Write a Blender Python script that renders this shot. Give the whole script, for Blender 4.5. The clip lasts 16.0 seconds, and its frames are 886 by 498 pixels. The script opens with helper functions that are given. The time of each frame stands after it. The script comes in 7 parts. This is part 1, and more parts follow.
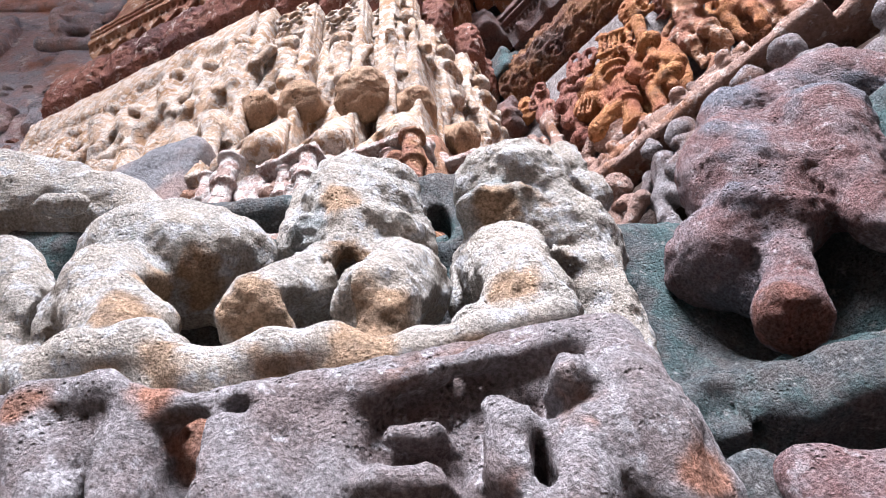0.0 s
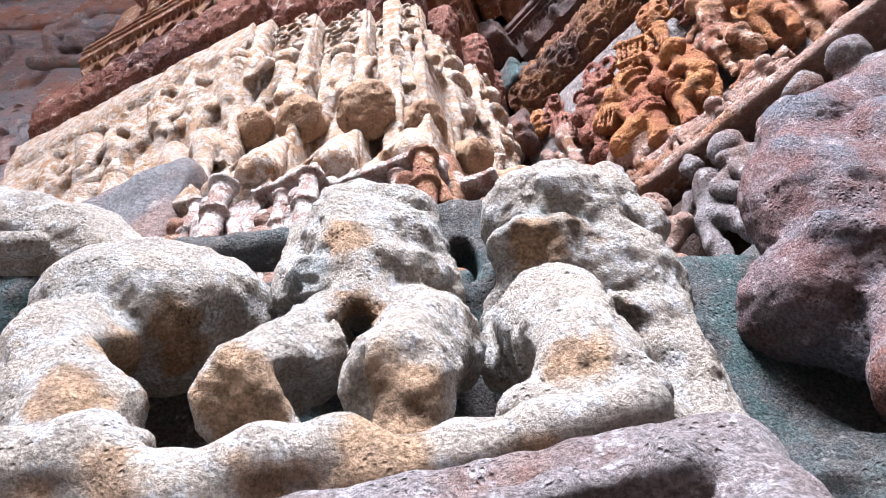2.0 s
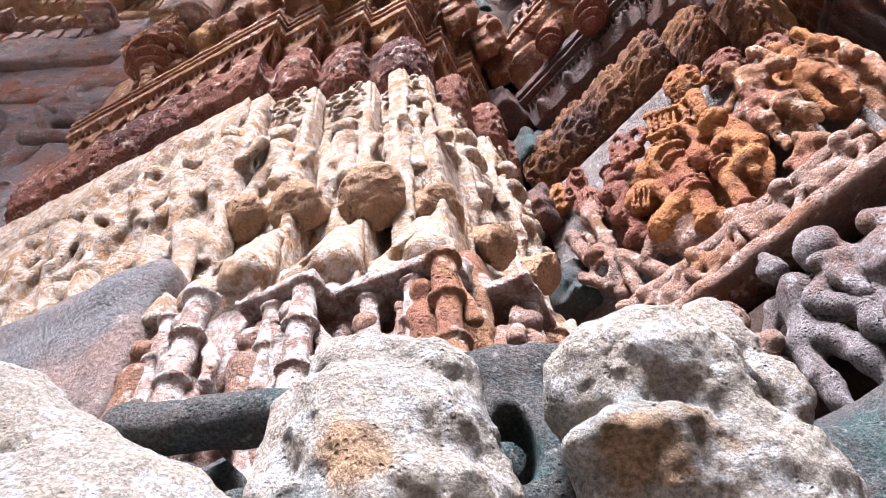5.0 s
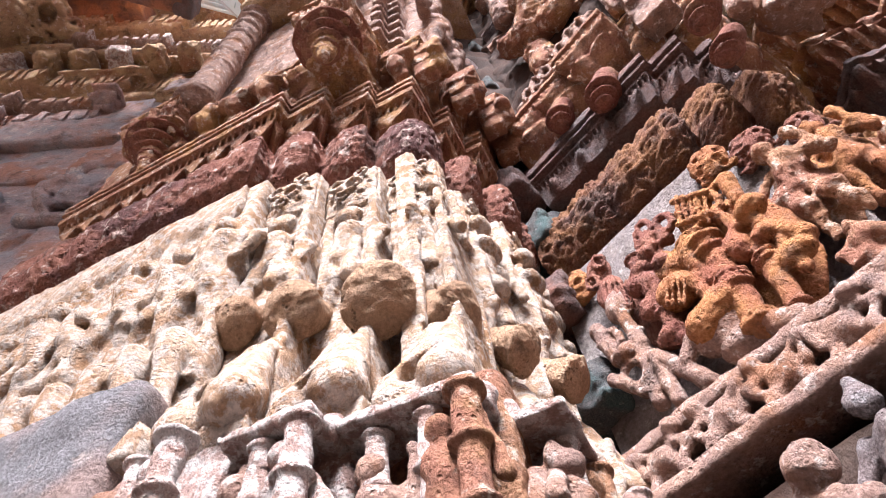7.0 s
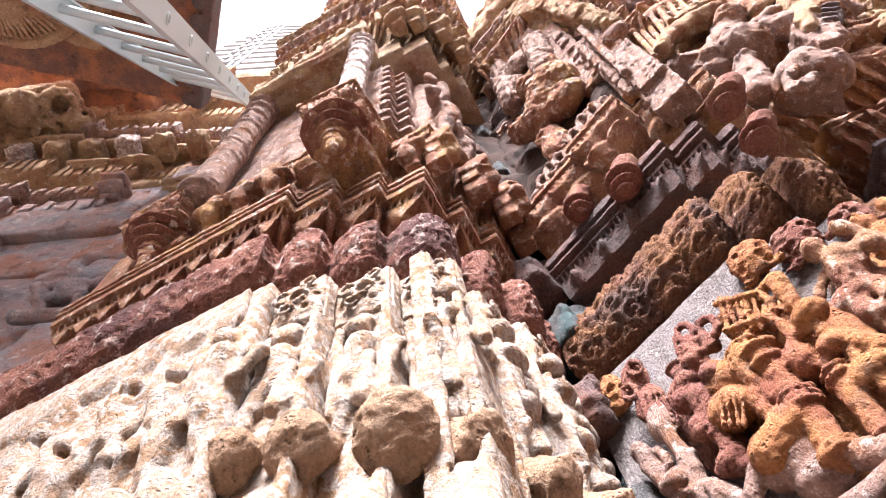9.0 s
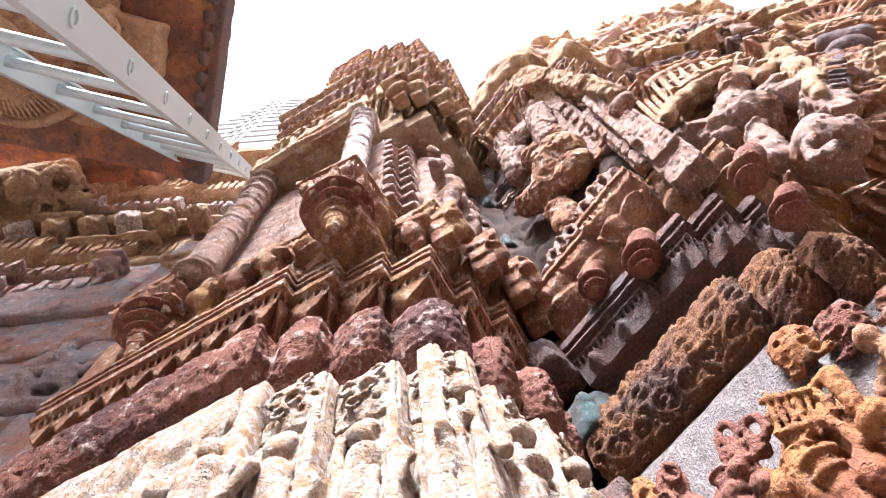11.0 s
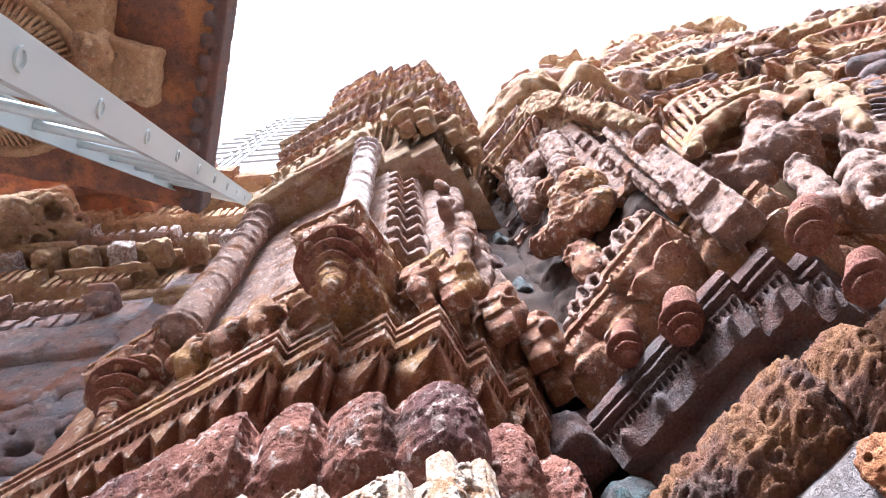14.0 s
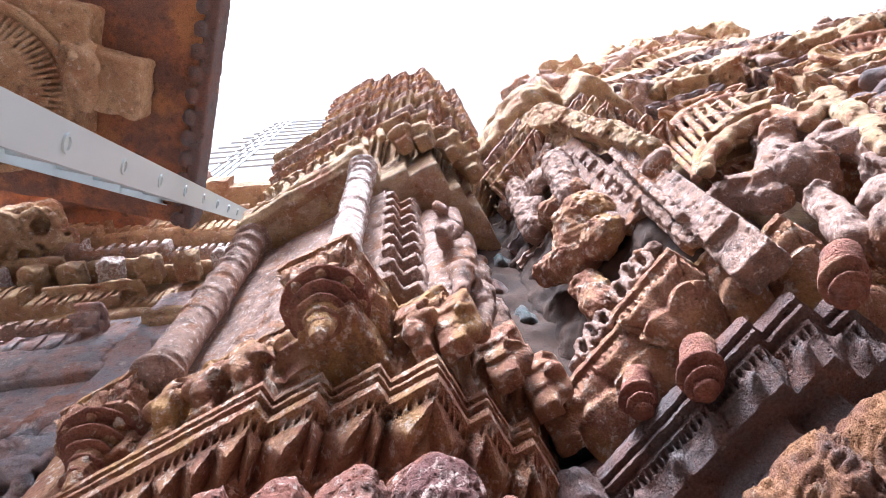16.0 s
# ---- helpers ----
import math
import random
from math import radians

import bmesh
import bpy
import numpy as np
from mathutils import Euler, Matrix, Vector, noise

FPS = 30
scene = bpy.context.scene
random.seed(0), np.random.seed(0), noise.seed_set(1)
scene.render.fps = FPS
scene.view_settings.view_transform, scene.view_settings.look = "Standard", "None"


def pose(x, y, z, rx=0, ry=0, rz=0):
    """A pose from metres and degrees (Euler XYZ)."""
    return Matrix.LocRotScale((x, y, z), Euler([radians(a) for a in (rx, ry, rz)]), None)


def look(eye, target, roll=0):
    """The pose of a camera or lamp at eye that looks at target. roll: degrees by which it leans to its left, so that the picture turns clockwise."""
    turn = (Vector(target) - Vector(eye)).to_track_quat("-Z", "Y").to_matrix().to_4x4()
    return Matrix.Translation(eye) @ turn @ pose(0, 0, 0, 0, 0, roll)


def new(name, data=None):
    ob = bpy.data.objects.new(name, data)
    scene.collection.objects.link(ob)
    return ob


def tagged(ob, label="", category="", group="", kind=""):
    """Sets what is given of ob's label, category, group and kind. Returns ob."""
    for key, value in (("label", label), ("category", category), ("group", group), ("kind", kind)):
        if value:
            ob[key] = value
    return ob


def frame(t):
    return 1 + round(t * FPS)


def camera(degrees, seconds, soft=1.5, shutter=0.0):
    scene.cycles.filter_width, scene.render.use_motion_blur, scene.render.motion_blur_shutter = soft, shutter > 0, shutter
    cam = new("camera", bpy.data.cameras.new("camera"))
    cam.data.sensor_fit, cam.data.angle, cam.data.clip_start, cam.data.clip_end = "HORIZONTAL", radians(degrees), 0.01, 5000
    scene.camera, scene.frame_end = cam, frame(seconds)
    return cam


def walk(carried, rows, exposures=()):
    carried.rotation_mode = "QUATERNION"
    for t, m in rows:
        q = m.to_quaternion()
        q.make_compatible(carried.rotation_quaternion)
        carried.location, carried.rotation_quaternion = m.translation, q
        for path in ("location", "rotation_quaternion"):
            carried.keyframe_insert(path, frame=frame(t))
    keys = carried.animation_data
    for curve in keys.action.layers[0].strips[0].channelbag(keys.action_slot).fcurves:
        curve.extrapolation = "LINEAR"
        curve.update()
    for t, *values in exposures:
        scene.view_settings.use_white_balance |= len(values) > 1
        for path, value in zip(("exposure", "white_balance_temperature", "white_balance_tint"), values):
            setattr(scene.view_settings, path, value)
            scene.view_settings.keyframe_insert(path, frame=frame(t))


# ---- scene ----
cam = camera(68.3, 16.0, soft=0.9)
METRES, EYE, TILT, LEAN, TURN = 0.85, 1.2, 46.0, 3.5, 0.0
ROWS = [
    (0.0, 0.0, 0.0, 0.0, -0.0, 0.0, -0.0),
    (0.5, -0.0041, 0.0203, 0.0027, 0.03, 0.18, 0.19),
    (1.0, -0.0096, 0.0457, 0.0077, 0.14, 0.41, 0.34),
    (1.5, -0.0158, 0.0725, 0.0153, 0.14, 0.63, 0.57),
    (2.0, -0.0198, 0.1008, 0.0248, 0.17, 1.13, 0.75),
    (2.5, -0.0214, 0.1249, 0.0355, 0.24, 1.62, 0.84),
    (3.0, -0.0237, 0.151, 0.0482, 0.21, 2.27, 0.95),
    (5.5, -0.0479, 0.2843, 0.1208, 0.57, 7.49, 1.89),
    (6.0, -0.0514, 0.3137, 0.1391, 0.64, 9.01, 2.03),
    (6.5, -0.0528, 0.3352, 0.1545, 0.82, 10.45, 2.1),
    (7.0, -0.0563, 0.3557, 0.1713, 0.96, 12.06, 2.32),
    (7.5, -0.0592, 0.377, 0.1912, 1.16, 13.6, 2.52),
    (8.0, -0.0637, 0.4008, 0.2129, 1.35, 15.35, 2.69),
    (8.5, -0.0697, 0.4222, 0.2318, 1.52, 16.95, 2.84),
    (9.0, -0.0782, 0.4441, 0.2512, 1.69, 18.69, 3.0),
    (9.5, -0.0831, 0.4648, 0.2685, 1.91, 20.28, 3.21),
    (12.0, -0.0897, 0.5696, 0.3704, 2.37, 25.59, 3.97),
    (12.5, -0.0894, 0.5928, 0.3999, 2.4, 25.58, 3.97),
    (13.0, -0.0892, 0.6162, 0.4342, 2.43, 25.62, 4.01),
    (13.5, -0.0903, 0.6359, 0.4659, 2.52, 25.68, 3.95),
    (14.0, -0.0938, 0.6552, 0.4997, 2.77, 25.79, 3.64),
    (14.5, -0.0943, 0.6726, 0.5318, 2.84, 25.86, 3.54),
    (15.0, -0.0928, 0.6879, 0.565, 2.81, 25.93, 3.57),
    (15.5, -0.0913, 0.7026, 0.5956, 2.76, 25.92, 3.66),
    (16.0, -0.0869, 0.7201, 0.6299, 2.71, 25.85, 3.71),
]
walk(cam, [(t, pose(0, 0, EYE, TILT, LEAN, TURN) @ pose(METRES * x, METRES * y, METRES * z, 90 + pitch, roll, yaw)) for t, x, y, z, yaw, pitch, roll in ROWS],
     exposures=[(0.0, 1.9, 5650, 15), (3.0, 2.02, 5650, 15), (6.0, 2.0, 6000, 19), (9.0, 2.34, 6050, 18), (12.0, 2.36, 5600, 13), (16.0, 2.28, 5380, 12)])

# ---- world, sun ----
world = bpy.data.worlds.new("overcast")
scene.world = world
world.use_nodes = True
wn, wl = world.node_tree.nodes, world.node_tree.links
wn.clear()
sky = wn.new("ShaderNodeTexSky")
sky.sky_type, sky.sun_disc = "NISHITA", False
sky.sun_elevation, sky.sun_rotation = radians(55), radians(190)
sky.dust_density, sky.air_density = 4.0, 1.0
pale = wn.new("ShaderNodeHueSaturation")
pale.inputs["Saturation"].default_value = 0.0
pale.inputs["Value"].default_value = 1.0
bg = wn.new("ShaderNodeBackground")
bg.inputs["Strength"].default_value = 0.085
wout = wn.new("ShaderNodeOutputWorld")
wl.new(sky.outputs[0], pale.inputs["Color"])
wl.new(pale.outputs[0], bg.inputs["Color"])
wl.new(bg.outputs[0], wout.inputs["Surface"])
sun_data = bpy.data.lights.new("sun", "SUN")
sun_data.energy, sun_data.angle, sun_data.color = 4.6, radians(26), (1.0, 0.96, 0.9)
sun = new("sun", sun_data)
sun.matrix_world = look((-0.6, -2.8, 6.5), (0, 0.6, 1.5))


# ---- small mathematics: noise and carving ----
def lattice(ix, iy, iz, seed):
    h = (ix * 374761393 + iy * 668265263 + iz * 2147483647 + seed * 974711) & 0xFFFFFFFF
    h = ((h ^ (h >> 13)) * 1274126177) & 0xFFFFFFFF
    h = ((h ^ (h >> 16)) * 2246822519) & 0xFFFFFFFF
    return ((h ^ (h >> 15)) & 0xFFFF) / 32767.5 - 1.0


def vnoise(p, scale, seed=0):
    q = np.asarray(p, float) * scale + 500.0
    i = np.floor(q).astype(np.int64)
    f = q - i
    f = f * f * (3 - 2 * f)
    x, y, z = i[..., 0], i[..., 1], i[..., 2]
    fx, fy, fz = f[..., 0], f[..., 1], f[..., 2]
    total = 0
    for dx in (0, 1):
        for dy in (0, 1):
            for dz in (0, 1):
                w = (fx if dx else 1 - fx) * (fy if dy else 1 - fy) * (fz if dz else 1 - fz)
                total = total + w * lattice(x + dx, y + dy, z + dz, seed)
    return total


def fbm(p, scale, octaves=3, seed=0):
    total, amp = 0, 1.0
    for o in range(octaves):
        total = total + amp * vnoise(p, scale * 2.1 ** o, seed + o * 17)
        amp *= 0.5
    return total


def cells(p, scale, seed=0):
    """Distance to the nearest of scattered points, in cell units."""
    q = np.asarray(p, float) * scale + 500.0
    i = np.floor(q).astype(np.int64)
    best = np.full(q.shape[:-1], 9.0)
    for dx in (-1, 0, 1):
        for dy in (-1, 0, 1):
            for dz in (-1, 0, 1):
                c = i + (dx, dy, dz)
                jit = np.stack([lattice(c[..., 0], c[..., 1], c[..., 2], seed + k) for k in (1, 2, 3)], -1) * 0.5 + 0.5
                best = np.minimum(best, np.linalg.norm(c + jit - q, axis=-1))
    return best


def C(a, b, ra, rb=None, k=None, cut=False):
    return ("c", np.array(a, float), np.array(b, float), ra, ra if rb is None else rb, k, cut)


def E(c, r, axes=None, k=None, cut=False):
    return ("e", np.array(c, float), np.array(r, float), axes, None, k, cut)


def B(c, half, axes=None, rnd=0.004, k=None, cut=False):
    return ("b", np.array(c, float), np.array(half, float), axes, rnd, k, cut)


def reach(pr):
    if pr[0] == "c":
        r = max(pr[3], pr[4])
        return np.minimum(pr[1], pr[2]) - r, np.maximum(pr[1], pr[2]) + r
    ext = pr[2] if pr[3] is None else np.abs(pr[3].T) @ pr[2]
    return pr[1] - ext, pr[1] + ext


def far(pr, p):
    if pr[0] == "c":
        ab = pr[2] - pr[1]
        h = np.clip(((p - pr[1]) @ ab) / max(ab @ ab, 1e-9), 0, 1)
        return np.linalg.norm(p - pr[1] - h[..., None] * ab, axis=-1) - (pr[3] + (pr[4] - pr[3]) * h)
    q = p - pr[1]
    if pr[3] is not None:
        q = q @ pr[3].T
    if pr[0] == "e":
        k0 = np.linalg.norm(q / pr[2], axis=-1)
        k1 = np.linalg.norm(q / pr[2] ** 2, axis=-1)
        return k0 * (k0 - 1) / np.maximum(k1, 1e-6)
    d = np.abs(q) - (pr[2] - pr[4])
    return np.linalg.norm(np.maximum(d, 0), axis=-1) + np.minimum(d.max(-1), 0) - pr[4]


def carve(prims, res=0.004, k=0.01, rough=0.002, rscale=45, seed=0, pit=0.0, pscale=90):
    """Melts rounded solids into one worn stone and returns its vertices and faces."""
    lo = np.min([reach(q)[0] for q in prims if not q[6]], 0) - res * 3 - rough * 2
    hi = np.max([reach(q)[1] for q in prims if not q[6]], 0) + res * 3 + rough * 2
    n = np.ceil((hi - lo) / res).astype(int) + 1
    f = np.full(n, 1.0)
    ax = [lo[i] + np.arange(n[i]) * res for i in range(3)]
    for pr in prims:
        kk = pr[5] if pr[5] is not None else k
        a, b = reach(pr)
        i0 = np.clip(np.floor((a - kk * 1.5 - rough * 2 - res * 3 - lo) / res).astype(int), 0, n)
        i1 = np.clip(np.ceil((b + kk * 1.5 + rough * 2 + res * 3 - lo) / res).astype(int) + 1, 0, n)
        if np.any(i1 <= i0):
            continue
        sl = tuple(slice(i0[i], i1[i]) for i in range(3))
        p = np.stack(np.meshgrid(*[ax[i][sl[i]] for i in range(3)], indexing="ij"), -1)
        d, g = far(pr, p), f[sl]
        if pr[6]:
            h = np.maximum(kk - np.abs(-d - g), 0) / kk
            f[sl] = np.maximum(g, -d) + h * h * kk * 0.25
        else:
            h = np.maximum(kk - np.abs(d - g), 0) / kk
            f[sl] = np.minimum(g, d) - h * h * kk * 0.25
    near = np.abs(f) < (rough * 2.2 + pit + res * 2.5)
    idx = np.argwhere(near)
    pts = lo + idx * res
    add = rough * fbm(pts, rscale, 3, seed)
    if pit:
        add = add + pit * np.clip(0.55 - cells(pts, pscale, seed), 0, 1) * 2
    f[near] += add
    f[0], f[-1], f[:, 0], f[:, -1], f[:, :, 0], f[:, :, -1] = 1, 1, 1, 1, 1, 1
    # surface nets
    s = f < 0
    corner = [(0, 0, 0), (1, 0, 0), (0, 1, 0), (1, 1, 0), (0, 0, 1), (1, 0, 1), (0, 1, 1), (1, 1, 1)]
    m = n - 1
    cut = lambda a, c: a[c[0]:c[0] + m[0], c[1]:c[1] + m[1], c[2]:c[2] + m[2]]
    cnt = sum(cut(s, c).astype(np.int8) for c in corner)
    act = (cnt > 0) & (cnt < 8)
    cell = np.argwhere(act)
    vals = [cut(f, c)[act] for c in corner]
    pos, num = np.zeros((len(cell), 3)), np.zeros(len(cell))
    for a in range(8):
        for b in range(a + 1, 8):
            if bin(a ^ b).count("1") != 1:
                continue
            cross = (vals[a] < 0) != (vals[b] < 0)
            w = vals[a][cross] / (vals[a][cross] - vals[b][cross])
            pos[cross] += np.array(corner[a]) + w[:, None] * (np.array(corner[b]) - np.array(corner[a]))
            num[cross] += 1
    verts = lo + (cell + pos / num[:, None]) * res
    ids = np.full(m, -1)
    ids[act] = np.arange(len(cell))
    faces = []
    for axis in range(3):
        b, c = (axis + 1) % 3, (axis + 2) % 3
        sa = [slice(1, m[i]) for i in range(3)]
        sa[axis] = slice(0, m[axis])
        sb = list(sa)
        sb[axis] = slice(1, m[axis] + 1)
        v0, v1 = s[tuple(sa)], s[tuple(sb)]
        e = np.argwhere(v0 != v1)
        if not len(e):
            continue
        flip = v0[v0 != v1]
        base = e + [0 if i == axis else 1 for i in range(3)]
        db, dc = np.eye(3, dtype=int)[b], np.eye(3, dtype=int)[c]
        q = np.stack([ids[tuple((base - o).T)] for o in (db + dc, dc, 0 * db, db)], 1)
        q[~flip] = q[~flip][:, ::-1]
        faces.append(q)
    return verts, np.concatenate(faces)


def mesh_of(name, verts, faces, mat, sharp=180):
    me = bpy.data.meshes.new(name)
    me.from_pydata(np.asarray(verts).tolist(), [], np.asarray(faces).tolist() if isinstance(faces, np.ndarray) else faces)
    me.materials.append(mat)
    me.shade_smooth()
    if sharp < 180:
        me.set_sharp_from_angle(angle=radians(sharp))
    return me


def thing(name, at, label, category, group="", kind=""):
    ob = new(name)
    ob.empty_display_size = 0.05
    ob.location = at
    return tagged(ob, label, category, group, kind)


def part(name, vf, mat, parent=None, label="", sharp=180, where=()):
    me = mesh_of(name, vf[0], vf[1], mat, sharp)
    if where:
        p = np.array(vf[0])
        fresh_or_shade = np.zeros(len(p))
        wob = 0.008 * fbm(p, 70, 3, 5)
        for spot, radius in where:
            fresh_or_shade = np.maximum(fresh_or_shade, np.clip((radius - np.linalg.norm(p - np.array(spot), axis=1) - wob) / 0.008, 0, 1))
        me.attributes.new("fresh_or_shade", "FLOAT", "POINT").data.foreach_set("value", fresh_or_shade.astype(np.float32))
    ob = new(name, me)
    if parent is not None:
        ob.parent = parent
        if parent.parent is None:
            ob.matrix_parent_inverse = Matrix.Translation(-parent.location)
    return tagged(ob, label)


class Frame:
    """A plan frame: X runs along the wall to its corner, Y into the wall, seen from outside."""

    def __init__(self, x, y, turn):
        self.o, a = np.array((x, y, 0.0)), radians(turn)
        self.u, self.v = np.array((math.cos(a), -math.sin(a), 0)), np.array((math.sin(a), math.cos(a), 0))
        self.axes = np.array((self.u, self.v, (0, 0, 1.0)))

    def w(self, x, y, z):
        return self.o + x * self.u + y * self.v + np.array((0, 0, z))

    def many(self, p):
        return self.o + p @ self.axes


def course(fr, plan, profile, seg=0.008, rough=0.002, rscale=40, seed=0, mod=None, back=0.05, pit=0.0, pscale=80):
    """A moulding: the profile (out, height) drawn along a stepped plan, worn by noise; closed behind."""
    plan, prof = np.array(plan, float), np.array(profile, float)
    d = np.diff(plan, axis=0)
    ln = np.linalg.norm(d, axis=1)
    nrm = np.stack([d[:, 1], -d[:, 0]], 1) / ln[:, None]
    mit = np.zeros_like(plan)
    mit[0], mit[-1] = nrm[0], nrm[-1]
    for i in range(1, len(plan) - 1):
        mit[i] = (nrm[i - 1] + nrm[i]) / (1 + nrm[i - 1] @ nrm[i])
    xy, mm, s, nn = [], [], [], []
    for i in range(len(ln)):
        c = max(1, int(round(ln[i] / seg)))
        for j in range(c + (i == len(ln) - 1)):
            t = j / c
            xy.append(plan[i] * (1 - t) + plan[i + 1] * t)
            mm.append(mit[i] * (1 - t) + mit[i + 1] * t)
            s.append((i, t, ln[i]))
            nn.append(nrm[i])
    xy, mm, s, nn = np.array(xy), np.array(mm), np.array(s), np.array(nn)
    pp = []
    for i in range(len(prof) - 1):
        c = max(1, int(round(np.linalg.norm(prof[i + 1] - prof[i]) / seg)))
        for j in range(c):
            pp.append(prof[i] + (prof[i + 1] - prof[i]) * j / c)
    pp.append(prof[-1])
    inner = prof[:, 0].min() - back
    pp = np.array(pp)
    out = np.repeat(pp[:, 0][:, None], len(xy), 1)
    zz = np.repeat(pp[:, 1][:, None], len(xy), 1)
    if mod is not None:
        out = out + mod(s[None, :, 0], s[None, :, 1], s[None, :, 2], out, zz)
    pts = np.concatenate([xy[None] + mm[None] * out[..., None], zz[..., None]], -1)
    flat = pts.reshape(-1, 3)
    push = rough * fbm(flat, rscale, 3, seed)
    if pit:
        push = push - pit * np.clip(0.6 - cells(flat, pscale, seed), 0, 1) * 2
    flat[:, :2] += np.tile(nn, (len(pp), 1)) * push[:, None]
    flat[:, 2] += rough * 0.7 * fbm(flat, rscale, 2, seed + 5)
    k, r = len(xy), len(pp)
    low = np.concatenate([xy + mm * inner, np.full((k, 1), pp[0, 1])], 1)
    top = np.concatenate([xy + mm * inner, np.full((k, 1), pp[-1, 1])], 1)
    verts = fr.many(np.concatenate([low, flat, top]))
    a = np.arange((r + 1) * k).reshape(r + 1, k)[:, :-1].ravel()
    faces = np.stack([a, a + 1, a + k + 1, a + k], 1)
    ends = [[i * k for i in range(r + 2)][::-1], [i * k + k - 1 for i in range(r + 2)]]
    hind = np.stack([np.arange(k - 1) + 1, np.arange(k - 1), np.arange(k - 1) + (r + 1) * k, np.arange(k - 1) + 1 + (r + 1) * k], 1)
    return verts, faces.tolist() + hind.tolist() + ends


# ---- materials ----
def stone(name, main, second, stain=None, stain_at=0.6, crust=None, crust_at=0.62, pits=0.5, grain=1.0, big=5.0, rough=0.92, fresh_or_shade=None, near=False):
    """Weathered stone: two body colours, a stain in patches, a pale crust, pits and grain."""
    m = bpy.data.materials.new(name)
    m.use_nodes = True
    nt, ln = m.node_tree.nodes, m.node_tree.links
    bsdf = nt["Principled BSDF"]
    bsdf.inputs["Roughness"].default_value = rough
    bsdf.inputs["Specular IOR Level"].default_value = 0.12
    co = nt.new("ShaderNodeNewGeometry")

    def noise_at(scale, detail=5, rough=0.6, shift=0.0):
        add = nt.new("ShaderNodeVectorMath")
        add.inputs[1].default_value = (shift, shift * 0.7, -shift)
        ln.new(co.outputs["Position"], add.inputs[0])
        t = nt.new("ShaderNodeTexNoise")
        t.inputs["Scale"].default_value, t.inputs["Detail"].default_value, t.inputs["Roughness"].default_value = scale, detail, rough
        ln.new(add.outputs[0], t.inputs["Vector"])
        return t.outputs["Fac"]

    def ramp(fac, a, b):
        r = nt.new("ShaderNodeMapRange")
        r.interpolation_type = "SMOOTHSTEP"
        r.inputs["From Min"].default_value, r.inputs["From Max"].default_value = a, b
        ln.new(fac, r.inputs["Value"])
        return r.outputs[0]

    def mix(fac, a, b, kind="MIX"):
        x = nt.new("ShaderNodeMix")
        x.data_type, x.blend_type = "RGBA", kind
        for sock, val in ((x.inputs["Factor"], fac), (x.inputs["A"], a), (x.inputs["B"], b)):
            if isinstance(val, (tuple, float)):
                sock.default_value = (*val, 1) if isinstance(val, tuple) else val
            else:
                ln.new(val, sock)
        return x.outputs["Result"]

    col = mix(ramp(noise_at(big * 2.4, 6, 0.65), 0.38, 0.62), main, second)
    if stain:
        col = mix(ramp(noise_at(big, 5, 0.6, 3.1), stain_at - 0.06, stain_at + 0.08), col, stain)
    if crust:
        col = mix(ramp(noise_at(big * 7, 7, 0.7, 7.7), crust_at - 0.05, crust_at + 0.06), col, crust)
    col = mix(ramp(noise_at(34, 8, 0.75, 9.1), 0.5, 0.72), col, mix(0.22 if near else 0.62, col, (0.035, 0.025, 0.022)))
    if not near:
        col = mix(ramp(noise_at(8.5, 6, 0.7, 2.9), 0.54, 0.7), col, mix(0.6, col, (0.045, 0.03, 0.026)))
    # brown of fresh breaks, and of shade painted under the ledge
    if fresh_or_shade:
        att = nt.new("ShaderNodeAttribute")
        att.attribute_name = "fresh_or_shade"
        col = mix(att.outputs["Fac"], col, mix(ramp(noise_at(60, 5, 0.65, 4.4), 0.4, 0.62), fresh_or_shade, tuple(c * 0.55 for c in fresh_or_shade)))
    # lime wear plus edge contrast put into the colour: convex edges turn paler
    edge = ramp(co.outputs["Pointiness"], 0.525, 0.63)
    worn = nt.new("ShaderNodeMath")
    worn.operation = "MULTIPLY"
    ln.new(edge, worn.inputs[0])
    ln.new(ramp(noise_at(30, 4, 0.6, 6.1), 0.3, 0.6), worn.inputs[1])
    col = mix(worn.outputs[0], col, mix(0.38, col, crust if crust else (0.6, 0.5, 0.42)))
    speck = noise_at(430 if near else 190, 4, 0.75, 1.3)
    col = mix(ramp(speck, 0.34, 0.66) if near else ramp(speck, 0.2, 0.8), mix(0.42 if near else 0.34, col, (0.05, 0.04, 0.035), "MIX"), mix(1.0, mix(0.07, col, (0.9, 0.86, 0.84)), (1.26, 1.23, 1.21) if near else (1.2, 1.18, 1.17), "MULTIPLY")) if grain > 0.5 else col
    vor = nt.new("ShaderNodeTexVoronoi")
    vor.inputs["Scale"].default_value = 260 if near else 120
    ln.new(co.outputs["Position"], vor.inputs["Vector"])
    hole = ramp(vor.outputs["Distance"], 0.08, 0.36)
    gate = ramp(noise_at(24, 4, 0.7, 5.5), 0.5, 0.62)
    inv = nt.new("ShaderNodeMath")
    inv.operation = "MULTIPLY_ADD"
    inv.inputs[1].default_value, inv.inputs[2].default_value = -1.0, 1.0
    ln.new(hole, inv.inputs[0])
    mul = nt.new("ShaderNodeMath")
    mul.operation = "MULTIPLY"
    ln.new(inv.outputs[0], mul.inputs[0])
    ln.new(gate, mul.inputs[1])
    pit = nt.new("ShaderNodeMath")
    pit.operation = "MULTIPLY"
    pit.inputs[1].default_value = pits
    ln.new(mul.outputs[0], pit.inputs[0])
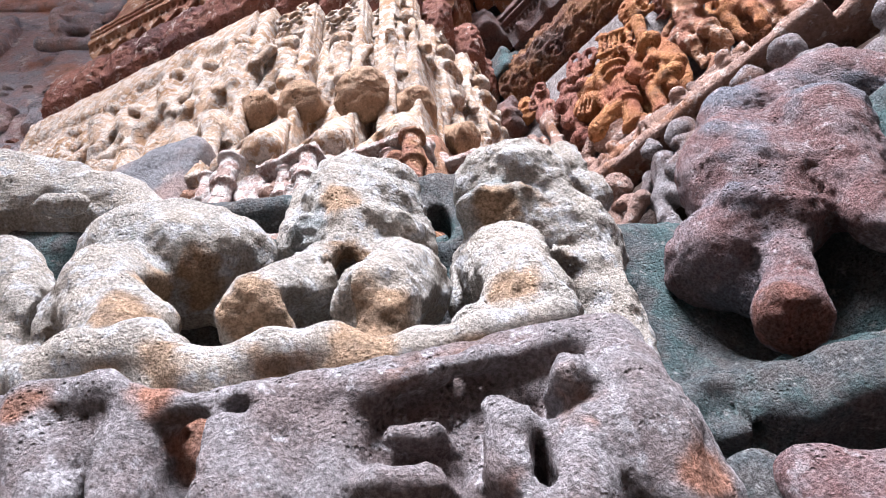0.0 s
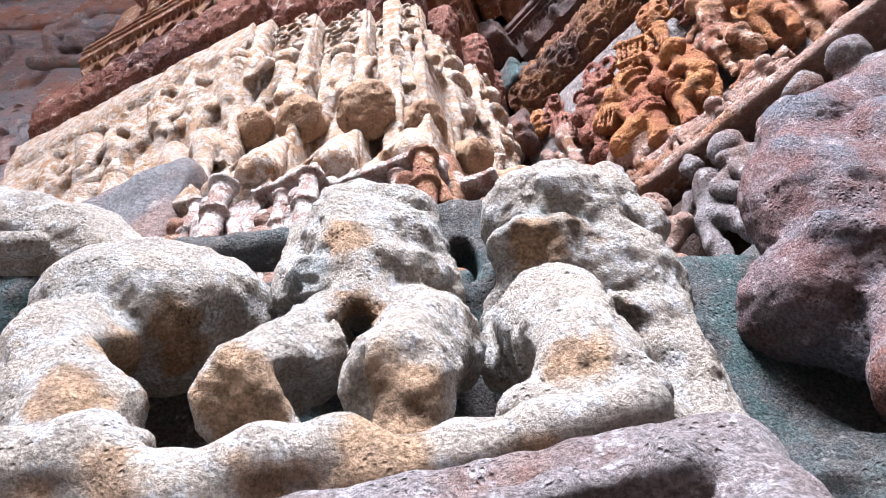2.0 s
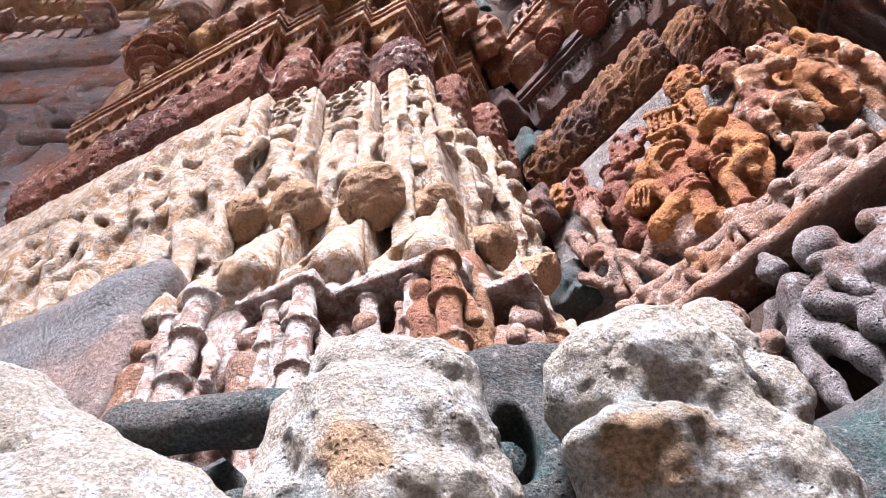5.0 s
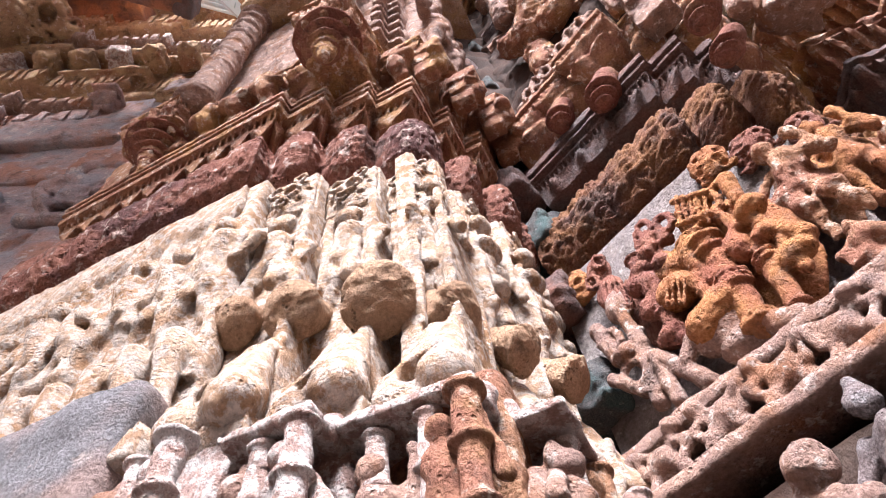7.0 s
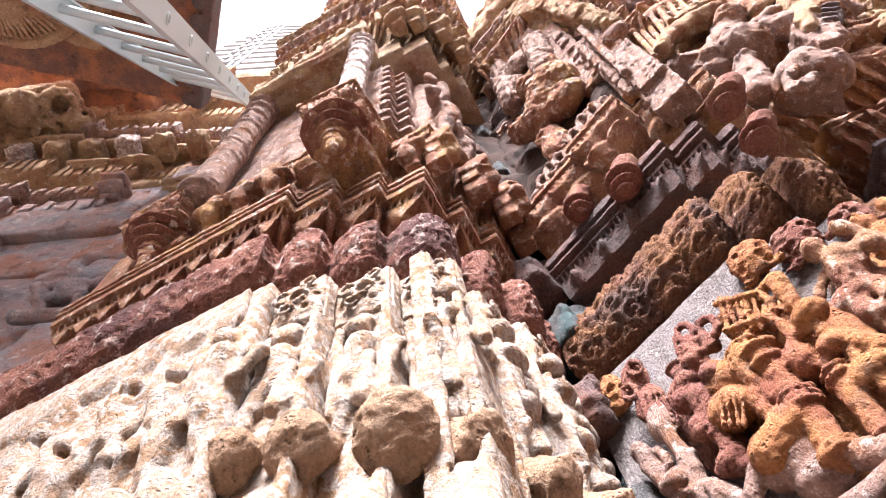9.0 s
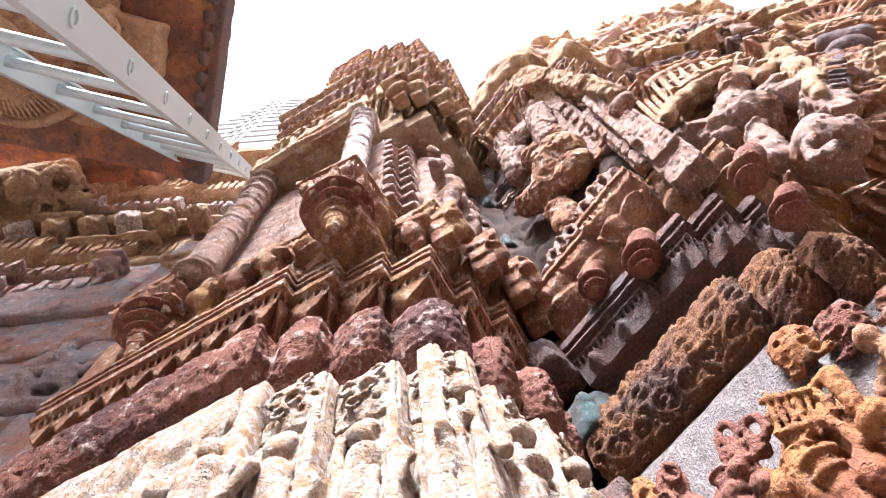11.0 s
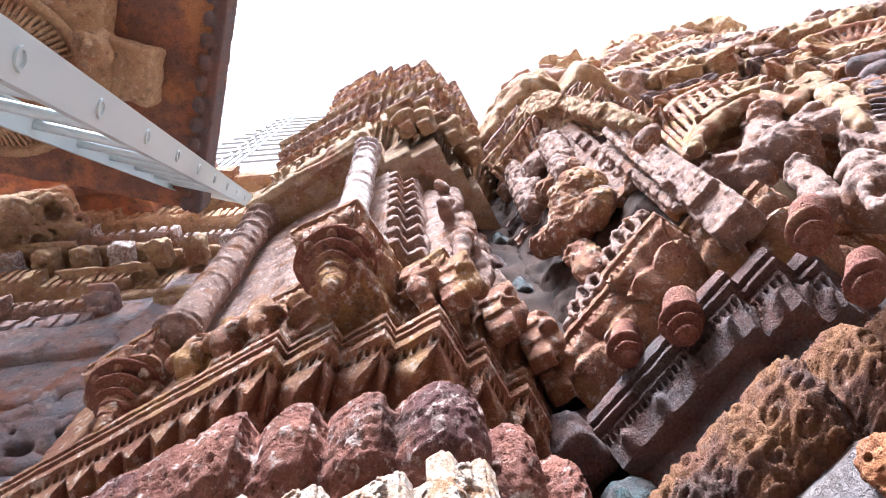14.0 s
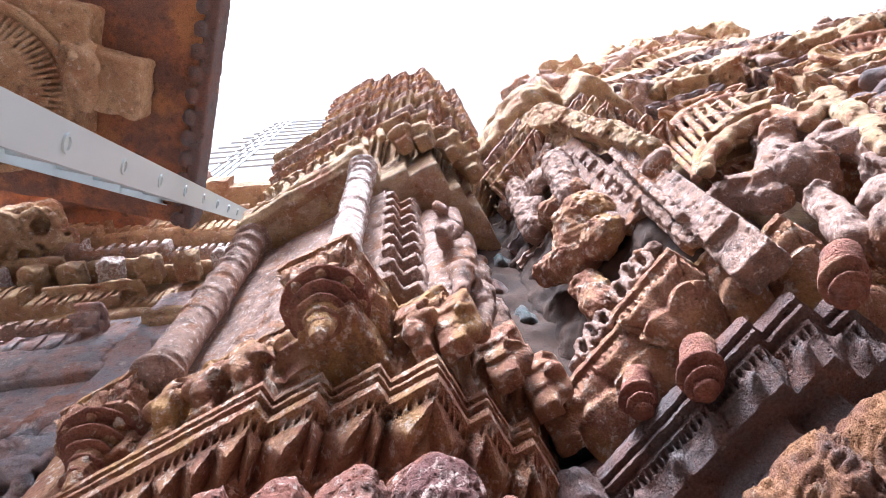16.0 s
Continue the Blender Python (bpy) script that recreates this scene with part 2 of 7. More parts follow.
    col = mix(pit.outputs[0], col, mix(0.6, col, (0.02, 0.015, 0.012)))
    ln.new(col, bsdf.inputs["Base Color"])
    height = nt.new("ShaderNodeMath")
    height.operation = "SUBTRACT"
    ln.new(mix(0.6, noise_at(120 if near else 60, 8, 0.7, 2.2), noise_at(430 if near else 210, 5, 0.7, 8.3)), height.inputs[0])
    ln.new(pit.outputs[0], height.inputs[1])
    bump = nt.new("ShaderNodeBump")
    bump.inputs["Strength"].default_value, bump.inputs["Distance"].default_value = 1.0, (0.011 if near else 0.023) * grain
    ln.new(height.outputs[0], bump.inputs["Height"])
    ln.new(bump.outputs[0], bsdf.inputs["Normal"])
    return m


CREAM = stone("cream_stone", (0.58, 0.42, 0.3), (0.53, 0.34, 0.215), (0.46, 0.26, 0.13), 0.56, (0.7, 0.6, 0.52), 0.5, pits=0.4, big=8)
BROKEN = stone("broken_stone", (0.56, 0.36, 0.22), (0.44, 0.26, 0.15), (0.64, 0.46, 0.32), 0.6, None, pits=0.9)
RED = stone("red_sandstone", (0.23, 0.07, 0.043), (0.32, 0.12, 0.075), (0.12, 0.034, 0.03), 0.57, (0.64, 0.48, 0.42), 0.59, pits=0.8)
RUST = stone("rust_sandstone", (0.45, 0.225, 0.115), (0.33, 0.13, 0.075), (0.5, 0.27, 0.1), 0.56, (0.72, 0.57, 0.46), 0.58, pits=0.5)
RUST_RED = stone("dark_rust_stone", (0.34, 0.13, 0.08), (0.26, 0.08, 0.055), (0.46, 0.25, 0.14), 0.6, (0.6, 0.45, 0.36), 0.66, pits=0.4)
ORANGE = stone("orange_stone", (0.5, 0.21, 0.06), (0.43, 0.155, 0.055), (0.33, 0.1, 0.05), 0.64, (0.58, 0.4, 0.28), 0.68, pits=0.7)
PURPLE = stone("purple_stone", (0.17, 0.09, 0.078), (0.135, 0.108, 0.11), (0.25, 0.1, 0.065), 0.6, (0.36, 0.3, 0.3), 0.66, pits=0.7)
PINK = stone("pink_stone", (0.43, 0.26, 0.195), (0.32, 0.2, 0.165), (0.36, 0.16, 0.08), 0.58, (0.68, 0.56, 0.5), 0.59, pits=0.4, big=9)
GREY = stone("grey_stone", (0.36, 0.33, 0.295), (0.42, 0.37, 0.315), (0.27, 0.3, 0.3), 0.62, (0.52, 0.52, 0.53), 0.55, pits=0.45, big=9, fresh_or_shade=(0.42, 0.275, 0.165), near=True)
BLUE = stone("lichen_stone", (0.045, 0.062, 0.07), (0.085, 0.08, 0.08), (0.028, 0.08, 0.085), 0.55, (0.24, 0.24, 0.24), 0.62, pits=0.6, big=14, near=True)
MAUVE = stone("mauve_stone", (0.15, 0.068, 0.066), (0.19, 0.14, 0.15), (0.12, 0.125, 0.155), 0.55, (0.32, 0.27, 0.28), 0.6, pits=0.8, big=9, fresh_or_shade=(0.16, 0.05, 0.03), near=True)
PALE = stone("pale_mauve_stone", (0.17, 0.13, 0.13), (0.24, 0.22, 0.23), (0.19, 0.1, 0.075), 0.6, (0.42, 0.4, 0.42), 0.58, pits=0.7, big=9, fresh_or_shade=(0.34, 0.15, 0.09), near=True)
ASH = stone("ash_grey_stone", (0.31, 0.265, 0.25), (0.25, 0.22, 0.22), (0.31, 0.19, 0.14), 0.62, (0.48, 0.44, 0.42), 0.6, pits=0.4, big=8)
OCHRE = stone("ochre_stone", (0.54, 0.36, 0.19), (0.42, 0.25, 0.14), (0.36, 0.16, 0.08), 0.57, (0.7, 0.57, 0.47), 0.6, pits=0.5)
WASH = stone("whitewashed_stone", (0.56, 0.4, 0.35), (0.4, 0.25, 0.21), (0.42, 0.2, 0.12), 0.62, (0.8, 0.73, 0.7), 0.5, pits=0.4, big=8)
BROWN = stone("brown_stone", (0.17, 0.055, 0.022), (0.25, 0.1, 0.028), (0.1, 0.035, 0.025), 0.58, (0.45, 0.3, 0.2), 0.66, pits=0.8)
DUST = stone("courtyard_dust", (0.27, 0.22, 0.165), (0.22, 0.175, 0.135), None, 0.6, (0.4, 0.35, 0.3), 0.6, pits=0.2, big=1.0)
# shade of gaps and recesses, painted as a near-black stone colour
GAP_SHADE = stone("painted_shade_stone", (0.075, 0.045, 0.035), (0.05, 0.035, 0.03), None, pits=0.3, grain=0.4)

MAIN, SIDE = Frame(0.007, 0.547, 24.5), Frame(0.589, 0.498, 48.7)
PLAN = [(-0.95, -0.111), (-0.285, -0.111), (-0.285, -0.074), (-0.19, -0.074), (-0.19, -0.037), (-0.095, -0.037), (-0.095, 0),
        (0, 0), (0, 0.105), (0.04, 0.105), (0.04, 0.2), (0.08, 0.2), (0.08, 0.42)]
PLAN_TOP = [(-0.83, 0.1), (-0.82, -0.16), (-0.61, -0.165), (-0.61, -0.09), (-0.25, -0.09), (-0.25, -0.2), (-0.09, -0.19), (-0.085, 0.0),
            (0.02, 0.0), (0.02, 0.13), (0.065, 0.13), (0.065, 0.21), (0.105, 0.21), (0.105, 0.42)]
SIDE_PLAN = [(-0.46, -0.015), (-0.085, -0.015), (-0.085, 0.02), (-0.005, 0.02), (-0.005, 0.09), (0.04, 0.09), (0.04, 0.3), (0.085, 0.3), (0.085, 0.9)]
SIDE_TOP = [(-0.46, -0.06), (-0.24, -0.06), (-0.237, -0.087), (-0.06, -0.087), (-0.055, -0.015), (0, -0.015), (0.013, 0.05),
            (0.126, 0.049), (0.14, 0.3), (0.156, 0.42), (0.16, 0.9)]


# ---- relief carving ----
class Face:
    """A wall face: s runs along it, o stands out of it."""

    def __init__(self, fr, x, y, along="x"):
        self.fr, self.at = fr, (x, y)
        self.ex, self.en = (fr.u, -fr.v) if along == "x" else (fr.v, fr.u)
        self.axes = np.array((self.ex, self.en, (0, 0, 1.0)))

    def w(self, s, o, z):
        return self.fr.w(self.at[0], self.at[1], z) + self.ex * s + self.en * o


def figure(F, s, z, h, o, rng, lean=0.0, limbs=True):
    """A plain worn carved shape of rounded limbs."""
    sway = rng.uniform(-0.07, 0.07) * h
    P = lambda a, b, c: F.w(s + a * h + lean * c * h, o + b * h, z + c * h)
    sw = sway / h
    out = [C(P(sw, 0, 0.47), P(-sw * 0.6, 0.02, 0.72), 0.1 * h, 0.115 * h), E(P(sw, 0.0, 0.46), (0.13 * h, 0.1 * h, 0.1 * h), F.axes),
           E(P(0, 0.05, 0.91), (0.075 * h, 0.08 * h, 0.09 * h), F.axes), C(P(0, 0.0, 0.97), P(0.01, 0, 1.05), 0.065 * h, 0.04 * h)]
    for side in (-1, 1):
        kn, ft = side * rng.uniform(0.05, 0.17), side * rng.uniform(0.06, 0.14)
        out += [C(P(sw + side * 0.06, 0.0, 0.45), P(kn, 0.05, 0.24), 0.078 * h, 0.06 * h), C(P(kn, 0.05, 0.24), P(ft, 0.0, 0.0), 0.058 * h, 0.045 * h)]
        if limbs:
            el = (side * rng.uniform(0.22, 0.3), 0.02, rng.uniform(0.52, 0.66))
            up = rng.random() < 0.4
            hd = (side * rng.uniform(0.12, 0.26), 0.05, rng.uniform(0.85, 1.0) if up else rng.uniform(0.38, 0.5))
            out += [C(P(side * 0.13 - sw * 0.5, 0.0, 0.76), P(*el), 0.045 * h, 0.04 * h), C(P(*el), P(*hd), 0.038 * h, 0.035 * h)]
    return out


def crouched(F, s, z, h, o, rng):
    """A bent, looped carved shape."""
    P = lambda a, b, c: F.w(s + a * h, o + b * h, z + c * h)
    m = rng.choice((-1, 1))
    return [E(P(0.05 * m, 0, 0.5), (0.24 * h, 0.18 * h, 0.2 * h), F.axes), E(P(-0.22 * m, 0.08, 0.78), (0.13 * h, 0.13 * h, 0.13 * h), F.axes),
            C(P(-0.12 * m, 0.05, 0.66), P(-0.38 * m, 0.1, 0.5), 0.07 * h), C(P(-0.38 * m, 0.1, 0.5), P(-0.2 * m, 0.12, 0.3), 0.06 * h),
            C(P(0.1 * m, 0.03, 0.6), P(0.36 * m, 0.08, 0.72), 0.07 * h), C(P(0.36 * m, 0.08, 0.72), P(0.3 * m, 0.1, 0.42), 0.06 * h),
            C(P(-0.05 * m, 0, 0.42), P(-0.22 * m, 0.1, 0.2), 0.1 * h, 0.08 * h), C(P(-0.22 * m, 0.1, 0.2), P(-0.1 * m, 0.02, -0.05), 0.075 * h, 0.06 * h),
            C(P(0.15 * m, 0, 0.4), P(0.28 * m, 0.08, 0.18), 0.1 * h, 0.08 * h), C(P(0.28 * m, 0.08, 0.18), P(0.2 * m, 0.0, -0.05), 0.075 * h, 0.06 * h)]


def colonnette(F, s, o, z0, z1, r, rings=4):
    out = [C(F.w(s, o, z0), F.w(s, o, z1), r)]
    for i in range(rings + 1):
        z = z0 + (z1 - z0) * i / rings
        out.append(E(F.w(s, o, z), (r * 1.45, r * 1.45, r * 0.55), F.axes, k=0.003))
    return out



def turned(axes, rng, amount):
    e = Euler([rng.uniform(-amount, amount) for _ in range(3)]).to_matrix()
    return np.array(e) @ axes


def corbel(F, s, z, w, h, o, rng, tiers=4):
    """A stepped bracket block with roll edges and chipped corners."""
    out = []
    for i in range(tiers):
        t = i / (tiers - 1)
        ww, oo, zz = w * (0.55 + 0.45 * t), o * (0.35 + 0.65 * t), z + h * (i + 0.5) / tiers
        out.append(B(F.w(s, oo / 2 - 0.02, zz), (ww / 2, oo / 2 + 0.02, h / tiers * 0.52), turned(F.axes, rng, 0.05), 0.006))
        if i % 2:
            out.append(C(F.w(s - ww / 2, oo, zz), F.w(s + ww / 2, oo, zz), h / tiers * 0.4, k=0.004))
    for _ in range(2):
        out.append(B(F.w(s + rng.choice((-1, 1)) * w * 0.55, o, z + h * rng.uniform(0.5, 1)), (w * 0.25, w * 0.25, h * 0.2), turned(F.axes, rng, 1.0), 0.004, k=0.004, cut=True))
    return out


def rubble(F, s, z, w, h, o, rng, n=6):
    """Broken masonry: tilted, chipped blocks."""
    return [B(F.w(s + rng.uniform(-0.5, 0.5) * w, o + rng.uniform(-0.4, 0.4) * o, z + rng.uniform(0, 1) * h), (w * rng.uniform(0.16, 0.34), w * rng.uniform(0.16, 0.3), h * rng.uniform(0.14, 0.3)), turned(F.axes, rng, 0.5), 0.006, k=0.008) for _ in range(n)]



# ---- ground ----
def ground_sheet():
    n, v = 40, []
    r = np.concatenate([[0], np.geomspace(0.3, 2500, n)])
    for i in r:
        for j in range(48):
            a = j * math.tau / 48
            v.append((i * math.cos(a), i * math.sin(a), 0.01 * math.sin(i * 3 + j)* (i < 40)))
    f = [[i * 48 + j, i * 48 + (j + 1) % 48, (i + 1) * 48 + (j + 1) % 48, (i + 1) * 48 + j][::-1] for i in range(n) for j in range(48)]
    return v, f


tagged(part("ground", ground_sheet(), DUST), "dusty beige earth of the temple court", "ground", kind="structure")

# ---- an added wall, out of view, that blocks low sky light for contrast ----
tagged(part("sky_block_wall", carve([B((0.0, -3.2, 2.1), (5.5, 0.2, 2.1), None, 0.03), B((0.0, -3.0, 0.2), (5.5, 0.25, 0.2), None, 0.03), B((0.0, -3.05, 4.1), (5.5, 0.2, 0.1), None, 0.03)], res=0.05, k=0.03, rough=0.02, rscale=4, seed=900), RUST), "plain rust-coloured sandstone wall, added out of view to block low sky light", "wall", kind="structure")

# ---- the corner pier of the temple ----
pier = thing("temple_pier", (0.0, 0.9, 0), "stepped corner pier of carved red and cream sandstone", "temple pier")
part("core", course(MAIN, PLAN, [(-0.14, 0), (-0.14, 3.4)], seg=0.1, rough=0.003, back=0.1), RED, pier)
part("core", course(MAIN, PLAN_TOP, [(-0.03, 3.22), (-0.03, 3.3)], seg=0.1, rough=0.003, back=0.02), RED, pier)


def lobes(e, t, ln, out, z):
    n = np.maximum(1, np.round(ln / 0.1))
    x = np.where(ln > 0.06, np.abs(np.sin(math.pi * n * t)), 0)
    return np.where(ln > 0.3, 0.008, 0.018) * (x ** 0.7 - 0.6)


def teeth(e, t, ln, out, z, pitch=0.07):
    n = np.maximum(1, np.round(ln / pitch))
    w = np.abs(((t * n) % 1) - 0.5) * 2
    gone = np.clip((w - (z - 2.905) / 0.044) * 6, 0, 1) * np.clip((2.953 - z) / 0.004, 0, 1) * np.clip((z - 2.9) / 0.004, 0, 1)
    m = np.maximum(1, np.round(ln / 0.02))
    dent = (np.abs(((t * m) % 1) - 0.5) < 0.24) * (np.abs(z - 2.966) < 0.007)
    return -0.04 * gone - 0.014 * dent


def dentils(e, t, ln, out, z):
    """A row of small drilled teeth and sparse pointed drops below it."""
    m = np.maximum(1, np.round(ln / 0.015))
    hole = (np.abs(((t * m) % 1) - 0.5) < 0.3) * (np.abs(z - 2.933) < 0.009)
    w = np.abs(((t * np.maximum(1, np.round(ln / 0.095))) % 1) - 0.5) * 2
    drop = np.clip((0.42 - w) / 0.42, 0, 1) * np.clip(1 - np.abs(z - 2.9) / 0.03, 0, 1)
    return -0.014 * hole + 0.028 * drop


def leaves(low, row, pitch):
    """Pointed leaf lobes under a drilled row."""
    def relief(e, t, ln, out, z):
        w = np.abs(((t * np.maximum(1, np.round(ln / pitch))) % 1) - 0.5) * 2
        m = np.maximum(1, np.round(ln / 0.017))
        hole = (np.abs(((t * m) % 1) - 0.5) < 0.28) * (np.abs(z - row) < 0.008)
        leaf = np.clip(1 - w * 1.1 - (low - z) * 4, 0, 1) * np.clip((row - 0.012 - z) / 0.012, 0, 1) * np.clip((z - low + 0.06) / 0.03, 0, 1)
        return 0.012 * leaf ** 0.7 - 0.011 * hole - 0.006 * (w > 0.94) * (z < row - 0.012)
    return relief


def scrolls(e, t, ln, out, z):
    """Rows of carved spirals over the scallops."""
    u, v = t * np.maximum(1, np.round(ln / 0.055)), (z + out) / 0.055
    u = u + 0.5 * (np.floor(v) % 2)
    a, b = u - np.floor(u) - 0.5, v - np.floor(v) - 0.5
    r = np.hypot(a, b)
    cut = np.clip(0.5 + 2.2 * np.cos(15 * r - np.arctan2(b, a) * (1 - 2 * (np.floor(u) % 2))), 0, 1) * (r < 0.56)
    return lobes(e, t, ln, out, z) * 1.3 - 0.006 * cut


part("panel_wall", course(MAIN, PLAN, [(-0.05, 1.9), (-0.048, 2.46), (-0.03, 2.5), (-0.028, 2.575), (-0.045, 2.6)], seg=0.007, rough=0.004, rscale=30, seed=2), CREAM, pier, "lime-crusted cream stone facets")
part("scalloped_roll", course(MAIN, PLAN, [(-0.09, 2.585), (-0.05, 2.6), (-0.02, 2.63), (-0.006, 2.68), (-0.006, 2.74), (-0.025, 2.785), (-0.05, 2.81), (-0.09, 2.82)], seg=0.004, rough=0.003, rscale=70, seed=4, mod=lobes, pit=0.006, pscale=75), RED, pier, "dark red scalloped roll moulding with pitted tracery")
SETBACK, RAISED = -0.027, 0.011
part("cornice", course(MAIN, PLAN, [(o + SETBACK, z + RAISED) for o, z in [(-0.09, 2.8), (-0.1, 2.875), (-0.06, 2.892), *((-0.022 + 0.0006 * i, 2.896 + 0.0039 * i) for i in range(11)), (-0.016, 2.942), (-0.014, 2.945), (-0.006, 2.962), (0.002, 2.966), (0.004, 2.982), (-0.01, 2.985), (-0.01, 2.996), (0.007, 2.999), (0.007, 3.008), (-0.003, 3.011), (-0.003, 3.017), (0.01, 3.02), (0.01, 3.034), (-0.01, 3.04), (-0.08, 3.07)]], seg=0.005, rough=0.0014, rscale=50, seed=6, mod=teeth), RUST, pier, "zigzag red cornice with a row of pendant teeth", sharp=40)
part("frieze_wall", course(MAIN, PLAN, [(-0.05, 3.02), (-0.045, 3.34)], seg=0.01, rough=0.004, rscale=40, seed=7, back=0.1), RUST, pier)
part("bracket_cornice", course(MAIN, PLAN_TOP, [(-0.05, 3.14), (-0.045, 3.17), (-0.02, 3.19), (-0.026, 3.215), (0.0, 3.25), (0.0, 3.262), (-0.006, 3.266), (-0.006, 3.28), (0.002, 3.284), (0.002, 3.3), (-0.06, 3.33)], seg=0.007, rough=0.004, rscale=45, seed=8, back=0.012, mod=leaves(3.2, 3.257, 0.1)), RUST, pier, "rust-coloured bracket cornice", sharp=55)
part("upper_wall", course(MAIN, [(-0.83, 0.1), (-0.82, -0.06), (-0.1, -0.05), (-0.1, 0.03), (-0.03, 0.03), (-0.03, 0.16), (0.03, 0.16), (0.03, 0.42)], [(0, 3.3), (0, 4.4)], seg=0.012, rough=0.009, rscale=24, pit=0.006, pscale=40), PINK, pier)

# ---- the side pier ----
side = thing("temple_pier", (0.75, 0.95, 0), "stepped pier of orange, grey and purple carved stone", "temple pier")
part("core", course(SIDE, SIDE_PLAN, [(-0.14, 0), (-0.14, 3.1)], seg=0.1, rough=0.003, back=0.2), PURPLE, side)
part("cornice", course(SIDE, SIDE_PLAN, [(o, z - 0.03) for o, z in [(-0.1, 2.76), (-0.06, 2.8), (-0.055, 2.83), (-0.075, 2.84), (-0.07, 2.9), *((-0.03 + 0.001 * i, 2.905 + 0.0039 * i) for i in range(11)), (-0.016, 2.95), (-0.012, 2.956), (-0.008, 2.978), (-0.012, 2.981), (-0.012, 2.988), (0.004, 2.991), (0.004, 2.999), (-0.004, 3.002), (-0.004, 3.009), (0.01, 3.012), (0.01, 3.03), (0.002, 3.05), (-0.02, 3.062), (-0.08, 3.07)]], seg=0.005, rough=0.002, rscale=50, seed=16, mod=dentils), PURPLE, side, "dark purple-grey cornice with dentils", sharp=40)
part("bracket_cornice", course(SIDE, SIDE_TOP, [(-0.07, 3.06), (-0.05, 3.08), (-0.02, 3.12), (-0.03, 3.15), (0.0, 3.19), (0.0, 3.2), (-0.006, 3.204), (-0.006, 3.215), (0.002, 3.22), (0.002, 3.235), (-0.06, 3.26)], seg=0.006, rough=0.003, rscale=45, seed=18, mod=leaves(3.13, 3.196, 0.09)), RUST, side, sharp=55)
# upper wall painted near-black to stand for the shade between the piers
part("upper_wall", course(SIDE, [(-0.46, 0), (-0.02, 0.0), (0, 0.9)], [(0, 3.2), (0, 4.6)], seg=0.012, rough=0.014, rscale=16, pit=0.008, pscale=36), GAP_SHADE, side)

# ---- the animal frieze ----
def bar(a, b, w, h, rnd=0.006, k=None):
    """A slab from a to b, w deep and h high (half sizes)."""
    a, b = np.array(a, float), np.array(b, float)
    e = (b - a) / np.linalg.norm(b - a)
    n = np.cross((0, 0, 1.0), e)
    n /= np.linalg.norm(n)
    return B((a + b) / 2, (np.linalg.norm(b - a) / 2, w, h), np.array((e, n, np.cross(e, n))), rnd, k)


def sawn(at, facing=(0, -0.75, -0.66), r=0.06):
    """Cuts a limb flat at a point, facing that way."""
    n = np.array(facing, float)
    n /= np.linalg.norm(n)
    a = np.cross(n, (1.0, 0, 0))
    a /= np.linalg.norm(a)
    return B(np.array(at) + n * 0.04, (r, r, 0.04), np.array((np.cross(a, n), a, n)), 0.004, k=0.006, cut=True)


plinth = thing("frieze_plinth", (0, 0.3, 1.3), "worn grey stone ledge that carries the animal figures", "ledge")
part("ledge", carve([
    C((-0.201, 0.285, 1.411), (-0.181, 0.280, 1.417), 0.0133, 0.0130), C((-0.181, 0.280, 1.417), (-0.147, 0.278, 1.423), 0.0130, 0.0125), C((-0.147, 0.278, 1.423), (-0.115, 0.280, 1.401), 0.0125, 0.0117),
    C((-0.115, 0.280, 1.401), (-0.077, 0.278, 1.412), 0.0117, 0.0115), C((-0.077, 0.278, 1.412), (-0.045, 0.277, 1.415), 0.0115, 0.0114), C((-0.045, 0.277, 1.415), (-0.029, 0.276, 1.401), 0.0114, 0.0110),
    C((-0.029, 0.276, 1.401), (-0.000, 0.275, 1.407), 0.0110, 0.0110), C((-0.000, 0.275, 1.407), (0.035, 0.270, 1.410), 0.0110, 0.0110), C((0.035, 0.270, 1.410), (0.073, 0.265, 1.417), 0.0110, 0.0113),
    C((-0.013, 0.300, 1.402), (0.084, 0.300, 1.427), 0.0184, 0.0197), C((-0.171, 0.310, 1.419), (-0.030, 0.310, 1.410), 0.0214, 0.0191),
    bar((-0.2, 0.32, 1.392), (0.115, 0.325, 1.398), 0.045, 0.02), B((-0.06, 0.39, 1.38), (0.17, 0.07, 0.03), None, 0.01)], res=0.0028, k=0.014, rough=0.0016, rscale=50, seed=21), GREY, plinth,
    # first four spots: brown shade painted on the ledge's underside; the rest are breaks
    where=[((-0.15, 0.262, 1.378), 0.028), ((-0.075, 0.262, 1.386), 0.024), ((-0.045, 0.262, 1.386), 0.022), ((0.02, 0.262, 1.385), 0.022), ((-0.028, 0.262, 1.404), 0.020), ((-0.133, 0.262, 1.400), 0.018), ((-0.056, 0.264, 1.397), 0.015),
    ((-0.157, 0.268, 1.399), 0.011)])
